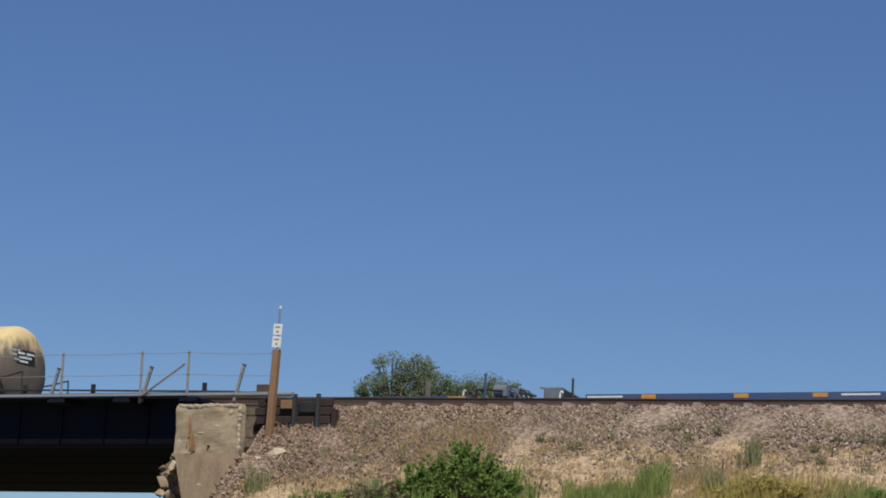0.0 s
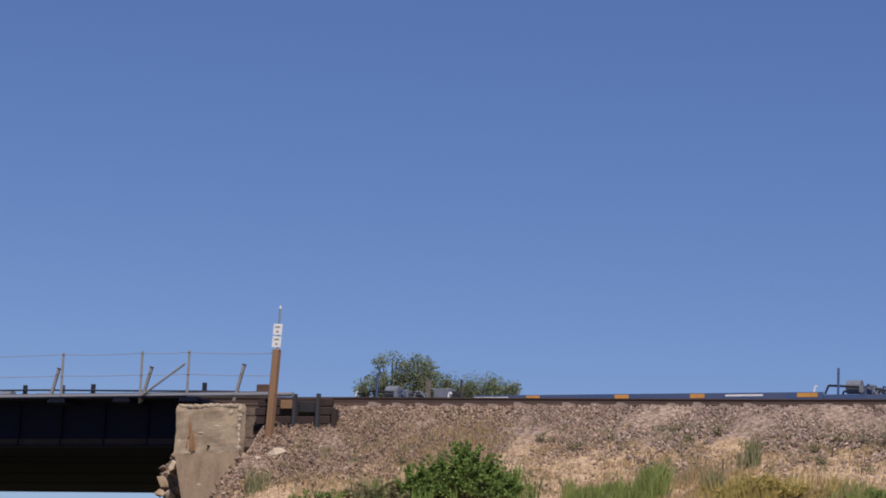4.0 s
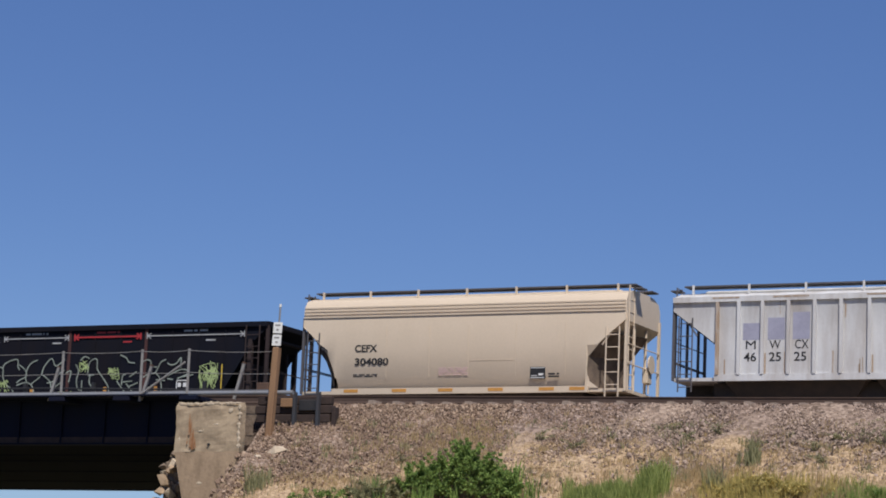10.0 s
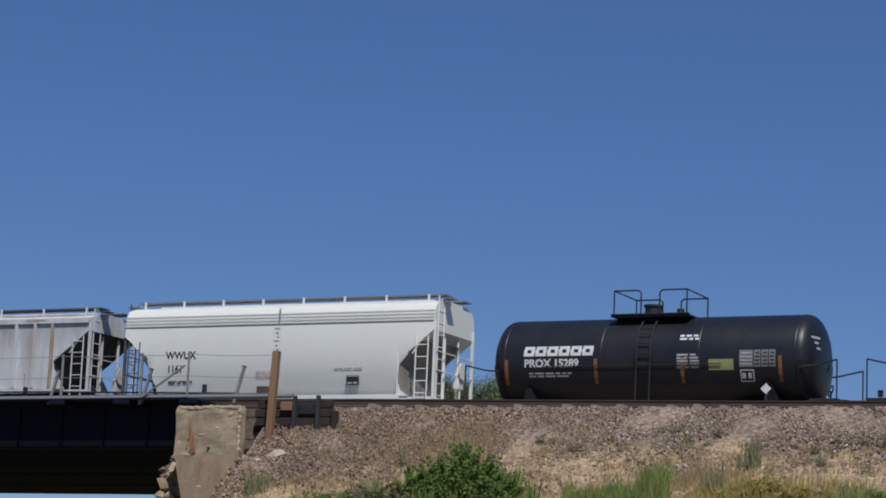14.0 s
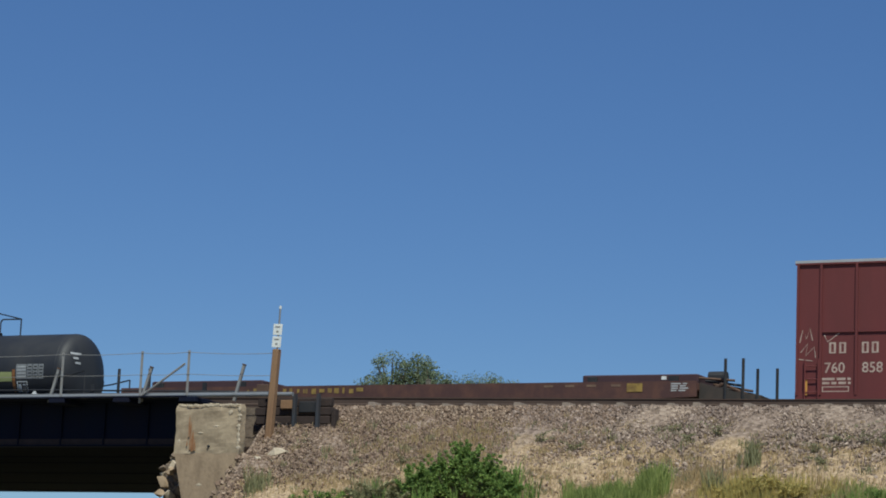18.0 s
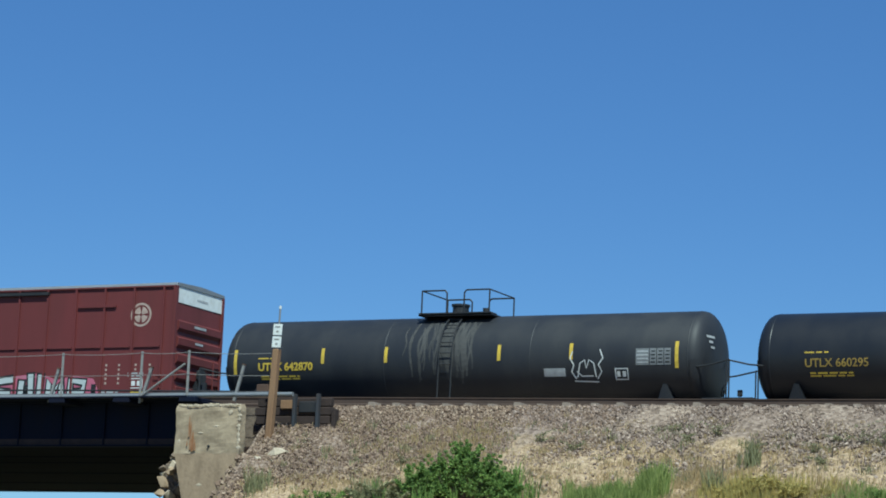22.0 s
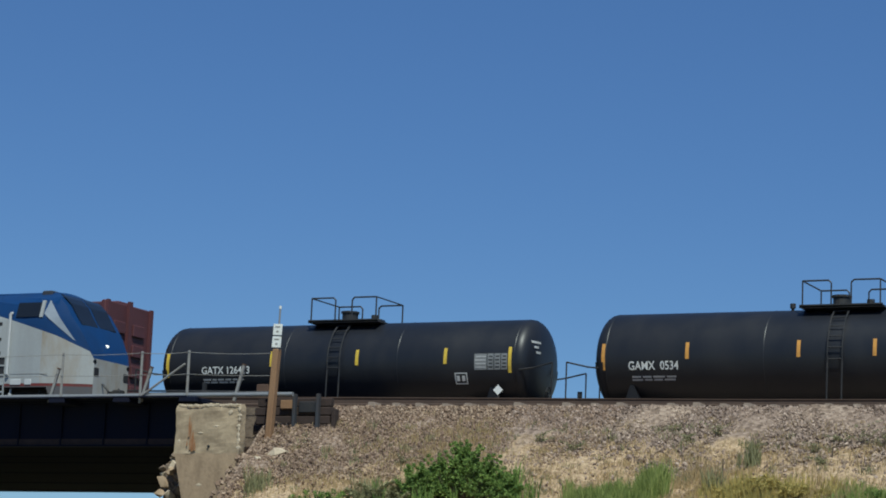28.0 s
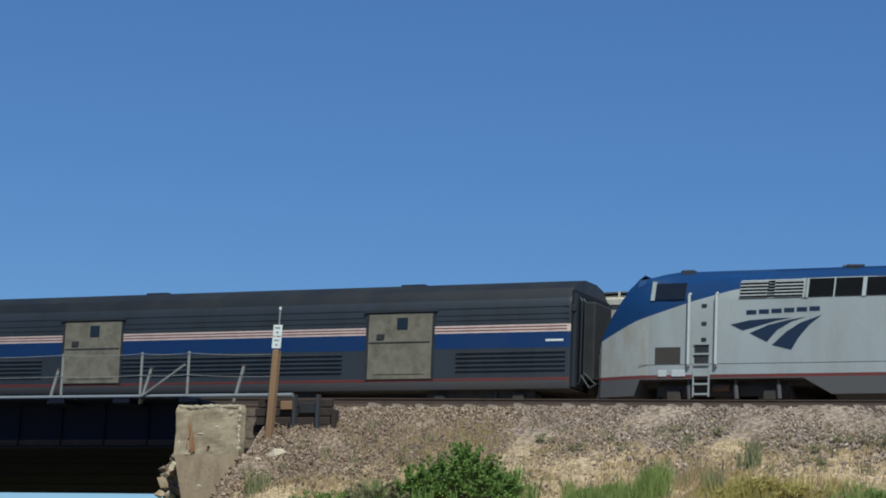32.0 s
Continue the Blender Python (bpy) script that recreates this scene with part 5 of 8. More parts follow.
def boxcar(off, L):
    car = start_car("boxcar", off, "red oxide high boxcar with graffiti and white-topped end", "boxcar")
    H, z0 = 4.91, 0.95
    part("body", Shape().bbox(0, L, -1.5, 1.5, z0, H - 0.1, 0.02), OXIDE, car)
    part("roof", Shape().prism_yz([(-1.55, H - 0.1), (1.55, H - 0.1), (1.5, H), (0, H + 0.06), (-1.5, H)], -0.05, L + 0.05), GALV, car)
    part("eave", Shape().box(-0.03, L + 0.03, -1.56, -1.5, H - 0.14, H - 0.09), OXIDE, car)
    part("side_sill", Shape().box(0, L, -1.53, -1.4, 0.68, z0 + 0.08), OXIDE, car)
    zs = 2.8
    d0, d1 = 7.0, 11.05
    xs_l = [0.75 + i * 1.06 for i in range(6)] + [7.0]
    for x in [0.05] + xs_l + [d1 + 0.05 + i * 1.15 for i in range(7)] + [L - 0.05]:
        part("side_post", Shape().box(x - 0.035, x + 0.035, -1.56, -1.5, z0, H - 0.14), OXIDE, car)
    for a, b in zip(xs_l, xs_l[1:]):
        part("seam_rail", Shape().box(a + 0.06, b - 0.06, -1.548, -1.5, zs - 0.03, zs + 0.03), OXIDE, car)
    for i in range(6):
        a = d1 + 0.05 + i * 1.15
        part("seam_rail", Shape().box(a + 0.08, a + 1.07, -1.548, -1.5, zs - 0.03, zs + 0.03), OXIDE, car)
    part("upper_rail", Shape().box(d1 + 3.6, d1 + 5.1, -1.57, -1.5, H - 0.78, H - 0.7), OXIDE, car)
    # plug door with rods
    dr = part("door", Shape().bbox(d0 + 0.2, d1 - 0.15, -1.6, -1.5, z0 + 0.1, H - 0.3, 0.02), OXIDE, car)
    for z, q in ((1.8, 0.03), (2.18, 0.045), (2.77, 0.02), (3.42, 0.045), (4.5, 0.03)):
        part("door_bar", Shape().box(d0 + 0.25, d1 - 0.25, -1.635, -1.6, z - q, z + q), OXIDE, dr)
    for x in (d0 + 0.72, d0 + 3.15):
        part("door_rod", Shape().tube((x, -1.72, z0 + 0.1), (x, -1.72, H - 0.2), 0.04, 8), OXIDE, dr)
        part("rod_bracket", Shape().box(x - 0.08, x + 0.08, -1.7, -1.6, H - 0.42, H - 0.3), OXIDE, dr)
    part("door_track", Shape().box(d0 - 0.1, L - 5.0, -1.62, -1.5, H - 0.3, H - 0.2), BLACKSTEEL, car)
    part("door_track", Shape().box(d0 - 0.1, d1 + 4.2, -1.62, -1.5, z0 - 0.02, z0 + 0.06), OXIDE, car)
    # corrugated end towards +x, white upper panel
    part("end_panel", Shape().box(L, L + 0.02, -1.48, 1.48, H - 0.64, H - 0.02), SIGNWHITE, car, "white upper end panel")
    for z in (1.3, 1.85, 2.4, 2.95, 3.5):
        s = Shape()
        s.loft([[(L, y, z - 0.2), (L + 0.09, y, z - 0.08), (L + 0.1, y, z + 0.14), (L, y, z + 0.2)] for y in (-1.35, 1.35)])
        part("end_corrugation", s, OXIDE, car)
    for y in (-1.55, 1.42):
        part("end_post", Shape().box(L - 0.02, L + 0.05, y, y + 0.13, 0.7, H - 0.1), OXIDE, car)
    ladder(car, L + 0.1, 1.15, 0.7, 2.6, 0.42, OXIDE, along="y")
    ladder(car, L - 0.5, -1.58, 0.5, 2.0, 0.4, OXIDE)
    ladder(car, 0.5, -1.58, 0.5, 2.0, 0.4, OXIDE)
    part("brake_gear", Shape().tube((L + 0.12, 0.1, 1.95), (L + 0.2, 0.1, 1.95), 0.27, 14).box(L, L + 0.14, -0.15, 0.35, 1.5, 1.8).path([(L + 0.1, -1.3, 1.5), (L + 0.1, 1.3, 1.5)], 0.02), BLACKSTEEL, car)
    part("end_markings", Shape().box(L + 0.101, L + 0.106, -0.4, 0.35, 3.52, 3.6).box(L + 0.101, L + 0.106, -0.3, 0.2, 2.98, 3.05).box(L + 0.021, L + 0.026, -0.2, 0.5, H - 0.45, H - 0.38), OFFWHITE, car)
    part("crossover_step", Shape().box(L, L + 0.35, -1.3, 1.3, 0.86, 0.92), BLACKSTEEL, car)
    # road name as plain blocks, number, herald ring, stencils
    s = Shape()
    for x in (1.0, 1.3, 1.97, 2.26):
        s.box(x, x + 0.2, -1.508, -1.5, 2.16, 2.2).box(x, x + 0.06, -1.508, -1.5, 2.2, 2.44).box(x + 0.14, x + 0.2, -1.508, -1.5, 2.2, 2.44).box(x, x + 0.2, -1.508, -1.5, 2.44, 2.48)
    tagged(part("road_name_blocks", s, FADED, car, "faded white road name blocks"), kind="stuff")
    letters("car_number", "760", 0.31, 0.85, 1.6, car, FADED, -1.502, fit=0.62, bold=0.003)
    letters("car_number", "858", 0.31, 1.97, 1.6, car, FADED, -1.502, fit=0.62, bold=0.003)
    hx, hz = L - 1.32, 3.86
    s = Shape()
    n = 28
    ring = lambda r, y: [(hx + r * math.cos(2 * math.pi * i / n), y, hz + r * math.sin(2 * math.pi * i / n)) for i in range(n)]
    s.loft([ring(0.33, -1.505), ring(0.4, -1.505), ring(0.4, -1.5), ring(0.33, -1.5), ring(0.33, -1.505)], caps=False)
    for sx in (-1, 1):
        for sz in (-1, 1):
            s.loft([[(hx + sx * rr * math.cos(w), y, hz + sz * rr * math.sin(w)) for rr in (0.06, 0.27) for w in (0.2, 0.55, 0.95, 1.37)[::(1 if rr < 0.1 else -1)]] for y in (-1.506, -1.5)])
    part("herald", s, FADED, car, "pale round railway herald")
    marks_block(car, d0 + 0.55, 3.6, -1.602, WHITE, 2, 1.05, 0.05, "white door stencil")
    marks_block(car, d0 + 2.2, 1.5, -1.602, OFFWHITE, 4, 1.1, 0.04, "white door stencils")
    marks_block(car, 0.8, 1.38, -1.502, FADED, 2, 0.85, 0.07, "faded stencil lines")
    part("stencil_frame", Shape().box(0.8, 1.6, -1.506, -1.5, 1.17, 1.2).box(0.8, 1.6, -1.506, -1.5, 1.04, 1.07).box(0.8, 0.83, -1.506, -1.5, 1.07, 1.17).box(1.57, 1.6, -1.506, -1.5, 1.07, 1.17), FADED, car)
    strokes("graffiti_scribble", [[(0.12, 2.5), (0.2, 2.85), (0.32, 2.6), (0.42, 2.9), (0.5, 2.55)], [(0.15, 2.2), (0.35, 2.45), (0.3, 2.1), (0.55, 2.35), (0.6, 2.05)], [(0.1, 2.0), (0.5, 1.95)], [(0.85, 2.7), (0.95, 2.5), (1.3, 2.75)]], 0.025, car, FADED, -1.503, "thin pale scribble")
    marks_block(car, 5.6, 1.5, -1.502, OFFWHITE, 3, 0.6, 0.07, "white stencil lines")
    s = Shape()
    for i, x in enumerate((d1 + 4.8, d1 + 5.3, d1 + 5.95, d1 + 6.5)):
        for k in range(5 if i < 2 else 2):
            s.box(x, x + 0.07, -1.506, -1.5, 2.15 - 0.15 * k, 2.22 - 0.15 * k)
    part("upright_stencil", s, FADED, car)
    marks_block(car, d1 + 4.7, 1.25, -1.502, OFFWHITE, 2, 0.65, 0.06, "white stencil lines")
    white_box(car, L - 1.6, 1.4, 0.5, 0.34, -1.502)
    marks_block(car, L - 1.7, 1.88, -1.502, OFFWHITE, 2, 0.7, 0.05, "white stencil lines")
    part("yellow_decal", Shape().box(L - 1.6, L - 1.1, -1.508, -1.5, 1.12, 1.34), YELLOW, car, "yellow service decal")
    for x in (0.3, L - 1.0):
        part("reflector", Shape().box(x, x + 0.08, -1.57, -1.56, 0.95, 1.4), ORANGE, car)
    part("red_tag", Shape().box(d0 + 1.75, d0 + 1.97, -1.66, -1.65, 1.72, 1.92), ORANGE, car)
    part("white_tag", Shape().box(d0 + 1.73, d0 + 1.97, -1.66, -1.65, 1.94, 2.08), OFFWHITE, car)
    part("door_dot", Shape().tube((d0 + 2.15, -1.602, 3.05), (d0 + 2.15, -1.608, 3.05), 0.06, 14), WHITE, car)
    white_box(car, 3.2, 2.0, 0.26, 0.3, -1.502)
    # pink graffiti of bulging letter shapes, and a faded grey one
    pink = mat("pink_spray_paint", (0.5, 0.14, 0.22), 0.6, dirt=(0.3, 0.07, 0.08), amount=0.7, scale=1.5)
    s = Shape()
    pts = [(d1 - 0.25, 0.98), (d1 + 4.65, 0.98), (d1 + 4.6, 1.3), (d1 + 4.35, 1.75), (d1 + 3.6, 1.85), (d1 + 2.9, 1.72), (d1 + 2.2, 1.95), (d1 + 1.4, 1.88), (d1 + 0.6, 1.85), (d1 + 0.1, 1.6), (d1 - 0.2, 1.2)]
    s.loft([[(x, -1.508, z) for x, z in pts], [(x, -1.5, z) for x, z in pts]])
    part("graffiti_cloud", s, pink, car, "pink graffiti background")
    gx = d1 + 0.4
    shapes = [[(0.45, 1.6), (0.1, 1.55), (0.05, 1.3), (0.4, 1.25), (0.42, 1.05), (0.0, 1.02)], [(0.75, 1.5), (0.72, 1.02)], [(1.0, 1.68), (1.02, 1.1), (1.25, 1.05), (1.28, 1.66)],
              [(1.5, 1.02), (1.52, 1.55), (1.68, 1.25), (1.85, 1.55), (1.88, 1.02)], [(2.1, 1.02), (2.12, 1.55), (2.5, 1.5), (2.45, 1.25), (2.15, 1.22)]]
    strokes("graffiti_outline", [[(gx + a * 1.45, b + (b - 1.0) * 0.25) for a, b in q] for q in shapes], 0.36, car, BLACKMARK, -1.509, "black graffiti outline")
    strokes("graffiti_letters", [[(gx + a * 1.45, b + (b - 1.0) * 0.25) for a, b in q] for q in shapes], 0.2, car, mat("white_spray_paint", (0.5, 0.53, 0.52), 0.6, dirt=(0.4, 0.45, 0.44), scale=3), -1.516, "white bulging graffiti shapes")
    grey = mat("faded_grey_spray", (0.21, 0.12, 0.12), 0.7, dirt=(0.16, 0.05, 0.046), amount=0.95, scale=3.5, fine=12)
    rb = random.Random(8)
    for k in range(70):
        vs, fs = proto[k % 6]
        x, z, w, h = rb.uniform(2.75, 6.5), rb.uniform(1.05, 1.6), rb.uniform(0.06, 0.2), rb.uniform(0.05, 0.13)
        part("faded_spray", Shape().add([(x + v.x * w, -1.5035 + v.y * 0.003, z + v.z * h) for v in vs], fs), grey, car)
    strokes("faded_outline", [[(x, 1.0), (x + 0.1, 1.7), (x + 0.35, 1.65)] for x in (2.8, 3.3, 3.9, 4.6, 5.3)] + [[(x, 1.1), (x + 0.3, 1.35), (x + 0.15, 1.6)] for x in (3.05, 4.2, 4.9, 5.8)], 0.05, car, grey, -1.505, "faded grey graffiti outline")
    running_gear(car, (2.6, L - 2.6), (0, L))
    return car


def spine_unit(off, L, first, last):
    """One low platform of an articulated spine car, with the coupling gear on its right end."""
    car = start_car("spine_car", off, "low empty blue spine car platform with reflective marks", "flatcar")
    part("spine", Shape().bbox(0.3, L - 0.3, -0.45, 0.45, 0.55, 0.98, 0.03), SPINEBLUE, car)
    part("side_beam", Shape().box(2.3, L - 1.55, -1.32, -1.22, 0.7, 1.065), SPINEBLUE, car)
    part("side_beam", Shape().box(2.3, L - 1.55, 1.22, 1.32, 0.7, 1.065), SPINEBLUE, car)
    for i in range(6):
        x = 2.5 + (L - 4.8) * i / 5
        part("cross_arm", Shape().box(x - 0.15, x + 0.15, -1.22, 1.22, 0.8, 0.98), SPINEBLUE, car)
    for x, w in ((4.1, 0.45), (7.0, 0.45), (9.4, 0.45), (L - 2.32, 0.62)):
        part("reflector", Shape().box(x, x + w, -1.328, -1.32, 0.92, 1.045), ORANGE, car)
    for x in (2.35, L - 4.5):
        part("white_stripe", Shape().box(x, x + 1.15, -1.328, -1.32, 0.96, 1.015), WHITE, car)
    part("corner_lug", Shape().path([(L - 1.84, -1.25, 0.98), (L - 1.8, -1.25, 1.22), (L - 1.74, -1.25, 1.24)], 0.03), SIGNWHITE, car)
    # coupling gear
    gx = L - 1.7
    part("end_plate", Shape().box(L - 2.0, L + 0.3, -1.21, 1.21, 0.8, 1.0), SPINEBLUE, car)
    part("hitch_rail", Shape().path([(gx + 0.1, -0.9, 1.05), (gx + 0.2, -0.9, 1.3), (gx + 1.3, -0.9, 1.24), (L + 0.5, -0.9, 1.08)], 0.035), BLACKSTEEL, car)
    part("hitch_rail", Shape().path([(gx + 0.1, 0.7, 1.05), (gx + 0.2, 0.7, 1.32), (L + 0.4, 0.7, 1.1)], 0.035), BLACKSTEEL, car)
    part("air_tank", Shape().tube((gx + 0.2, -0.5, 1.24), (gx + 0.85, -0.5, 1.24), 0.24, 14) if last else Shape().tube((gx + 0.68, -0.6, 1.28), (gx + 1.12, -0.6, 1.28), 0.2, 14), SPINEGREY, car, soft=True)
    rg = random.Random(int(off * 10))
    for k in range(9):
        a = gx + 1.1 + rg.uniform(0, 0.75)
        part("hose", Shape().path([(a, -1.0 + 0.1 * k, 1.0), (a + 0.03, -1.0 + 0.1 * k, 1.15 + rg.uniform(0, 0.18)), (a + rg.uniform(0.15, 0.4), -1.0 + 0.1 * k, 1.12 + rg.uniform(0, 0.14)), (a + 0.45, -1.0 + 0.1 * k, 0.98)], 0.026, 5), BLACKSTEEL if k % 3 else SPINEGREY, car)
    part("marker_post", Shape().tube((gx + 0.55, -1.1, 1.0), (gx + 0.55, -1.1, 1.78), 0.04, 6), SPINEBLUE, car)
    if not first:
        part("end_plate", Shape().box(0.35, 2.3, -1.21, 1.21, 0.8, 0.98), SPINEBLUE, car)
        part("low_reflector", Shape().box(0.68, 1.14, -1.218, -1.21, 0.87, 0.97).box(1.38, 1.8, -1.218, -1.21, 0.87, 0.97), ORANGE, car)
        part("valve_box", Shape().bbox(0.78, 1.36, -1.0, -0.6, 0.98, 1.34, 0.02), SPINEGREY, car)
        part("box_lever", Shape().tube((0.62, -0.9, 1.34), (0.95, -0.9, 1.3), 0.03, 6), SPINEGREY, car)
        part("sloped_plate", Shape().prism_xz([(1.4, 1.0), (1.95, 1.0), (1.45, 1.26)], -0.95, -0.7), BLACKSTEEL, car)
        part("hand_loop", Shape().path([(1.36, -1.1, 0.95), (1.37, -1.1, 1.14), (1.42, -1.1, 1.2), (1.46, -1.1, 1.14)], 0.03), SIGNWHITE, car)
        part("marker_post", Shape().tube((1.74, -1.0, 0.95), (1.74, -1.0, 1.6), 0.04, 6), SPINEDARK, car)
    part("hose_loop", Shape().path([(L - 0.35, -1.1, 0.95), (L - 0.33, -1.1, 1.22), (L - 0.25, -1.1, 1.3), (L - 0.15, -1.1, 1.22), (L - 0.13, -1.1, 0.95)], 0.03), SPINEBLUE, car)
    part("lever_box", Shape().bbox(L - 0.35, L - 0.1, -1.0, -0.7, 1.06, 1.3, 0.02).box(gx + 1.2, gx + 1.32, -1.2, -1.1, 1.06, 1.28), SPINEGREY, car)
    if last:
        s = Shape()
        n = 20
        hub = (gx + 1.75, -1.15, 1.62)
        pts = [(hub[0] + 0.26 * math.cos(2 * math.pi * i / n), hub[1], hub[2] + 0.26 * math.sin(2 * math.pi * i / n)) for i in range(n + 1)]
        s.path(pts, 0.02)
        for a in (0.3, 1.87, 3.44, 5.0):
            s.tube(hub, (hub[0] + 0.26 * math.cos(a), hub[1], hub[2] + 0.26 * math.sin(a)), 0.015, 5)
        part("brake_wheel", s, SPINEGREY, car)
        part("brake_stand", Shape().bbox(hub[0] - 0.15, hub[0] + 0.15, -1.1, -0.85, 1.0, 1.75, 0.03), SPINEGREY, car)
        part("sloped_step", Shape().path([(hub[0] + 0.3, -1.0, 1.42), (hub[0] + 1.0, -1.0, 1.4), (hub[0] + 2.1, -1.0, 1.06)], 0.05).path([(hub[0] + 0.3, 0.6, 1.42), (hub[0] + 1.0, 0.6, 1.4), (hub[0] + 2.1, 0.6, 1.06)], 0.05).box(hub[0], hub[0] + 2.2, -1.2, 1.2, 0.9, 1.05), TRUCKSTEEL, car)
        for k, z in ((1.15, 1.78), (1.32, 1.5), (2.15, 1.5)):
            part("marker_post", Shape().tube((hub[0] + k, -1.1, 0.95), (hub[0] + k, -1.1, z), 0.035, 6), SPINEBLUE, car)
        part("low_reflector", Shape().box(gx + 0.5, gx + 1.05, -1.218, -1.21, 0.86, 0.98), ORANGE, car)
    running_gear(car, (L,) if not first else (1.2, L))
    if first or last:
        piece("coupler", COUPLER, car, pose(0.2 if first else L + 1.6, 0, 0, 0, 0, 180 if first else 0))
    return car


OLDYELLOW = mat("worn_yellow_marking", (0.3, 0.2, 0.05), 0.8, dirt=(0.12, 0.07, 0.035), amount=0.9, scale=5)


def flat_car(off, L):
    car = start_car("flatcar", off, "rusty brown low flatcar with yellow faded lettering", "flatcar")
    part("deck", Shape().bbox(0, L, -1.4, 1.4, 1.15, 1.38, 0.02), RUSTFLAT, car)
    part("side_sill", Shape().prism_xz([(0.0, 1.42), (L, 1.42), (L, 0.95), (L - 2.5, 0.85), (L - 4.5, 0.6), (4.5, 0.6), (2.5, 0.85), (0, 0.95)], -1.47, -1.4), RUSTFLAT, car)
    part("side_sill", Shape().prism_xz([(0.0, 1.42), (L, 1.42), (L, 0.95), (0, 0.95)], 1.4, 1.47), RUSTFLAT, car)
    for a, b in ((1.0, 5.2), (L - 3.75, L - 0.05)):
        part("end_ramp", Shape().bbox(a, b, -1.2, 1.2, 1.38, 1.66, 0.03), mat("dark_maroon_steel", (0.06, 0.03, 0.035), 0.8, scale=1.5), car)
        part("ramp_gear", Shape().bbox(a + 0.2, a + 0.5, -1.3, -1.2, 1.4, 1.6, 0.02).box(b - 0.9, b - 0.6, -1.26, -1.2, 1.45, 1.6), BLACKSTEEL, car)
    for x, z in ((-0.3, 2.1), (0.9, 2.1), (L + 0.8, 2.1), (L + 1.35, 2.1), (L + 1.8, 1.78), (L + 2.4, 1.78)):
        part("stanchion", Shape().tube((x, -1.2, 0.7), (x, -1.2, z), 0.05, 6), BLACKSTEEL, car)
    part("hitch_base", Shape().prism_xz([(L, 0.8), (L + 1.9, 0.8), (L + 1.9, 1.0), (L + 1.1, 1.12), (L, 1.4)], -1.2, 1.2), TRUCKSTEEL, car)
    part("winch_drum", Shape().tube((L + 0.1, -0.6, 1.62), (L + 0.65, -0.6, 1.62), 0.18, 12), BLACKSTEEL, car)
    for k in range(4):
        part("loose_bar", Shape().tube((L - 0.1 + 0.2 * k, -1.1 + 0.15 * k, 1.55 - 0.08 * k), (L + 1.0 + 0.25 * k, -0.9 + 0.1 * k, 1.48 - 0.15 * k), 0.04, 5), BLACKSTEEL if k % 2 else RUSTY, car)
    part("tie_down", Shape().path([(L + 0.2, -1.15, 1.1), (L + 0.7, -1.15, 1.35), (L + 1.5, -1.15, 1.02)], 0.05), RUSTY, car)
    s = Shape()
    r = random.Random(4)
    x = 4.8
    while x < 9.0:
        w = r.uniform(0.14, 0.3)
        s.box(x, x + w * r.uniform(0.4, 1.0), -1.478, -1.47, 1.14 + r.uniform(0, 0.08), 1.3 + r.uniform(0, 0.05))
        x += w + r.choice((0.06, 0.08, 0.1, 0.45))
    tagged(part("lettering_bars", s, OLDYELLOW, car, "faded yellow lettering bars"), kind="stuff")
    marks_block(car, 19.3, 1.32, -1.472, OFFWHITE, 4, 0.55, 0.04, "small pale stencils")
    part("end_panel", Shape().bbox(L - 2.2, L - 1.7, -1.486, -1.47, 1.1, 1.36, 0.01), OLDYELLOW, car)
    part("white_tag", Shape().box(L - 1.2, L - 1.05, -1.21, -1.2, 1.5, 1.6), WHITE, car)
    bleached = mat("bleached_patch", (0.17, 0.11, 0.075), 0.8, dirt=(0.09, 0.05, 0.035), amount=0.8, scale=4)
    for x in (15.2, 15.9, 16.6, 17.4, 18.0):
        part("pale_patch", Shape().box(x, x + 0.3, -1.478, -1.47, 1.27, 1.34), bleached, car)
    running_gear(car, (2.0, L - 1.2), (0, L + 1.6))
    return car


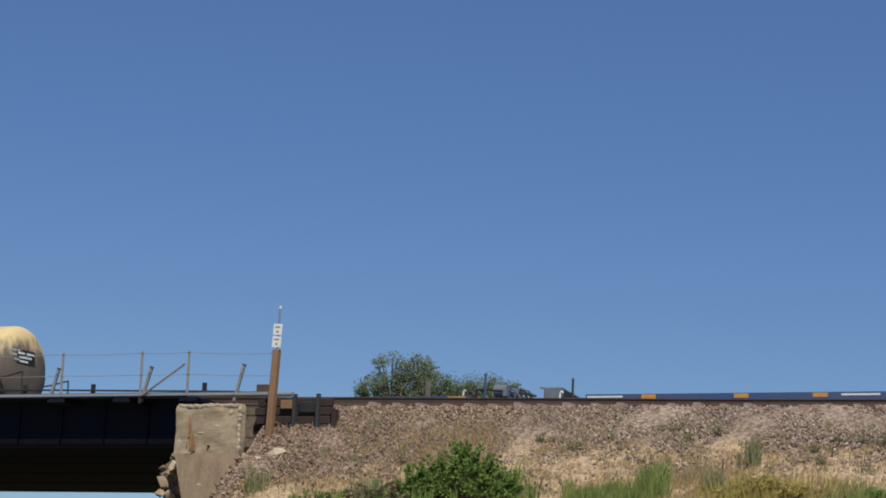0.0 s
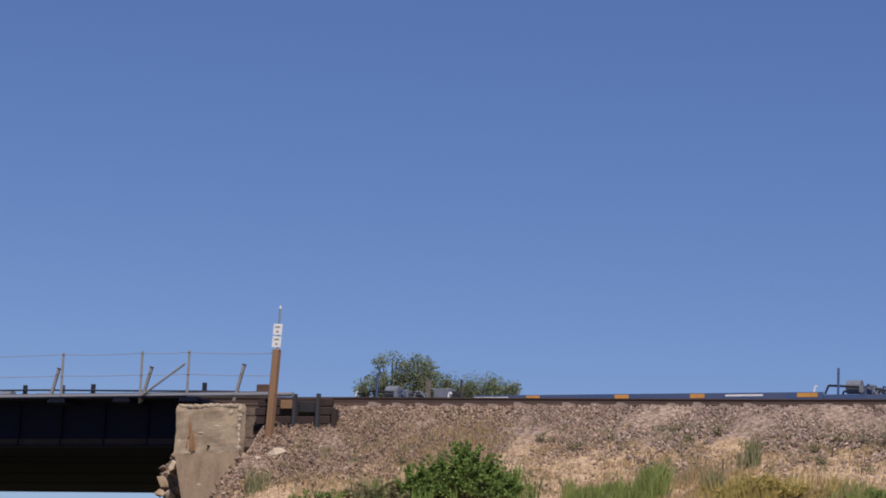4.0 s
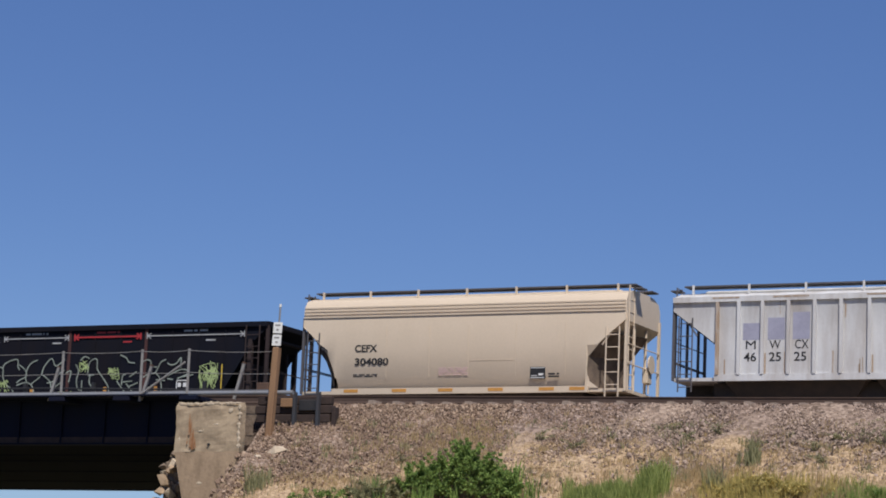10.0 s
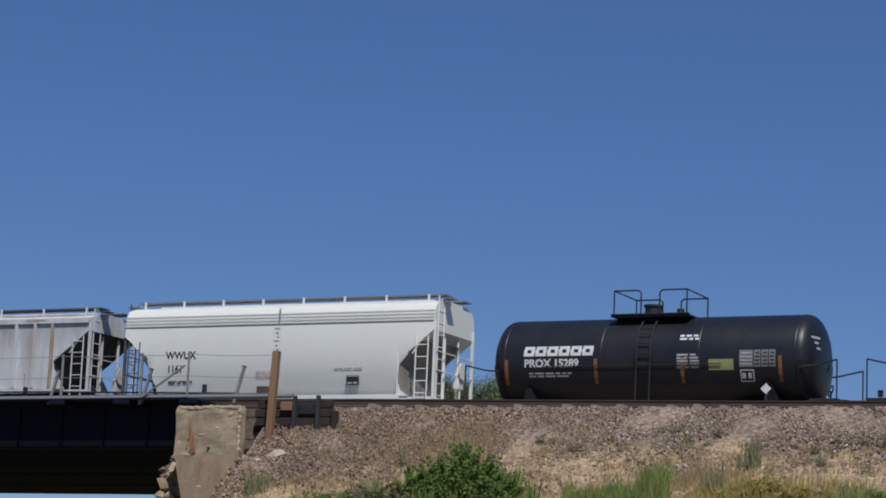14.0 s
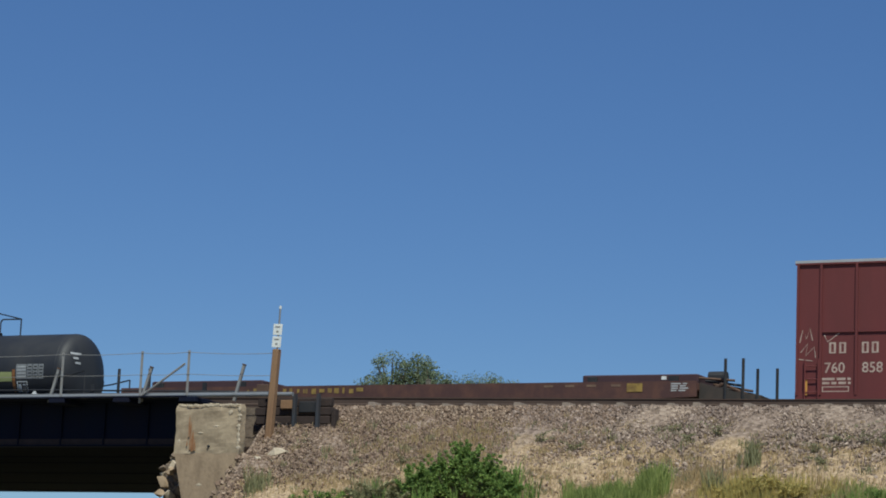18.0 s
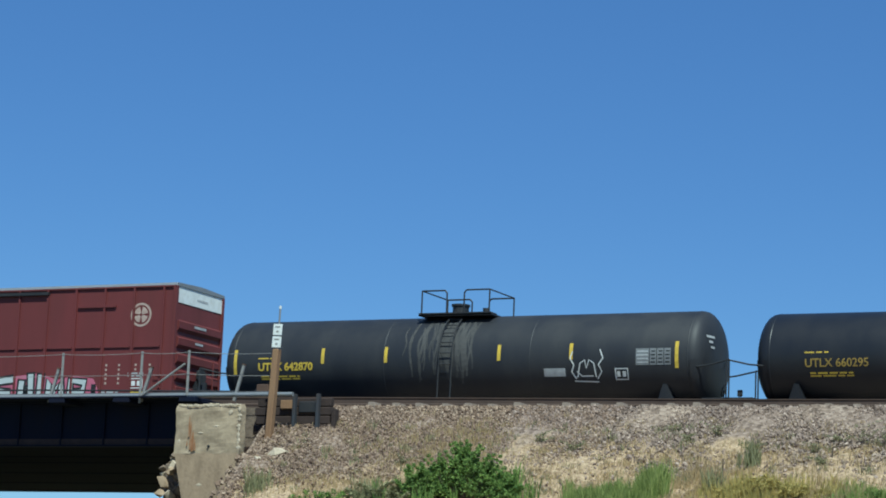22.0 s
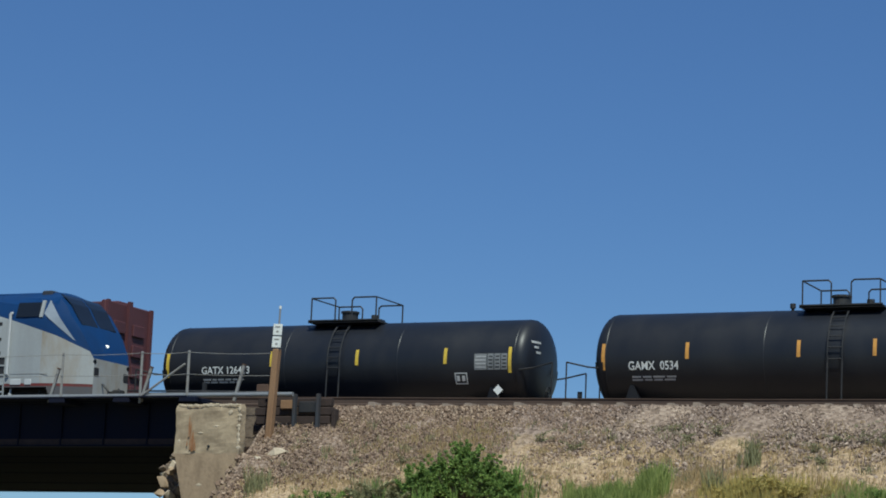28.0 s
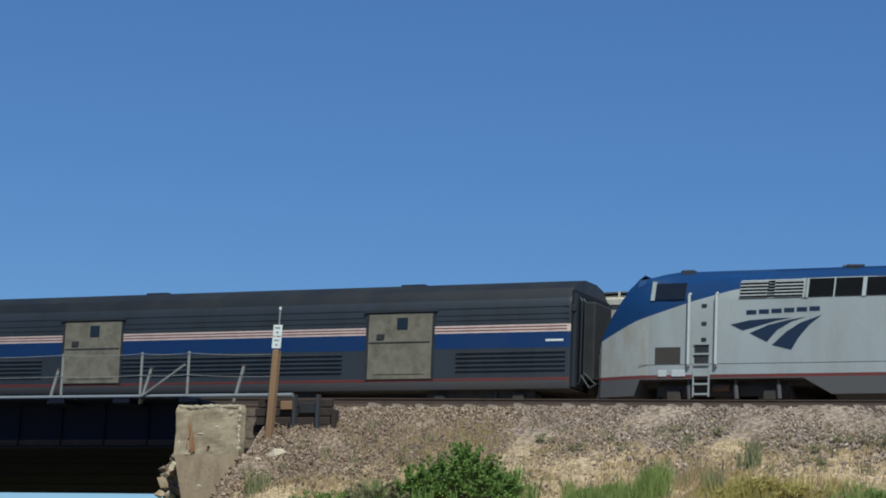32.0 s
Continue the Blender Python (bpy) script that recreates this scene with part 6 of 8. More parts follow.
def wrap_bundle(name, x0, x1, z0, z1, car_x, prints, seed, folds=True):
    """A lumber bundle in crumpled white wrap, a thing of its own riding on the car. Returns it."""
    b = thing(name, pose(car_x, Y_FREIGHT, RAIL_Z), "white plastic-wrapped lumber bundle with blue print", "lumber bundle", "lumber bundles")
    MOVING.append((b, car_x, "freight"))
    r = random.Random(seed)
    nx, nz = max(8, int((x1 - x0) / 0.055)), max(6, int((z1 - z0) / 0.055))

    def face(x, z):
        """Depth of the crumpled front: it hangs out towards its lower edge, with sharp thin creases and a tuck below."""
        lean = 0.2 * (z1 - z) / max(0.7, z1 - z0)
        q = noise.noise(Vector((x * 0.8 + seed, z * 1.1, seed * 0.7))) * 0.012
        for k, (u, v, a) in enumerate(((1.0, 0.8, 0.038), (0.7, -1.9, 0.034), (2.6, 2.1, 0.018))):
            c = noise.noise(Vector((x * u + z * v, z * 0.6 * u - x * 0.35, seed * 1.7 + k * 9)))
            q += a * max(0.0, 1 - abs(c) * 22)
        low = max(0.0, 1 - (z - z0) / (0.13 if z1 - z0 < 1 else 0.18))
        q += (0.05 if z1 - z0 < 1 else 0.08) * low * low * (0.3 + abs(math.sin(x * 2.4 + seed)))
        return -1.34 - lean + q

    s = Shape()
    s.loft([[(x0 + (x1 - x0) * i / nx, face(x0 + (x1 - x0) * i / nx, z0 + (z1 - z0) * j / nz), z0 + (z1 - z0) * j / nz) for i in range(nx + 1)] for j in range(nz + 1)], closed=False, caps=False)
    s.box(x0, x1, -1.24, -0.2, z0 + 0.005, z1 - 0.005)
    smooth(part("wrap", s, WRAP, b), 70)
    over = lambda pts: [(x, face(x, z) - 0.03, z) for x, z in pts]
    if prints:
        p, x = Shape(), x0 + 0.28 + r.uniform(0, 0.25)
        while x < x1 - 0.62:
            z = z1 - 0.27 + r.uniform(-0.02, 0.02)
            for a0, a1, b0, b1 in ((0.06, 0.66, 0.105, 0.15), (0.06, 0.6, 0.05, 0.08), (0.0, 0.42, -0.01, 0.015), (0.2, 0.6, 0.17, 0.185)):
                p.loft([over([(x + a0 + (a1 - a0) * i / 16 + (b - b0) * 0.35, z + b) for i in range(17)]) for b in (b0, b1)], closed=False, caps=False)
            p.loft([over([(x - 0.2, z + b), (x - 0.14, z + b)]) for b in (0.13, 0.18)], closed=False, caps=False)
            x += 0.98
        part("blue_print", p, WRAPBLUE, b)
    x = x0 + 0.55
    while x < x1 - 0.2:
        part("strap", Shape().path([(x, face(x, z) - 0.012, z) for z in np.linspace(z0, z1, 7)] + [(x, -1.25, z1 + 0.006)], 0.01, 4), SPINEGREY, b)
        x += 1.16
    return b


def centerbeam(off, L):
    car = start_car("centerbeam_flatcar", off, "brown-red centerbeam flatcar loaded with wrapped lumber", "flatcar")
    H = 4.55
    part("deck", Shape().bbox(0, L, -1.4, 1.4, 0.78, 1.02, 0.02), CBEAM, car)
    part("top_chord", Shape().bbox(0.3, L - 0.2, -0.35, 0.35, H - 0.16, H, 0.03), CBEAM, car)
    part("bottom_chord", Shape().box(0.3, L - 0.2, -0.2, 0.2, 1.02, 1.25), CBEAM, car)
    for x0, d in ((0.0, 1), (L, -1)):
        part("bulkhead", Shape().bbox(min(x0, x0 + d * 0.18), max(x0, x0 + d * 0.18), -1.45, 1.45, 0.8, H - 0.12, 0.03), CBEAM, car)
        s = Shape()
        for z in (1.5, 2.2, 2.9, 3.6):
            for y in (-0.95, 0.25):
                s.bbox(x0 - 0.09 if d > 0 else x0, x0 if d > 0 else x0 + 0.09, y, y + 0.7, z - 0.2, z + 0.2, 0.02)
        part("bulkhead_pockets", s, CBEAM, car)
        part("bulkhead_ribs", Shape().box(x0 - 0.1 if d > 0 else x0, x0 if d > 0 else x0 + 0.1, -1.42, -1.28, 0.8, H - 0.1).box(x0 - 0.1 if d > 0 else x0, x0 if d > 0 else x0 + 0.1, 1.28, 1.42, 0.8, H - 0.1).box(x0 - 0.1 if d > 0 else x0, x0 if d > 0 else x0 + 0.1, -0.1, 0.1, 0.8, H), CBEAM, car)
        ladder(car, x0 - d * 0.04, -1.5, 0.6, 2.0, 0.36, CBEAM)
        if d < 0:
            part("bulkhead_gusset", Shape().prism_xz([(x0 + d * 0.18, H - 0.15), (x0 + d * 1.1, H - 0.15), (x0 + d * 0.18, H - 1.3)], -0.3, 0.3), CBEAM, car)
        part("reflector", Shape().box(x0 + d * 0.08 - 0.05, x0 + d * 0.08 + 0.05, -1.462, -1.45, 1.3, 1.75), YELLOW, car)
    n = 17
    for i in range(n):
        x = 1.7 + (L - 3.0) * i / (n - 1)
        part("stake", Shape().box(x - 0.07, x + 0.07, -0.16, 0.16, 1.2, H - 0.15), CBEAM, car)
        part("wood_blocking", Shape().box(x - 0.08, x + 0.06, -0.42, -0.165, 2.9, 3.72 + 0.1 * math.sin(i * 2.1)), LUMBER, car)
    for i in range(2, n, 2):
        x = 1.7 + (L - 3.0) * i / (n - 1)
        d = -1 if i < n / 2 else 1
        part("diagonal", Shape().tube((x, -0.05, H - 0.2), (x + d * 1.1, -0.05, 2.6), 0.075, 6), CBEAM, car)
        part("gusset", Shape().prism_xz([(x - 0.3, H - 0.18), (x + 0.3, H - 0.18), (x + 0.12, H - 0.6), (x - 0.12, H - 0.6)], -0.17, 0.17), CBEAM, car)
    running_gear(car, (2.4, L - 2.4), (0, L))
    part("lumber_strip", Shape().box(3.5, L - 0.6, -1.4, -0.25, 3.01, 3.08), LUMBER, car, "pale bare lumber edge on top of the load")
    # two tiers of bundles, a third short stack by the left bulkhead
    k = 0
    for x0, x1 in ((0.2, 2.57), (2.62, 7.37), (7.43, 12.17), (12.23, 16.97), (17.03, L - 0.22)):
        wrap_bundle("lumber_bundle", x0, x1, 1.03, 1.72, off, True, 3 + k)
        wrap_bundle("lumber_bundle", x0, x1, 1.73, 3.0 if x0 > 1 else 2.45, off, True, 13 + k)
        k += 1
    wrap_bundle("lumber_bundle", 0.22, 2.57, 2.46, 3.62, off, True, 31)
    part("lumber_strip", Shape().box(0.6, 2.7, -1.4, -0.3, 3.625, 3.7), LUMBER, car)
    s = Shape()
    s.loft([[(x, y + 0.05 * math.sin(x * 9), z + 0.03 * math.sin(y * 8 + x * 5)) for y in (-1.4, -1.1, -0.8, -0.5, -0.3)] for x, z in ((0.6, 3.76), (1.6, 3.78), (2.6, 3.74), (2.95, 3.66), (3.2, 3.5), (3.4, 3.25), (3.55, 3.08))], closed=False, caps=False)
    s.prism_xz([(2.58, 3.02), (3.52, 3.02), (3.4, 3.26), (3.18, 3.52), (2.93, 3.68), (2.58, 3.74)], -1.45, -1.38)
    part("loose_wrap", s, WRAP, car, "loose white wrap draped over the stack", soft=True)
    return car


# ---------------- the freight train, in order ----------------
oldtank = tank_car(-60.65, 11.7, TANKGREY, "brown-grey tank car with tan spills over its top", R=1.5, zc=2.3, bands=None)
head = lambda y, z, out: (11.7 - 0.52 * (1 - math.sqrt(max(0.0, 1 - min(1.0, math.hypot(y, z - 2.3) / 1.5) ** 2.94))) + out, y, z)
part("label_plate", Shape().loft([[head(-0.72 + 1.05 * i / 5, z, 0.012) for i in range(6)] for z in (2.44, 2.6, 2.76, 2.92)], closed=False, caps=False), BLACKMARK, oldtank, "black label plate")
for y0, y1, z in ((-0.66, -0.3, 2.8), (-0.2, 0.25, 2.8), (-0.6, 0.1, 2.66), (-0.58, -0.1, 2.52)):
    part("label_line", Shape().loft([[head(y0 + (y1 - y0) * i / 3, q, 0.022) for i in range(4)] for q in (z - 0.035, z + 0.035)], closed=False, caps=False), WHITE, oldtank)
marks_block(oldtank, 9.9, 2.55, 0, WHITE, 1, 0.7, 0.07, "small white stencil", (1.5, 2.3))
stops = [-45.3, -29.95, -15.2, -0.4, 14.6, 30.05]
for i in range(5):
    spine_unit(stops[i], stops[i + 1] - stops[i], i == 0, i == 4)
open_hopper(32.93, 14.9)

tanhop = covered_hopper(49.12, 11.05, TAN, "tan covered hopper car with dark roof walk", 1.2, 4.25, walkway_m=WALK_AND_SHADE, knee=3.25, run=1.25, end_m=TAN_SHADED_END)
letters("car_mark", "CEFX", 0.22, 1.9, 2.42, tanhop, BLACKMARK, fit=0.8, bold=0.009)
letters("car_number", "304080", 0.22, 1.9, 2.0, tanhop, BLACKMARK, -1.474, fit=1.2, bold=0.009)
marks_block(tanhop, 1.85, 1.68, -1.431, BLACKMARK, 2, 0.85, 0.03, "small black weight stencils")
marks_block(tanhop, 4.85, 1.85, -1.446, PALERED, 5, 1.0, 0.03, "pale red caution stencil")
marks_block(tanhop, 8.55, 1.62, -1.427, BLACKMARK, 2, 0.35, 0.05, "small black stencils")
part("service_decal", Shape().box(7.95, 8.45, -1.447, -1.4, 1.5, 1.86), BLACKMARK, tanhop, "black service decal")
part("decal_boxes", Shape().box(7.97, 8.43, -1.452, -1.447, 1.82, 1.84).box(7.97, 8.43, -1.452, -1.447, 1.52, 1.54).box(8.0, 8.17, -1.452, -1.447, 1.58, 1.6).box(8.23, 8.39, -1.452, -1.447, 1.6, 1.66), WHITE, tanhop)
for x in (1.6, 3.3, 4.9, 6.6, 8.3, 9.3):
    part("reflector", Shape().box(x, x + 0.5, -1.548, -1.54, 1.12, 1.22), ORANGE, tanhop)
for x in (3.0, 4.5, 5.85, 7.45, 9.1):
    part("panel_seam", Shape().prism_yz([(-1.43, 1.6), (-1.506, 2.5), (-1.493, 3.2), (-1.44, 3.2), (-1.4, 1.6)], x - 0.008, x + 0.008), TAN, tanhop)
part("repair_seam", Shape().box(5.9, 7.4, -1.472, -1.44, 2.08, 2.095), TAN, tanhop)

greyhop = covered_hopper(61.69, 16.6, GREYHOP, "long chalky grey ribbed covered hopper with rust streaks", 1.48, 4.12, ribs=18, walkway_m=WALK_AND_SHADE, knee=3.45, run=1.42, round_side=False, rust=True,
                         rib_x=[1.4, 2.06, 2.79, 3.58, 4.37, 5.16, 6.0, 6.87, 7.8, 8.68, 9.58, 10.46, 11.28, 12.06, 12.89, 13.7, 14.46, 15.16])
for i, (a, b) in enumerate((("M", "46"), ("W", "25"), ("CX", "25"))):
    letters("car_mark", a, 0.27, 2.24 + i * 0.76, 2.28, greyhop, BLACKMARK, -1.482, fit=0.34 if i < 2 else 0.42, bold=0)
    letters("car_number", b, 0.27, 2.22 + i * 0.76, 1.92, greyhop, BLACKMARK, -1.482, fit=0.38, bold=0.004)
    part("faded_panel", Shape().box(2.18 + i * 0.76, 2.7 + i * 0.76, -1.484, -1.478, 2.55, 3.05 + 0.15 * i), mat("faded_violet_patch", (0.33, 0.33, 0.42), 0.8, scale=3), greyhop)
white_box(greyhop, 11.2, 1.8, 0.5, 0.34, -1.482)
part("rust_mark", Shape().box(6.83, 6.93, -1.57, -1.48, 1.55, 1.9).box(9.53, 9.64, -1.57, -1.48, 1.5, 1.9).box(12.0, 12.1, -1.57, -1.48, 1.5, 1.85), RUST_RIB, greyhop)

whitehop = covered_hopper(79.73, 11.4, WHITEHOP, "clean white covered hopper car with grey roof walk", 1.12, 4.22, walkway_m=GALV, knee=3.2, run=1.25, end_m=WHITE_SHADED_END)
letters("car_mark", "WWUX", 0.24, 1.65, 2.42, whitehop, BLACKMARK, fit=1.15, bold=0.008)
letters("car_number", "1161", 0.24, 1.7, 1.98, whitehop, BLACKMARK, -1.474, fit=0.55, bold=0.008)
marks_block(whitehop, 1.75, 1.66, -1.43, BLACKMARK, 2, 0.9, 0.03, "small black weight stencils")
marks_block(whitehop, 5.05, 1.95, -1.455, PALERED, 5, 0.9, 0.03, "pale red caution stencil")
marks_block(whitehop, 7.9, 2.0, -1.46, OFFWHITE, 2, 1.0, 0.03, "grey stencil lines")
part("service_decal", Shape().box(8.35, 8.8, -1.443, -1.4, 1.5, 1.8), BLACKMARK, whitehop, "black service decal")
part("decal_boxes", Shape().box(8.39, 8.55, -1.448, -1.443, 1.54, 1.57).box(8.6, 8.76, -1.448, -1.443, 1.54, 1.57).box(8.37, 8.78, -1.448, -1.443, 1.76, 1.78), WHITE, whitehop)

prox1 = tank_car(93.23, 9.95, TANKBLACK, "short black tank car with white lettering blocks", platform=5.0, bands=DULLORANGE, lead=0.3, tail=0.15, bars=(0.35, 3.3, 6.07, 9.1), bar_z=(-0.75, 0.0, 0.0))
br = (1.38, 2.2)
s = Shape()
for i in range(6):
    x = 0.93 + i * 0.385
    patch(s, x, x + 0.34, 2.3, 2.395, 0, 0.008, br)
    patch(s, x + 0.03, x + 0.36, 2.505, 2.6, 0, 0.008, br)
    patch(s, x, x + 0.11, 2.395, 2.505, 0, 0.008, br)
    patch(s, x + 0.25, x + 0.36, 2.395, 2.505, 0, 0.008, br)
tagged(part("owner_name_blocks", s, WHITE, prox1, "white owner name blocks"), kind="stuff")
letters("car_number", "PROX 15289", 0.24, 0.95, 1.97, prox1, WHITE, fit=1.8, barrel=br, bold=0.011)
marks_block(prox1, 1.1, 1.75, 0, OFFWHITE, 2, 1.4, 0.05, "faded weight stencils", br)
tank_panels(prox1, 9.75, br, 7.85)
marks_block(prox1, 5.95, 2.83, 0, WHITE, 2, 0.6, 0.06, "small white stencil lines", br)
marks_block(prox1, 5.9, 2.24, 0, OFFWHITE, 5, 0.7, 0.055, "grey stencil lines", br)
part("grab_line", Shape().path([(1.6, -1.4, 1.98), (7.3, -1.4, 1.98)], 0.014), BLACKSTEEL, prox1)

prox2 = tank_car(105.91, 9.8, TANKDUST, "short dusty black tank car with white logo", R=1.36, zc=2.12, platform=5.45, bands=DULLORANGE, lead=0.25, tail=0.35, bars=(0.3, 3.1, 5.55, 7.95), bar_z=(-0.75, 0.0, 0.0))
br = (1.36, 2.12)
s = Shape()
for i, (dx, z, h) in enumerate(((0, 2.45, 0.3), (0.12, 2.6, 0.26), (0.25, 2.6, 0.26), (0.37, 2.45, 0.3), (0.05, 2.36, 0.12), (0.28, 2.36, 0.12))):
    patch(s, 1.15 + dx, 1.25 + dx, z, z + h, 0, 0.006, br)
part("owner_logo", s, WHITE, prox2, "plain white owner logo")
s = Shape()
for i in range(6):
    x = 1.72 + i * 0.2
    patch(s, x, x + 0.165, 2.36, 2.425, 0, 0.006, br)
    patch(s, x + 0.02, x + 0.185, 2.455, 2.52, 0, 0.006, br)
    patch(s, x, x + 0.07, 2.425, 2.455, 0, 0.006, br)
tagged(part("owner_name_blocks", s, WHITE, prox2), kind="stuff")
letters("car_number", "PROX 10597", 0.23, 1.1, 1.95, prox2, WHITE, fit=1.5, barrel=br, bold=0.011)
marks_block(prox2, 1.1, 1.76, 0, OFFWHITE, 2, 1.5, 0.05, "faded weight stencils", br)
marks_block(prox2, 3.4, 2.75, 0, OFFWHITE, 4, 0.6, 0.04, "faded stencil lines", br)
tank_panels(prox2, 9.8, br, 8.05)
part("valve_gear", Shape().tube((9.2, -1.15, 1.15), (9.75, -1.15, 1.15), 0.17, 12), TANKDUST, prox2)

flat_car(118.31, 20.1)
boxcar(141.45, 18.45)

utlx1 = tank_car(161.92, 16.4, TANKDUST, "long dusty black tank car with spill marks and yellow lettering", R=1.47, zc=2.24, platform=8.05, spill=True, lead=0.3, bars=(0.35, 3.55, 5.8, 9.7, 12.1, 15.5))
br = (1.47, 2.24)
letters("car_number", "UTLX 642870", 0.25, 1.2, 1.93, utlx1, YELLOW, fit=2.0, barrel=br, bold=0.012)
marks_block(utlx1, 1.2, 2.3, 0, YELLOW, 1, 0.8, 0.04, "small yellow stencils", br)
marks_block(utlx1, 1.3, 1.72, 0, YELLOW, 2, 1.4, 0.045, "small yellow stencils", br)
tank_panels(utlx1, 15.7, br, 14.2, green=False, diamond=False)
part("white_plate", patch(Shape(), 11.2, 11.9, 1.62, 1.86, 0, 0.006, br), OFFWHITE, utlx1, "faded white plate")
strokes("graffiti", [[(12.15, 2.35), (12.08, 2.15), (12.2, 1.95), (12.12, 1.75), (12.25, 1.55)], [(12.3, 1.6), (12.4, 2.0), (12.55, 2.1), (12.6, 1.85), (12.7, 2.1), (12.85, 2.0), (12.9, 1.6)], [(12.95, 1.55), (13.1, 1.75), (13.0, 1.95), (13.15, 2.15), (13.05, 2.4)], [(12.2, 1.48), (12.95, 1.45)], [(12.3, 1.75), (12.45, 1.62), (12.8, 1.62)]], 0.035, utlx1, WHITE, label="white graffiti tag", barrel=br)
part("head_decal", Shape().box(16.3, 16.32, -0.6, -0.3, 2.5, 2.7), WHITE, utlx1)

utlx2 = tank_car(179.98, 14.35, TANKBLACK, "long black tank car with yellow lettering", R=1.38, zc=2.18, platform=7.05, bands=None, lead=0.3, tail=0.15, vent=True)
br = (1.38, 2.18)
letters("car_number", "UTLX 660295", 0.25, 1.35, 1.8, utlx2, mat("faded_yellow_marking", (0.33, 0.22, 0.05), 0.7, dirt=(0.12, 0.08, 0.03), amount=0.7, scale=4), fit=1.9, barrel=br, bold=0.005)
marks_block(utlx2, 1.35, 2.2, 0, YELLOW, 1, 0.8, 0.04, "small yellow stencils", br)
marks_block(utlx2, 1.5, 1.6, 0, YELLOW, 2, 1.3, 0.045, "small yellow stencils", br)
tank_panels(utlx2, 14.0, br, 12.4, green=False, diamond=False, box=-1.25)
part("white_plate", patch(Shape(), 9.9, 10.3, 1.66, 1.78, 0, 0.006, br), OFFWHITE, utlx2, "faded white plate")

centerbeam(196.07, 22.05)

gatx = tank_car(220.37, 13.3, TANKBLACK, "black tank car with white lettering and yellow bars", R=1.4, zc=2.18, bands=YELLOW, lead=0.2, bars=(0.3, 4.2, 7.3, 10.4, 12.6))
br = (1.4, 2.18)
letters("car_number", "GATX 126413", 0.24, 1.6, 1.86, gatx, WHITE, fit=1.8, barrel=br, bold=0.004)
marks_block(gatx, 1.65, 1.65, 0, OFFWHITE, 2, 1.5, 0.05, "faded weight stencils", br)
tank_panels(gatx, 13.3, br, 11.4, green=False)

samx = tank_car(235.58, 14.5, TANKBLACK, "long black tank car with orange bars and white lettering", R=1.46, zc=2.2, platform=7.85, bands=ORANGE, tail=0.85, bars=(0.5, 3.17, 6.6, 8.87, 11.8, 14.6), vent=True)
br = (1.46, 2.2)
letters("car_number", "GAMX  0534", 0.26, 1.3, 1.78, samx, WHITE, fit=1.6, barrel=br, bold=0.004)
marks_block(samx, 1.4, 1.55, 0, OFFWHITE, 2, 1.4, 0.05, "faded weight stencils", br)
tank_panels(samx, 14.5, br, 13.6, green=False, box=-0.25)

for o in (252.55, 270.8):
    cream = covered_hopper(o, 17.2, OLDCREAM, "weathered cream ribbed covered hopper car", 1.3, 4.2, ribs=17, walkway_m=WALK_AND_SHADE, walk_up=0.02, knee=3.3, run=1.4, round_side=False)


    letters("car_mark", "AEX", 0.26, 1.62, 2.2, cream, BLACKMARK, -1.482, fit=0.5, bold=0.004)
    letters("car_number", "13", 0.26, 1.66, 1.84, cream, BLACKMARK, -1.482, fit=0.3, bold=0.004)
    part("reflector", Shape().box(1.36, 1.46, -1.572, -1.56, 1.35, 2.1), ORANGE, cream)
    r = random.Random(int(o))
    for i in range(9):
        x = r.uniform(0.3, 16.5)
        part("rust_patch", Shape().box(x, x + r.uniform(0.03, 0.12), -1.488, -1.478, 3.5 - r.uniform(0.0, 0.3), 3.8), RUST_RIB, cream)


r = random.Random(6)
for i in range(26):
    x = r.uniform(1.6, 15.0)
    z = 1.55 if i % 3 else r.uniform(2.6, 3.3)
    part("rust_streak", Shape().box(x, x + r.uniform(0.015, 0.05), -1.486, -1.478, z, z + r.uniform(0.2, 0.7)), RUST_RIB, greyhop)
for i in range(6):
    x = 1.0 + 2.6 * i + r.uniform(-0.6, 0.6)
    part("rust_patch", Shape().box(x, x + r.uniform(0.5, 1.3), -1.566, -1.556, 3.79, 3.84), RUST_RIB, greyhop)


# ---------------- passenger train ----------------
SILVER = mat("silver_locomotive_paint", (0.34, 0.352, 0.36), 0.42, dirt=(0.235, 0.225, 0.205), amount=0.6, scale=0.7, streak=4)
LOCOBLUE = mat("deep_blue_locomotive_paint", (0.006, 0.036, 0.125), 0.45, dirt=(0.008, 0.026, 0.075), amount=0.6, scale=0.6)
LOCORED = mat("red_stripe_paint", (0.145, 0.028, 0.026), 0.6, dirt=(0.08, 0.035, 0.03), amount=0.8, scale=1.5)
LOCONAVY = mat("near_black_blue_marking", (0.01, 0.022, 0.055), 0.5, scale=2)
NOSESILVER = mat("stained_silver_nose_paint", (0.36, 0.36, 0.35), 0.35, dirt=(0.26, 0.19, 0.11), amount=0.75, scale=1.3, streak=2.5)
SKIRT = mat("grey_skirt_paint", (0.085, 0.082, 0.088), 0.7, dirt=(0.1, 0.078, 0.062), amount=0.6, scale=1.2)
DARKROOF = mat("dark_roof_grime", (0.03, 0.035, 0.05), 0.7, dirt=(0.06, 0.055, 0.05), scale=0.8)
VENT = mat("dark_vent_screen", (0.008, 0.008, 0.009), 0.85, dirt=(0.004, 0.004, 0.004), scale=3, spec=0.05)
SCREEN = mat("brown_radiator_screen", (0.05, 0.041, 0.036), 0.8, dirt=(0.03, 0.026, 0.024), scale=3)
LAMPLIT = mat("lit_headlight", (1.0, 0.95, 0.85), 0.3, emit=1.2)
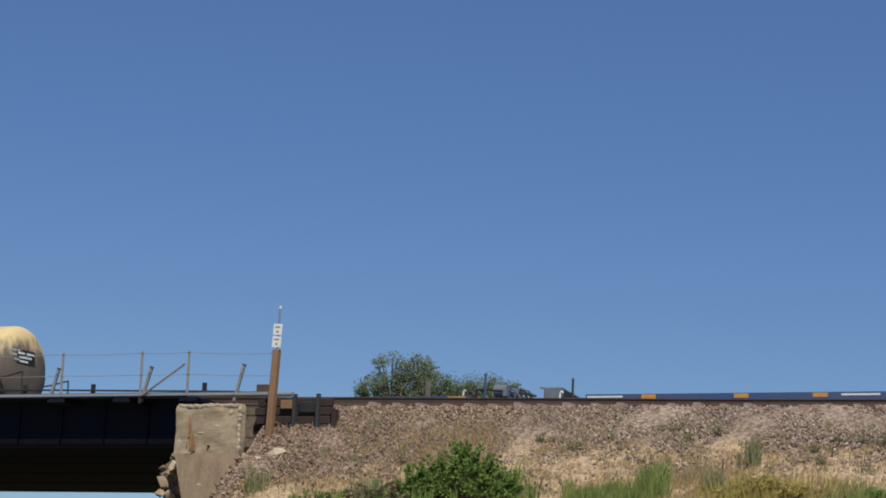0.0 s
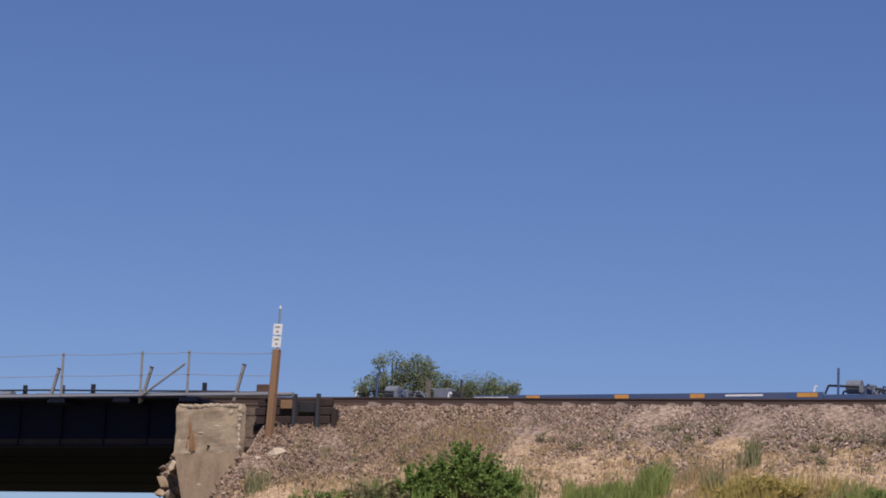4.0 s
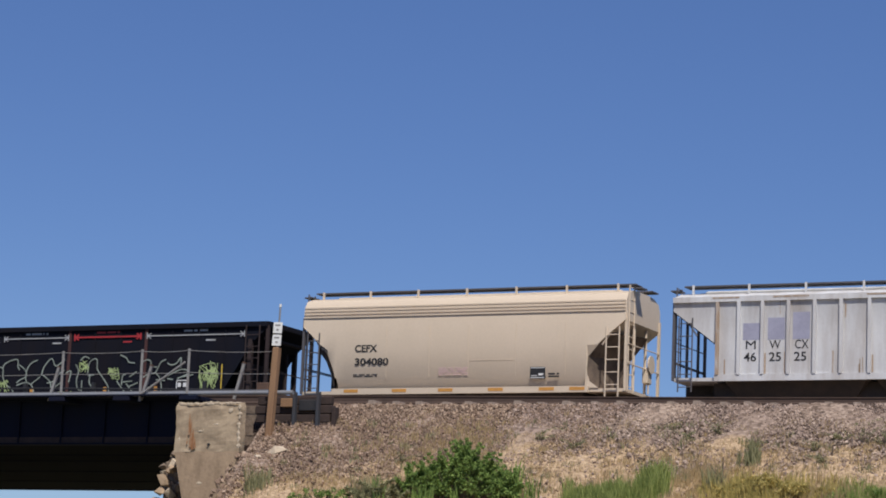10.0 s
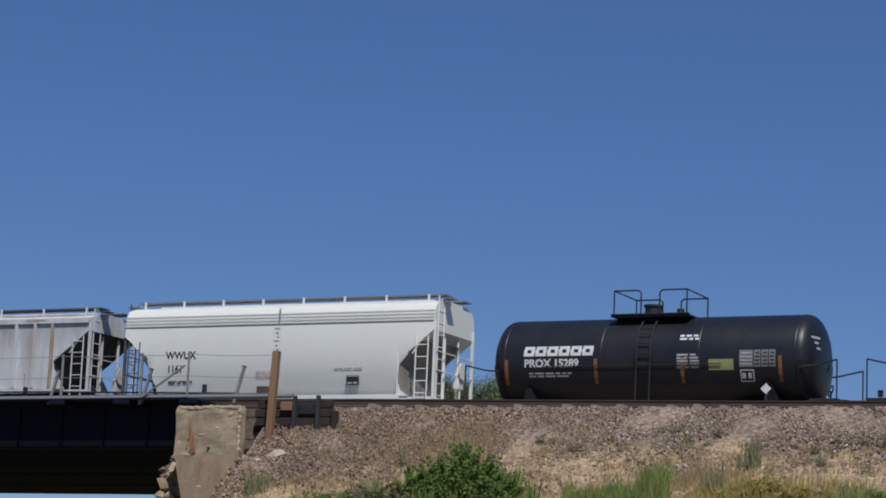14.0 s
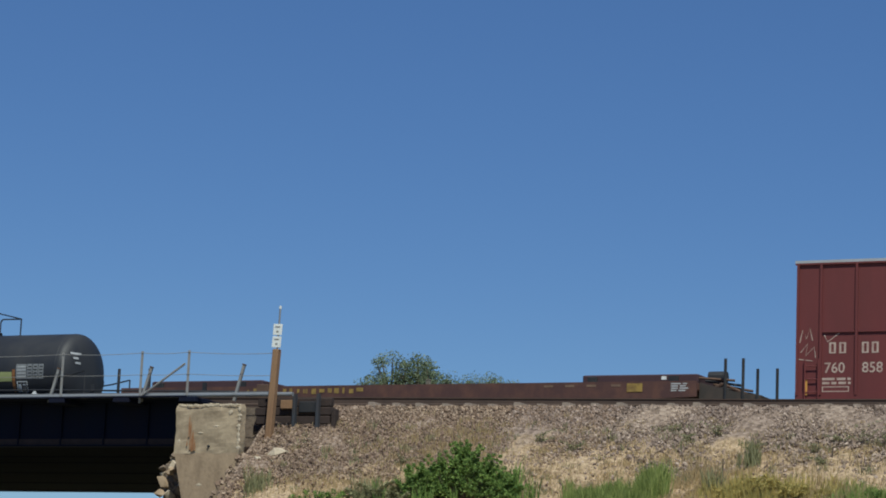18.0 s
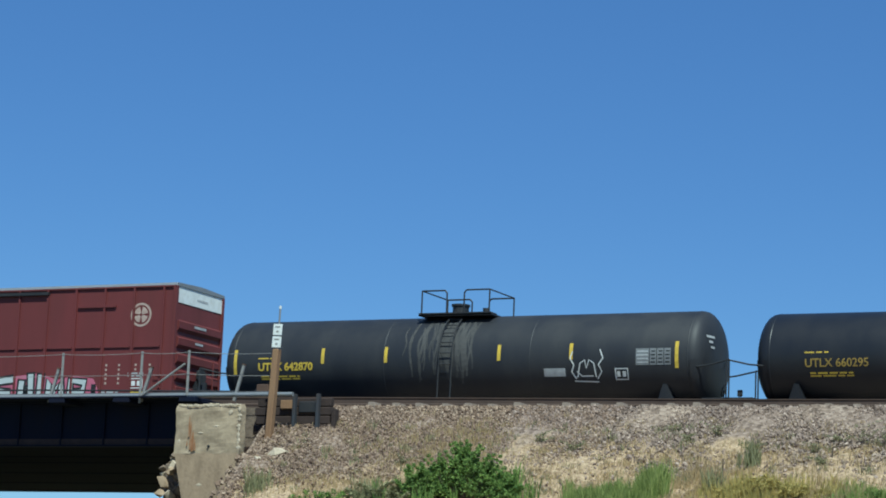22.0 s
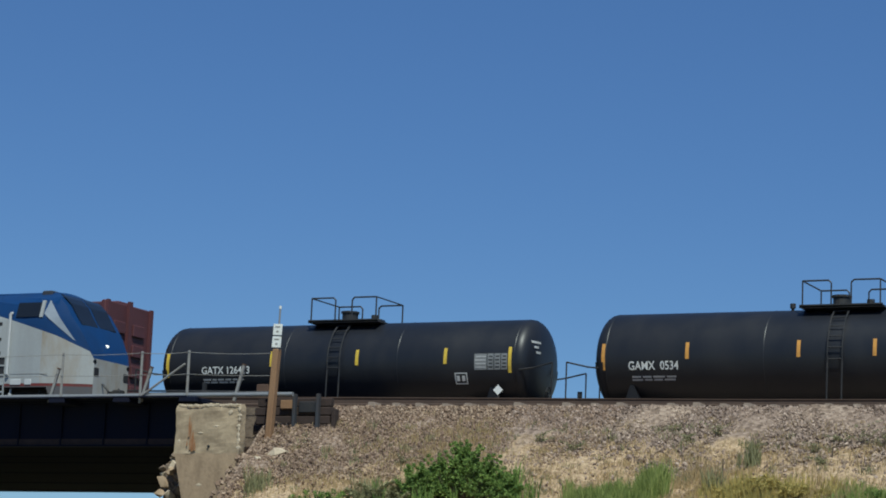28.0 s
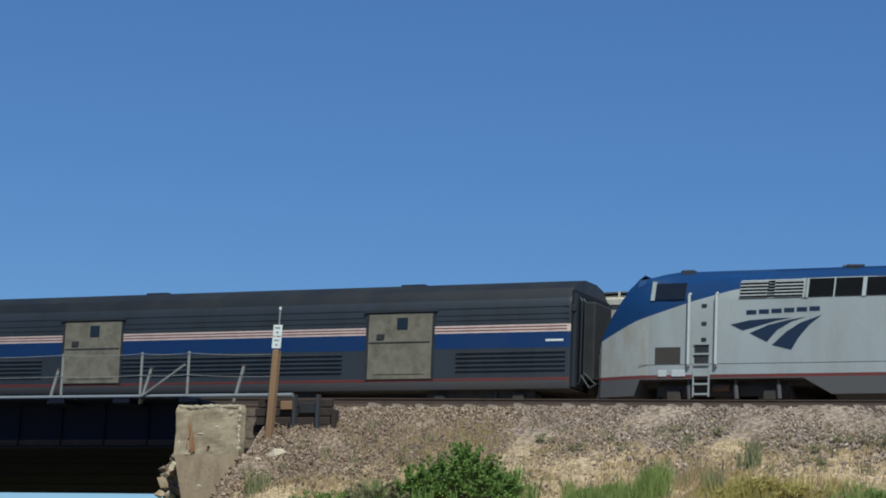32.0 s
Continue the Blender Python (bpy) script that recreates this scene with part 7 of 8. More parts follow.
STEEL = mat("stainless_steel", (0.046, 0.05, 0.06), 0.45, 0.35, dirt=(0.03, 0.03, 0.033), amount=0.8, scale=1.2, streak=3)
BRIGHTSTEEL = mat("bright_steel", (0.5, 0.5, 0.5), 0.35, 0.0, dirt=(0.35, 0.34, 0.33), amount=0.4, scale=3)
STEELROOF = mat("dulled_steel_roof", (0.013, 0.014, 0.019), 0.65, 0.2, dirt=(0.03, 0.03, 0.03), amount=0.7, scale=0.7)
BANDBLUE = mat("blue_car_band", (0.004, 0.026, 0.105), 0.45, dirt=(0.012, 0.03, 0.085), scale=1.5)
STRIPECREAM = mat("faded_cream_stripe", (0.6, 0.45, 0.41), 0.6, dirt=(0.42, 0.27, 0.24), amount=0.7, scale=2)
DOORTAN = mat("dirty_beige_door", (0.19, 0.165, 0.125), 0.7, dirt=(0.085, 0.07, 0.05), amount=0.9, scale=2.6, fine=9)


def blue_edge(x):
    """Height of the lower edge of the blue on the locomotive's side."""
    pts = [(0.1, 4.0), (0.44, 3.82), (1.28, 3.44), (2.5, 3.24), (4.1, 3.2), (6.4, 3.35), (8.6, 3.6), (11.2, 3.72), (13.7, 3.73), (15.4, 3.56), (17.1, 3.11), (18.8, 2.59), (19.95, 2.07), (20.4, 1.95)]
    for (a, p), (b, q) in zip(pts, pts[1:]):
        if x <= b:
            k = (x - a) / (b - a)
            return p + (q - p) * max(0, k)
    return 1.95


def half_width(z, x):
    w = 1.52 if z < 3.15 else (1.52 - (z - 3.15) * 0.32 if z < 3.8 else max(0.25, 1.31 - (z - 3.8) * 3.2))
    if x > 18.35:
        w *= 1 - 0.3 * ((x - 18.35) / 1.65) ** 1.35
    if x < 0.34:
        w *= 1 - 0.15 * ((0.34 - x) / 0.32) ** 2.2
    return w


def roof_z(x):
    pts = [(17.9, 4.18), (18.3, 4.13), (18.73, 3.91), (19.0, 3.65), (19.2, 3.32), (19.55, 2.82), (19.87, 2.2), (19.98, 1.9)]
    if x <= 17.9:
        return 4.18
    for (a, p), (b, q) in zip(pts, pts[1:]):
        if x <= b:
            return p + (q - p) * (x - a) / (b - a)
    return 1.9


def locomotive(off, number, flip, label):
    car = thing("locomotive", pose(off, Y_PASSENGER, RAIL_Z), label, "locomotive", "passenger train")
    MOVING.append((car, off, "passenger"))
    LL = 20.3
    fx = (lambda x: LL - x) if flip else (lambda x: x)

    def fpart(name, s, m, parent=None, lab="", soft=False):
        s.v = [(x - 0.2 if x > 19.65 else x, y, z) for x, y, z in s.v]
        if flip:
            s.v = [(LL - x, y, z) for x, y, z in s.v]
        return part(name, s, m, parent or car, lab, soft)

    under = lambda x: 0.62 if x < 1.05 else 0.95 if x < 5.8 else 0.5 if x > 18.6 or 6.6 < x < 13.05 else 0.95
    s = Shape()
    rings = []
    xs = [0.02, 0.05, 0.1, 0.17, 0.25, 0.34, 0.6, 1.0, 1.1, 1.5, 2.2, 3, 4, 5.2, 5.78, 6.65, 8, 10, 12, 13.0, 13.8, 15, 16, 17, 17.6, 17.9, 18.3, 18.55, 18.73, 19.0, 19.2, 19.55, 19.75, 19.87, 19.98]
    for x in xs:
        top = roof_z(x)
        be = min(blue_edge(x), top - 0.05)
        lv = [under(x), 0.98, 1.07, 1.6, max(1.66, min(3.14, be - 0.05)), max(1.7, be - 0.02), max(1.74, be)]
        lv += [lv[-1] + (top - lv[-1]) * k for k in (0.25, 0.5, 0.75, 0.92, 1.0)]
        tip = 1 if x < 19.9 else 0.93
        half = [(half_width(z, x) * tip if k < 11 else min(half_width(z, x), 0.55), z) for k, z in enumerate(lv)]
        rings.append([(x, -w, z) for w, z in half] + [(x, w, z) for w, z in reversed(half)])
    band = [0, 1, 2, 2, 2, 2, 3, 3, 3, 3, 3]
    bands = band + [3] + band[::-1] + [0]
    s.loft(rings, mi=2, bands=bands)
    if flip:
        s.v = [(LL - x, y, z) for x, y, z in s.v]
    body = part("body", s, [SKIRT, LOCORED, SILVER, LOCOBLUE, NOSESILVER], car)
    for f in body.data.polygons:
        if f.material_index == 2 and fx(f.center.x) > 18.3:
            f.material_index = 4
    smooth(body, 16)
    # rear end wall and shroud
    fpart("gangway", Shape().bbox(-0.41, 0.03, -0.6, 0.6, 1.0, 3.45, 0.03), BLACKSTEEL)
    fpart("rear_window", Shape().bbox(0.008, 0.03, -1.05, -0.8, 2.7, 3.1, 0.004), GLASS_DARK)
    fpart("rear_lamp", Shape().bbox(0.008, 0.03, -0.95, -0.82, 3.35, 3.5, 0.004), BLACKSTEEL)
    for z in (0.42, 0.66, 0.9):
        fpart("rear_step", Shape().box(0.55, 1.0, -1.54, -1.42, z, z + 0.05), SILVER)
    # roof gear
    fpart("roof_hatch", Shape().bbox(1.95, 3.8, -0.75, 0.75, 4.05, 4.185, 0.05), LOCOBLUE)
    fpart("roof_hatch", Shape().bbox(6.15, 7.35, -0.75, 0.75, 4.05, 4.205, 0.03), LOCOBLUE)
    fpart("roof_hatch", Shape().bbox(17.4, 17.8, -0.4, 0.4, 4.05, 4.225, 0.03), DARKROOF)
    fpart("horn", Shape().tube((12.5, -0.2, 4.2), (13.0, -0.2, 4.22), 0.05, 8).tube((12.6, 0.1, 4.2), (13.2, 0.1, 4.24), 0.06, 8).box(12.6, 12.9, -0.3, 0.3, 4.1, 4.18), BLACKSTEEL)
    # crew door, grab rails, screens
    fpart("crew_door", Shape().bbox(0.5, 1.12, -1.535, -1.5, 1.2, 3.2, 0.01), SILVER)
    fpart("door_window", Shape().bbox(0.6, 1.06, -1.545, -1.53, 2.42, 3.06, 0.006), GLASS_DARK)
    for x in (0.37, 1.24):
        fpart("grab_rail", Shape().path([(x, -1.53, 2.78), (x, -1.6, 2.75), (x, -1.6, 1.5), (x, -1.53, 1.47)], 0.042), BRIGHTSTEEL)
    for a in (1.45, 3.33):
        sc = fpart("radiator_screen", Shape().box(a, a + 1.72, -1.535, -1.5, 1.38, 2.16), SCREEN)
        fpart("screen_frame", Shape().box(a - 0.03, a + 1.75, -1.545, -1.51, 2.16, 2.2).box(a - 0.03, a + 1.75, -1.545, -1.51, 1.34, 1.38).box(a + 0.84, a + 0.88, -1.545, -1.535, 1.38, 2.16), SILVER, sc)
    fpart("dark_vent", Shape().loft([[(5.08, y0, 3.17), (5.93, y0, 3.17), (5.93, y1, 3.76), (5.08, y1, 3.76)] for y0, y1 in ((-1.54, -1.36), (-1.4, -1.2))]), VENT)
    # upper windows and louvre by the cab
    for a, b in ((11.1, 12.08), (12.2, 12.95), (13.0, 13.7)):
        wdw = fpart("upper_grille", Shape().loft([[(a, y0, 3.17), (b, y0, 3.17), (b, y1, 3.7), (a, y1, 3.7)] for y0, y1 in ((-1.535, -1.36), (-1.4, -1.2))]), VENT)
    for a in (12.08, 13.7, 13.75):
        fpart("window_post", Shape().loft([[(a, y0, 3.15), (a + 0.11, y0, 3.15), (a + 0.11, y1, 3.72), (a, y1, 3.72)] for y0, y1 in ((-1.545, -1.36), (-1.41, -1.2))]), SILVER)
    fpart("louvre", Shape().loft([[(13.85, y0, 3.17), (15.65, y0, 3.17), (15.65, y1, 3.7), (13.85, y1, 3.7)] for y0, y1 in ((-1.535, -1.36), (-1.4, -1.2))]), BRIGHTSTEEL)
    s = Shape()
    for i in range(6):
        z = 3.2 + 0.085 * i
        yy = -1.53 + (z - 3.17) * 0.32
        s.box(13.87, 15.63, yy - 0.025, yy, z, z + 0.045)
    fpart("louvre_slats", s, VENT)
    if flip:
        for a in (13.85, 14.85):
            fpart("louvre_screen", Shape().loft([[(a, y0, 3.19), (a + 0.8, y0, 3.19), (a + 0.8, y1, 3.69), (a, y1, 3.69)] for y0, y1 in ((-1.55, -1.36), (-1.415, -1.2))]), SCREEN)
            for k in range(5):
                z = 3.24 + 0.095 * k
                yy = -1.55 + (z - 3.19) * 0.27
                fpart("louvre_slat", Shape().box(a, a + 0.8, yy - 0.02, yy + 0.01, z, z + 0.03), BRIGHTSTEEL)
    # cab ladder with rails
    for x in (16.3, 17.1):
        fpart("grab_rail", Shape().path([(x, -1.5, 3.34), (x, -1.6, 3.3), (x, -1.6, 1.35), (x, -1.53, 1.3)], 0.045), BRIGHTSTEEL)
    for z in (0.5, 0.78, 1.02, 1.32, 1.62, 1.9):
        fpart("cab_step", Shape().box(16.5, 16.95, -1.56, -1.5, z, z + 0.05), SILVER)
    for x in (16.48, 16.93):
        fpart("step_rail", Shape().box(x, x + 0.04, -1.552, -1.5, 0.45, 1.2), SILVER)
    fpart("step_recess", Shape().box(16.52, 16.93, -1.532, -1.5, 1.35, 1.95), BLACKSTEEL)
    fpart("cab_window", Shape().loft([[(17.25, y0, 3.2), (18.15, y0, 3.2), (18.15, y1, 3.68), (17.25, y1, 3.68)] for y0, y1 in ((-1.535, -1.38), (-1.4, -1.22))]), GLASS_DARK)
    fpart("window_post", Shape().loft([[(18.15, y0, 3.18), (18.27, y0, 3.18), (18.27, y1, 3.74), (18.15, y1, 3.74)] for y0, y1 in ((-1.54, -1.38), (-1.38, -1.2))]), SILVER)
    for a, b in ((17.2, 17.6), (17.75, 18.0)):
        fpart("box_panel", Shape().bbox(a, b, -1.545, -1.5, 1.02, 1.2, 0.01), BRIGHTSTEEL)
    if flip:
        fpart("battery_vent", Shape().box(17.35, 18.1, -1.53, -1.5, 1.38, 1.85), SCREEN)
    for z in (2.0, 2.45, 2.95):
        fpart("door_fitting", Shape().bbox(16.6, 16.75, -1.54, -1.5, z, z + 0.1, 0.01), BLACKSTEEL)
    fpart("jack_pad", Shape().bbox(9.85, 10.05, -1.54, -1.5, 1.38, 1.56, 0.01), BLACKSTEEL)
    fpart("panel_line", Shape().box(9, 18.6, -1.526, -1.515, 2.86 - 1.5, 2.87 - 1.5), SKIRT)
    # nose: windscreen, lights, plough
    slope = lambda x: roof_z(x) + 0.012
    fpart("windscreen", Shape().loft([[(x, y * (1.05 - (x - 18.6) * 0.1), slope(x) + e) for x, e in ((18.62, 0.01), (18.8, 0.01), (19.0, 0.01), (19.2, 0.01), (19.42, 0.01), (19.42, -0.03), (19.2, -0.03), (19.0, -0.03), (18.8, -0.03), (18.62, -0.03))] for y in (-1.02, -0.06)]), GLASS_DARK)
    fpart("windscreen", Shape().loft([[(x, y * (1.05 - (x - 18.6) * 0.1), slope(x) + e) for x, e in ((18.62, 0.01), (18.8, 0.01), (19.0, 0.01), (19.2, 0.01), (19.42, 0.01), (19.42, -0.03), (19.2, -0.03), (19.0, -0.03), (18.8, -0.03), (18.62, -0.03))] for y in (0.06, 1.02)]), GLASS_DARK)
    # pale sheet that paints a sky reflection onto the blue cheek
    cheek = Shape()
    cheek.loft([[(18.3 + 1.05 * k, -half_width(3.3 - 0.84 * k, 18.3 + 1.05 * k) - 0.014, 3.3 - 0.84 * k), (18.42 + 1.0 * k, -half_width(3.76 - 1.34 * k, 18.42 + 1.0 * k) - 0.014, 3.76 - 1.34 * k)] for k in np.linspace(0, 1, 13)], closed=False, caps=False)
    if not flip:
        fpart("cheek_glint", cheek, mat("pale_cheek_glint", (0.28, 0.31, 0.36), 0.3, scale=2))
    for y in (-1.0, 1.0):
        fpart("headlight", Shape().tube((20.0, y * 0.95, 1.8), (20.19, y * 0.95, 1.8), 0.075, 12), GLASS_DARK)
        fpart("ditch_light", Shape().bbox(20.02, 20.2, y * 0.85 - 0.14, y * 0.85 + 0.14, 1.35, 1.62, 0.02), BLACKSTEEL)
    fpart("top_light", Shape().tube((19.82, 0, 2.45), (20.0, 0, 2.4), 0.045, 12), LAMPLIT if not flip else SIGNWHITE)
    fpart("plough", Shape().loft([[(19.8, -1.2, z), (20.2 + d, -1.0, z), (20.35 + d, 0, z), (20.2 + d, 1.0, z), (19.8, 1.2, z)] for z, d in ((0.15, 0.15), (0.6, 0.0))]), BLACKSTEEL)
    fpart("nose_coupler", Shape().box(19.8, 20.5, -0.11, 0.11, 0.72, 0.95).bbox(20.35, 20.65, -0.16, 0.16, 0.68, 1.0, 0.03), BLACKSTEEL)
    fpart("air_hoses", Shape().path([(20.2, -0.5, 1.15), (20.45, -0.5, 0.9), (20.35, -0.5, 0.5)], 0.03).path([(20.2, 0.45, 1.1), (20.45, 0.4, 0.8), (20.3, 0.4, 0.5)], 0.03), BLACKSTEEL)
    # number and sweeping logo
    w = 0.95 if len(number) == 2 else 1.42
    nx = 5.34
    letters("unit_number", number, 0.74, (LL - nx - w + 0.12) if flip else nx, 1.48, car, LOCONAVY, -1.524, fit=w, bold=-0.006)
    swoosh = [([(0.0, 2.45), (0.55, 2.56), (1.3, 2.6), (1.75, 2.6)], [(1.75, 2.6), (1.3, 2.53), (0.75, 2.38), (0.35, 2.28)]),
              ([(0.55, 2.2), (1.1, 2.42), (1.7, 2.55), (2.15, 2.62)], [(2.15, 2.62), (1.75, 2.5), (1.35, 2.28), (1.05, 1.95)]),
              ([(1.2, 1.86), (1.6, 2.22), (2.0, 2.46), (2.6, 2.66)], [(2.6, 2.66), (2.25, 2.4), (1.95, 2.05), (1.75, 1.72)])]
    s = Shape()
    lx = (LL - 13.3 - 2.6) if flip else 13.3
    for up, dn in swoosh:
        a = [(lx + x, z) for x, z in up]
        b = [(lx + x, z) for x, z in reversed(dn)]
        for i in range(3):
            q = [a[i], a[i + 1], b[i + 1], b[i]]
            s.add([(x, -1.527, z) for x, z in q], [(0, 1, 2, 3)])
    part("logo_swoosh", s, LOCONAVY, car, "dark blue sweeping track logo")
    s = Shape()
    for i in range(6):
        x = lx + 0.45 + i * 0.36
        z = 2.69 + 0.012 * i
        s.box(x, x + 0.29, -1.528, -1.52, z + 0.03, z + 0.15)
    tagged(part("operator_name_blocks", s, LOCONAVY, car, "dark blue operator name blocks"), kind="stuff")
    # fuel tank and trucks
    fpart("fuel_tank", Shape().prism_yz([(-1.4, 0.55), (-1.5, 0.7), (-1.5, 1.0), (1.5, 1.0), (1.5, 0.7), (1.4, 0.55), (0.9, 0.3), (-0.9, 0.3)], 6.7, 12.95), SKIRT)
    for c in (3.3, 16.2):
        fr = fpart("truck", Shape().box(c - 1.9, c + 1.9, -1.22, -1.08, 0.5, 0.78).box(c - 1.9, c + 1.9, 1.08, 1.22, 0.5, 0.78).box(c - 0.25, c + 0.25, -1.1, 1.1, 0.45, 0.8), TRUCKSTEEL)
        for a in (-1.4, 1.4):
            for y, turn in ((-0.76, 0), (0.76, 180)):
                piece("wheel", WHEEL, fr, pose(fx(c + a), y, 0.52, 0, 0, turn) @ Matrix.Diagonal((1.1, 1, 1.1, 1)))
            fpart("journal_box", Shape().bbox(c + a - 0.2, c + a + 0.2, -1.34, -1.2, 0.36, 0.7, 0.03), TRUCKSTEEL, fr)
        for a in (-1.7, -0.47, 0.9):
            fpart("damper", Shape().tube((c + a, -1.38, 0.4), (c + a + 0.03, -1.38, 0.78), 0.065, 10).tube((c + a + 0.03, -1.38, 0.78), (c + a + 0.05, -1.38, 0.98), 0.035, 8), BRIGHTSTEEL if c > 10 and not flip else SKIRT, fr)
        for q in (-1.9, 1.9):
            fpart("sand_pipe", Shape().path([(c + q, -1.2, 0.9), (c + q * 1.03, -1.1, 0.35)], 0.025), STEEL, fr)
        fpart("brake_cylinder", Shape().tube((c - 0.25, -1.28, 0.72), (c + 0.25, -1.28, 0.72), 0.1, 10), RUSTY, fr)
    # dark block added below the floor in place of the shade there
    fpart("underframe_shade", Shape().box(0.8, 19.5, -1.0, 1.0, 0.8, 0.99), TRUCKSTEEL)
    return car


locomotive(-25.75, "94", False, "silver and blue passenger locomotive with red stripe")
locomotive(-47.0, "146", True, "silver and blue trailing passenger locomotive, nose reversed")


def baggage_car(off, L):
    car = thing("baggage_car", pose(off, Y_PASSENGER, RAIL_Z), "stainless baggage car with blue band and red stripes", "baggage car", "passenger train")
    MOVING.append((car, off, "passenger"))
    lv = [(1.4, 0.75), (1.5, 0.98), (1.5, 1.06), (1.5, 1.92), (1.5, 2.38), (1.5, 2.6), (1.5, 3.1), (1.47, 3.35), (1.32, 3.66), (0.95, 3.9), (0.45, 4.0)]
    band = [0, 1, 2, 3, 4, 2, 2, 5, 5, 5]
    s = Shape()
    rings = []
    for x, k in ((0, 0.97), (0.12, 1), (L - 0.12, 1), (L, 0.97)):
        rings.append([(x, -w * k, z) for w, z in lv] + [(x, w * k, z) for w, z in reversed(lv)])
    s.loft(rings, mi=2, bands=band + [5] + band[::-1] + [0])
    smooth(part("body", s, [SKIRT, LOCORED, STEEL, BANDBLUE, STRIPECREAM, STEELROOF], car), 30)
    for k, z in enumerate((2.44, 2.525)):
        part("red_stripe", Shape().box(0.1, L - 0.1, -1.506, -1.49, z, z + 0.025), LOCORED, car)
    # doors: places along the car from its right end
    doors = (L - 6.45, L - 17.2)
    for x in doors:
        d = part("sliding_door", Shape().bbox(x, x + 2.1, -1.535, -1.48, 1.05, 3.0, 0.02), DOORTAN, car, "dirty beige sliding door")
        part("door_window", Shape().bbox(x + 0.95, x + 1.3, -1.545, -1.53, 2.52, 2.88, 0.01), GLASS_DARK, d)
        part("door_panel", Shape().bbox(x + 0.2, x + 1.9, -1.548, -1.535, 1.2, 2.1, 0.01), DOORTAN, d)
        part("door_seam", Shape().box(x + 0.05, x + 2.05, -1.55, -1.534, 2.14, 2.165), BLACKSTEEL, d)
        part("door_handle", Shape().box(x + 0.3, x + 0.55, -1.56, -1.535, 2.25, 2.4), BLACKSTEEL, d)
        part("door_header", Shape().box(x - 0.15, x + 2.25, -1.56, -1.49, 3.04, 3.09), BLACKSTEEL, car)
        for q in (x - 0.07, x + 2.1):
            part("door_jamb", Shape().box(q, q + 0.07, -1.53, -1.49, 1.0, 3.04), BLACKSTEEL, car)
    # fluted lower side between the doors
    for a, b in ((L - 3.55, L - 0.12), (L - 15.0, L - 7.3), (0.2, L - 18.0)):
        for k in range(5):
            z = 1.24 + k * 0.13
            part("flute", Shape().prism_yz([(-1.495, z), (-1.535, z + 0.03), (-1.535, z + 0.06), (-1.495, z + 0.08)], a, b), STEEL, car)
    for z in (2.75, 2.9, 3.1):
        part("seam", Shape().box(0.05, L - 0.05, -1.512, -1.49, z, z + 0.015), STEEL, car)
    # right end: diaphragm, posts, rails
    part("end_wall", Shape().box(L - 0.01, L + 0.03, -1.4, 1.4, 0.8, 3.6), STEELROOF, car)
    part("diaphragm", Shape().bbox(L + 0.02, L + 0.4, -0.62, 0.62, 1.05, 3.35, 0.05), BLACKSTEEL, car)
    for y in (-1.35, 1.2):
        part("end_post", Shape().box(L, L + 0.12, y, y + 0.15, 0.8, 3.5), STEEL, car)
    for y in (-1.05, -0.8):
        part("end_rail", Shape().path([(L + 0.1, y, 0.9), (L + 0.16, y, 1.0), (L + 0.16, y, 3.3), (L + 0.1, y, 3.4)], 0.03), STEEL, car)
    part("end_hose", Shape().path([(L + 0.1, -0.7, 1.3), (L + 0.5, -0.6, 0.9), (L + 0.8, -0.5, 1.2)], 0.035), BLACKSTEEL, car)
    part("end_hose", Shape().path([(L + 0.1, -0.9, 1.2), (L + 0.4, -0.9, 0.8), (L + 0.6, -0.8, 0.95)], 0.03), BLACKSTEEL, car)
    part("marker_lamp", Shape().bbox(L - 0.01, L + 0.1, -1.42, -1.3, 2.95, 3.15, 0.02), BLACKSTEEL, car)
    part("number_bars", Shape().box(L - 0.75, L - 0.2, -1.508, -1.49, 2.1, 2.16), WHITE, car)
    for x in (L - 6, L - 15):
        part("roof_vent", Shape().bbox(x, x + 0.8, -0.4, 0.4, 3.98, 4.06, 0.02), STEELROOF, car)
    for a, b in ((6.8, 7.6), (8.2, 9.4), (11.0, 12.6), (14.2, 15.0), (16.5, 17.6)):
        part("underfloor_box", Shape().bbox(a, b, -1.25, -0.5, 0.5, 0.78, 0.03), TRUCKSTEEL, car)
    for c in (2.9, L - 2.9):
        fr = part("truck", Shape().box(c - 1.7, c + 1.7, -1.15, -1.0, 0.5, 0.76).box(c - 1.7, c + 1.7, 1.0, 1.15, 0.5, 0.76).box(c - 0.3, c + 0.3, -1.0, 1.0, 0.45, 0.75), TRUCKSTEEL, car)
        for a in (-1.25, 1.25):
            for y, turn in ((-0.76, 0), (0.76, 180)):
                piece("wheel", WHEEL, fr, pose(c + a, y, 0.46, 0, 0, turn))
            part("journal_box", Shape().bbox(c + a - 0.18, c + a + 0.18, -1.3, -1.14, 0.34, 0.64, 0.03), TRUCKSTEEL, fr)
        part("damper", Shape().tube((c + 0.5, -1.2, 0.4), (c + 0.55, -1.2, 0.9), 0.05, 8), STEEL, fr)
    piece("coupler", COUPLER, car, pose(L + 0.1, 0, 0))
    return car


baggage_car(-73.3, 25.9)


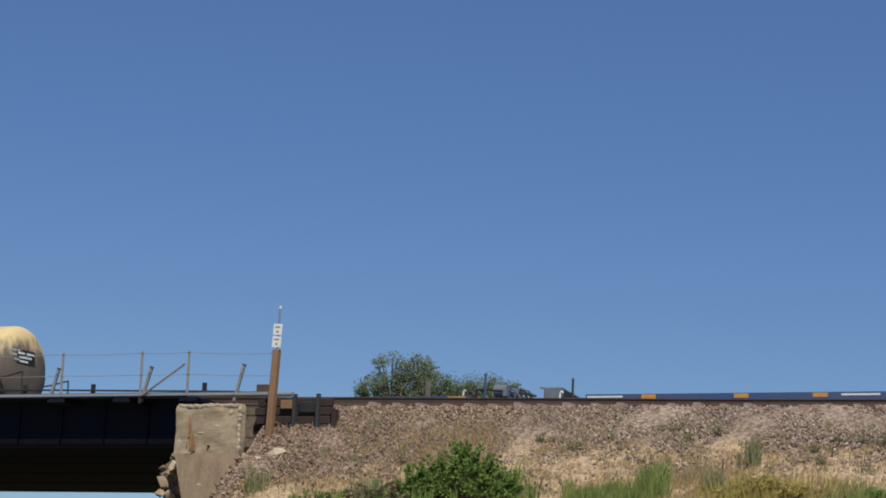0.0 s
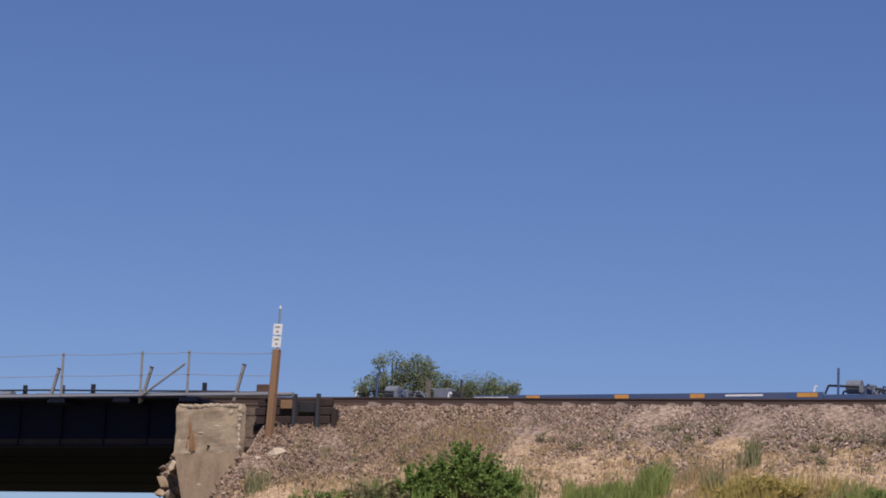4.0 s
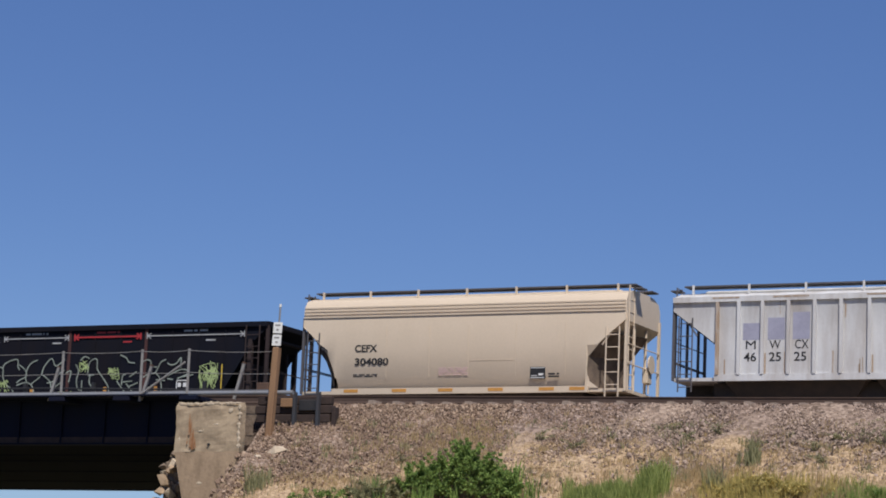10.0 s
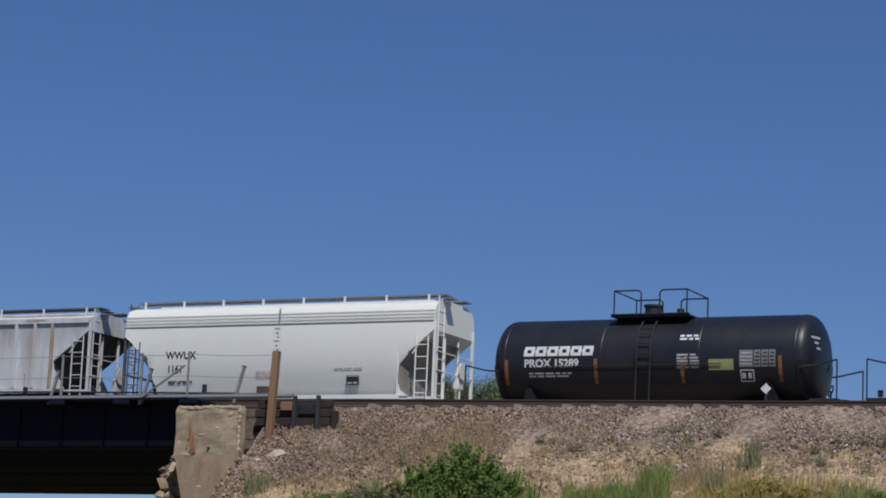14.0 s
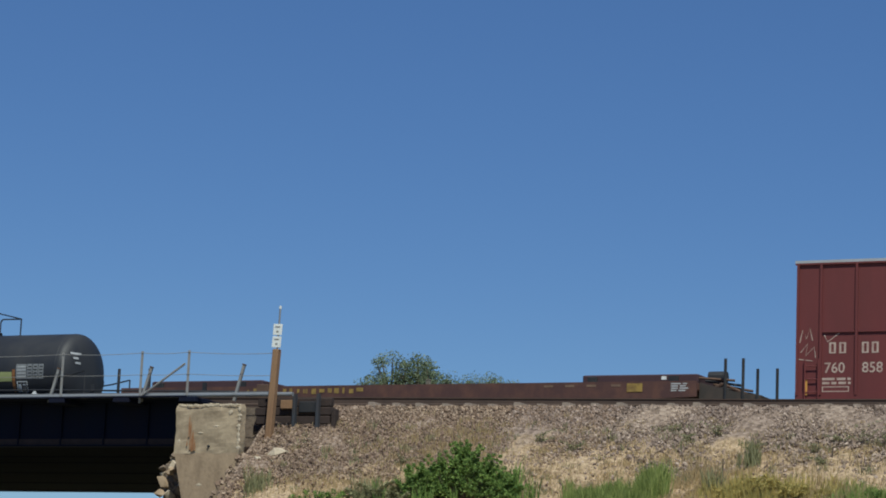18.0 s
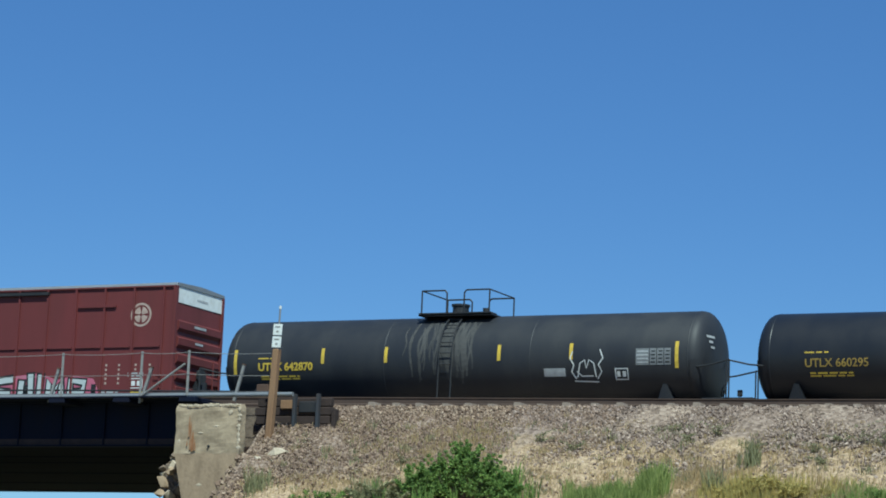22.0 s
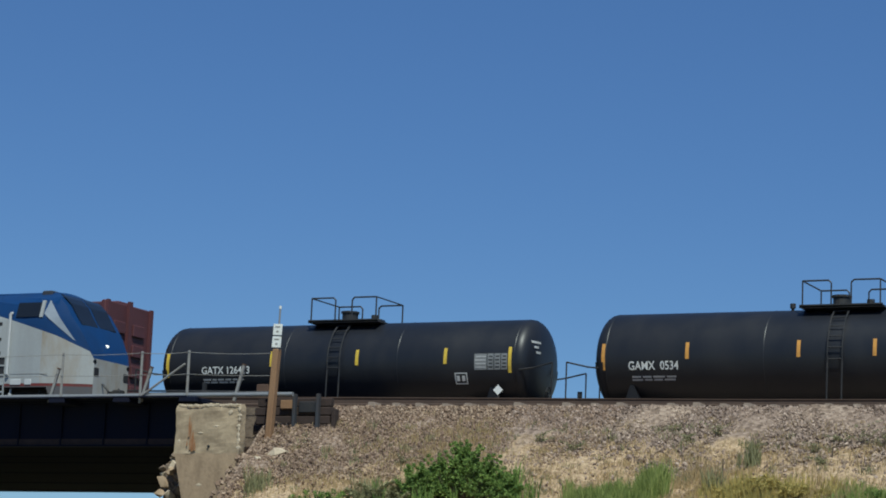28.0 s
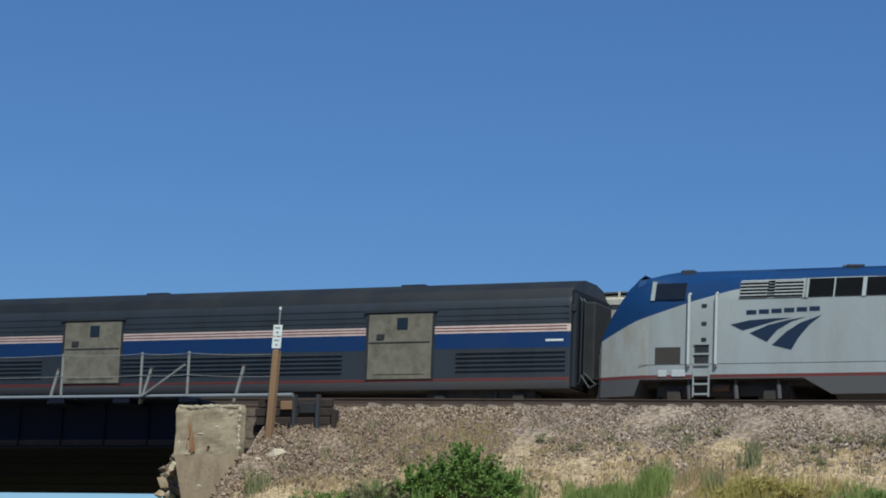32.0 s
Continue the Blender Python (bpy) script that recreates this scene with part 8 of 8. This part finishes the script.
# ---------------- plants ----------------
def leaf_cloud(clumps, per, size, seed, droop=0.0):
    """Many small leaf quads round the given clumps (x, y, z, radius)."""
    r = random.Random(seed)
    s = Shape()
    for cx, cy, cz, rad in clumps:
        for _ in range(per):
            d = Vector((r.gauss(0, 1), r.gauss(0, 1), r.gauss(0, 1))).normalized() * rad * r.random() ** 0.4
            p = Vector((cx, cy, cz)) + Vector((d.x, d.y, d.z * 0.85))
            q = size * r.uniform(0.6, 1.3)
            a = Vector((r.gauss(0, 1), r.gauss(0, 1), r.gauss(0, 1) - droop)).normalized()
            b = a.orthogonal().normalized()
            b.rotate(Matrix.Rotation(r.random() * 6.28, 3, a))
            c = a.cross(b)
            s.add([p - b * q, p + c * q * 0.45, p + b * q, p - c * q * 0.45], [(0, 1, 2, 3)])
    me = bpy.data.meshes.new("leaves")
    me.from_pydata(s.v, [], s.f)
    return me


def leaves(name, me, material, parent):
    me.materials.append(material)
    ob = new(name, me)
    ob.parent = parent
    return ob


def bush(name, x, y, z, rx, rz, count, material, label, seed, leaf=0.07, spiky=False, category="bush", per=34):
    r = random.Random(seed)
    b = thing(name, pose(x, y, z), label, category)
    clumps = []
    s = Shape()
    for i in range(count):
        a = r.uniform(-1, 1)
        lump = 0.62 + 0.38 * noise.noise(Vector((a * 2.6, seed * 1.9, 0.0))) * 2
        hgt = rz * lump * (1 - abs(a) ** 1.8 * 0.75) * r.uniform(0.08, 1.0) ** 0.7
        cx, cy = a * rx, r.uniform(-0.35, 0.35) * rx
        clumps.append((cx, cy, hgt, r.uniform(0.07, 0.15) * (0.6 + rz * 0.3)))
        s.tube((cx * 0.4, cy * 0.4, -0.1), (cx, cy, hgt), 0.012, 4, 0.005)
        if spiky and i % 2:
            lean = r.uniform(-0.12, 0.12)
            for k in range(4):
                clumps.append((cx + lean * (k + 1), cy, hgt + 0.07 * (k + 1) * rz, 0.055))
    tagged(part("stems", s, BARK, b), kind="stuff")
    leaves("foliage", leaf_cloud(clumps, per, leaf, seed), material, b)
    return b


def blades(name, spots, height, material, label, seed, per=26, width=0.012, category="grass", kind="stuff"):
    """Tufts of upright grass at the given places."""
    r = random.Random(seed)
    s = Shape()
    for x, y, z in spots:
        tuft = r.uniform(0.5, 1.25)
        for _ in range(per):
            q = height * tuft * r.uniform(0.45, 1.1)
            a = r.random() * 6.28
            bx, by = x + r.gauss(0, 0.09), y + r.gauss(0, 0.07)
            lx, ly = math.cos(a) * q * r.uniform(0.05, 0.4), math.sin(a) * q * r.uniform(0.05, 0.4)
            w = width * r.uniform(0.7, 1.5)
            s.add([(bx - w, by, z - 0.03), (bx + w, by, z - 0.03), (bx + lx * 0.4 + w * 0.8, by + ly * 0.4, z + q * 0.6), (bx + lx, by + ly, z + q), (bx + lx * 0.4 - w * 0.8, by + ly * 0.4, z + q * 0.6)], [(0, 1, 2, 3, 4)])
    me = bpy.data.meshes.new(name)
    me.from_pydata(s.v, [], s.f)
    me.materials.append(material)
    return tagged(new(name, me), label, category, kind=kind)


def on_bank(x, d):
    """A place on the slope, d metres in plan below the crest."""
    y = crest(x) - d
    return x, y, bank_z(x, y)


# trees beyond the tracks
def broad_tree(x, y, base, top, spread, label, seed, leaf, clumps_n, per):
    """A tree whose crown spreads between two heights."""
    r = random.Random(seed)
    t = thing("tree", pose(x, y, 0), label, "tree")
    s = Shape()
    s.tube((0, 0, -0.2), (0.1, 0, base), 0.3, 9, 0.2)
    clumps = []
    for i in range(clumps_n):
        a, k = r.random() * 6.28, r.random()
        rad = spread * (0.35 + 0.65 * math.sin(math.pi * (0.22 + 0.62 * k))) * math.sqrt(r.uniform(0.15, 1.0))
        z = base + (top - base) * (0.05 + 0.88 * k) + r.uniform(-0.15, 0.15)
        tip = Vector((rad * math.cos(a), rad * math.sin(a), z))
        mid = Vector((tip.x * 0.45, tip.y * 0.45, base + (z - base) * 0.45))
        s.tube((0.1, 0, base - 0.3), mid, 0.08, 5, 0.05)
        s.tube(mid, tip, 0.05, 5, 0.012)
        clumps.append((*tip, r.uniform(0.22, 0.5)))
    part("trunk", s, BARK, t)
    leaves("crown", leaf_cloud(clumps, per, leaf, seed), LEAF_TREE, t)
    return t


broad_tree(-45.3, 90.0, 11.9, 14.05, 0.95, "leafy green tree beyond the tracks", 7, 0.055, 70, 95)
broad_tree(-44.15, 90.4, 12.0, 14.1, 0.55, "leafy green tree with an uneven crown beyond the tracks", 12, 0.055, 44, 95)
broad_tree(-46.1, 89.6, 11.6, 13.0, 0.6, "low leafy tree beyond the tracks", 19, 0.055, 34, 90)
broad_tree(-43.5, 89.9, 11.8, 13.55, 0.3, "narrow leafy tree beyond the tracks", 23, 0.055, 22, 80)
rs = random.Random(31)
for i in range(15):
    x = -43.1 + 0.225 * i + rs.uniform(-0.08, 0.08)
    broad_tree(x, 89.5 + 0.2 * (i % 3), 11.2, 13.05 + rs.uniform(-0.3, 0.25) - 0.015 * i, 0.3, "slender green sapling beyond the tracks", 40 + i, 0.05, 26, 75)
fp = thing("marker_post", pose(-38.55, 79.5, 0), "pale wooden marker post beyond the tracks", "post")
part("shaft", Shape().bbox(-0.09, 0.09, -0.07, 0.07, 0, 11.72, 0.02), DOORTAN, fp)
part("top", Shape().bbox(-0.1, 0.1, -0.08, 0.08, 11.72, 11.76, 0.01), DOORTAN, fp)

# bushes and weeds on the slope
r = random.Random(17)
def tufts(n, x, d, sx, sd):
    """Places for n tufts round a spot of the slope."""
    return [on_bank(x + r.gauss(0, sx), d + r.gauss(0, sd)) for _ in range(n)]


bush("bush", *on_bank(-25.45, 4.5), 1.0, 1.35, 300, LEAF_BUSH, "dense green bush low on the bank", 3, 0.036, spiky=True)
bush("bush", *on_bank(-26.35, 4.5), 0.7, 0.9, 120, LEAF_BUSH, "small green bush on the bank", 8, 0.042, spiky=True)
bush("bush", *on_bank(-24.6, 4.6), 0.7, 0.85, 100, LEAF_BUSH, "small green bush beside a larger one", 18, 0.042, spiky=True)
bush("bush", *on_bank(-27.5, 4.6), 0.6, 0.55, 40, SAGE, "dull green straggly bush on the bank", 21, 0.04, spiky=True)
bush("bush", *on_bank(-29.1, 4.6), 0.9, 0.42, 40, LEAF_BUSH, "low green weeds on the bank", 9, 0.035)
bush("bush", *on_bank(-15.5, 4.3), 0.8, 0.45, 40, LEAF_BUSH, "low dark green bush at the bank's foot", 22, 0.04)
blades("bush_shoots", tufts(90, -25.4, 4.2, 0.7, 0.3), 0.6, LEAF_BUSH, "green shoots round the bush", 15, per=22, width=0.01)
blades("bush_shoots", tufts(14, -27.9, 4.3, 0.3, 0.3), 0.42, SAGE, "dull green shoots on the bank", 25, per=18, width=0.009)
blades("green_grass", tufts(150, -21.75, 4.65, 0.45, 0.25), 0.46, GRASS, "bright green grass clump on the bank", 5, per=30, width=0.009)
blades("green_grass", tufts(50, -20.75, 4.2, 0.16, 0.25), 0.6, GRASS, "green grass clump beside dry stalks", 35, per=30, width=0.009)
bush("yellow_weeds", *on_bank(-18.0, 4.3), 1.0, 0.6, 80, YELLOW_WEED, "yellow flowering weeds low on the bank", 27, 0.03, spiky=True, category="weeds")
bush("yellow_weeds", *on_bank(-17.1, 4.3), 0.7, 0.5, 34, YELLOW_WEED, "yellow flowering weeds beside green ones", 28, 0.03, spiky=True, category="weeds")
blades("yellow_stalks", tufts(150, -17.9, 4.2, 0.7, 0.3), 0.42, YELLOW_WEED, "yellow-green weed stalks on the bank", 6, per=22, width=0.008)
blades("yellow_stalks", tufts(70, -16.2, 4.3, 0.5, 0.25), 0.35, DRY_GRASS, "dry yellow stalks on the bank", 36, per=18, width=0.008)
blades("green_weeds", tufts(60, -15.3, 4.4, 0.6, 0.2), 0.4, GRASS, "dark green weeds at the bank's foot", 7, width=0.01)
blades("tall_weeds", tufts(14, -31.2, 4.2, 0.2, 0.2) + tufts(10, -18.7, 2.7, 0.09, 0.12) + tufts(7, -19.2, 3.9, 0.1, 0.1), 0.62, SAGE, "tall grey-green weeds on the bank", 16, per=10, width=0.01)
blades("dry_grass", [q for q in (on_bank(r.uniform(-32.5, -11), r.uniform(0.6, 5.4)) for _ in range(5200)) if r.random() < 0.25 + 0.75 * soil(q[0], crest(q[0]) - q[1]) and q[0] > bank_left(crest(q[0]) - q[1]) + 0.3], 0.13, DRY_GRASS, "short dry grass on the stony bank", 8, per=7, width=0.007)
blades("dry_grass", tufts(130, -27.0, 1.8, 1.1, 0.5) + tufts(120, -19.6, 3.6, 0.6, 0.5), 0.22, DRY_GRASS, "ochre dry grass patch on the bank", 38, per=12, width=0.008)
blades("sparse_weeds", [on_bank(r.uniform(-31.5, -11), r.uniform(0.9, 5.0)) for _ in range(170)], 0.2, SAGE, "sparse grey-green weeds among the stones", 9, per=12, width=0.008)
stake = thing("dead_stalk", pose(*on_bank(-19.1, 3.8)), "thin dark dead stalk standing on the bank", "stalk")
part("stem", Shape().tube((0, 0, -0.1), (0.02, 0, 0.72), 0.022, 6, 0.014), BARK, stake)
part("side_stem", Shape().tube((0.01, 0, 0.1), (-0.3, 0.05, 0.5), 0.012, 5, 0.008), BARK, stake)
stick = thing("dead_stalk", pose(*on_bank(-16.85, 2.4)), "bent dead stalk lying over on the bank", "stalk")
part("stem", Shape().path([(0, 0, -0.1), (0.02, 0, 0.28), (0.4, 0, 0.33)], 0.02, 5), BARK, stick)
for i, (x, d, h) in enumerate(((-20.02, 1.46, 0.5), (-18.69, 2.6, 0.5), (-20.69, 1.74, 0.35), (-16.18, 1.81, 0.5), (-23.51, 2.18, 0.4), (-24.57, 1.79, 0.4), (-15.7, 1.9, 0.5), (-18.95, 2.0, 0.35), (-17.3, 2.2, 0.3), (-17.0, 2.7, 0.3), (-21.4, 1.2, 0.25), (-16.9, 1.7, 0.3), (-27.9, 2.9, 0.35))):
    bush("weed", *on_bank(x, d), 0.14, h * 1.05, 9, SAGE, "small grey-green weed among the stones", 60 + i, 0.022, spiky=True, category="weed", per=15)


rx, ry, rz = on_bank(-31.6, 2.5)
rock = Shape()
pv, pf = proto[2]
rock.add([(v.x * 0.27, v.y * 0.17, v.z * 0.16) for v in pv], pf)
pale = part("pale_rock", rock, CHIPPED)
pale.matrix_world = pose(rx, ry, rz + 0.05, 20, -14, 10)
tagged(pale, "pale flat lump of concrete lying on the bank", "rock")
for i, (dx, dd, q) in enumerate(((-0.38, 0.22, 0.5), (0.3, -0.12, 0.38), (0.05, 0.3, 0.3))):
    chip = piece("pale_rock", pale.data, None, pose(0, 0, 0))
    px, py, pz = on_bank(-31.6 + dx, 2.5 + dd)
    chip.matrix_world = pose(px, py, pz + 0.02, 60 * i, 30, 50 * i) @ Matrix.Diagonal((q, q, q, 1))
    tagged(chip, "small pale concrete chip lying on the bank", "rock")


# ---------------- movement ----------------
def motions():
    times = [i * 1.0 for i in range(33)]
    for car, off, kind in MOVING:
        way, y = (freight_way, Y_FREIGHT) if kind == "freight" else (passenger_way, Y_PASSENGER)
        walk(car, [(t, pose(off + way(t), y, RAIL_Z)) for t in times])


motions()
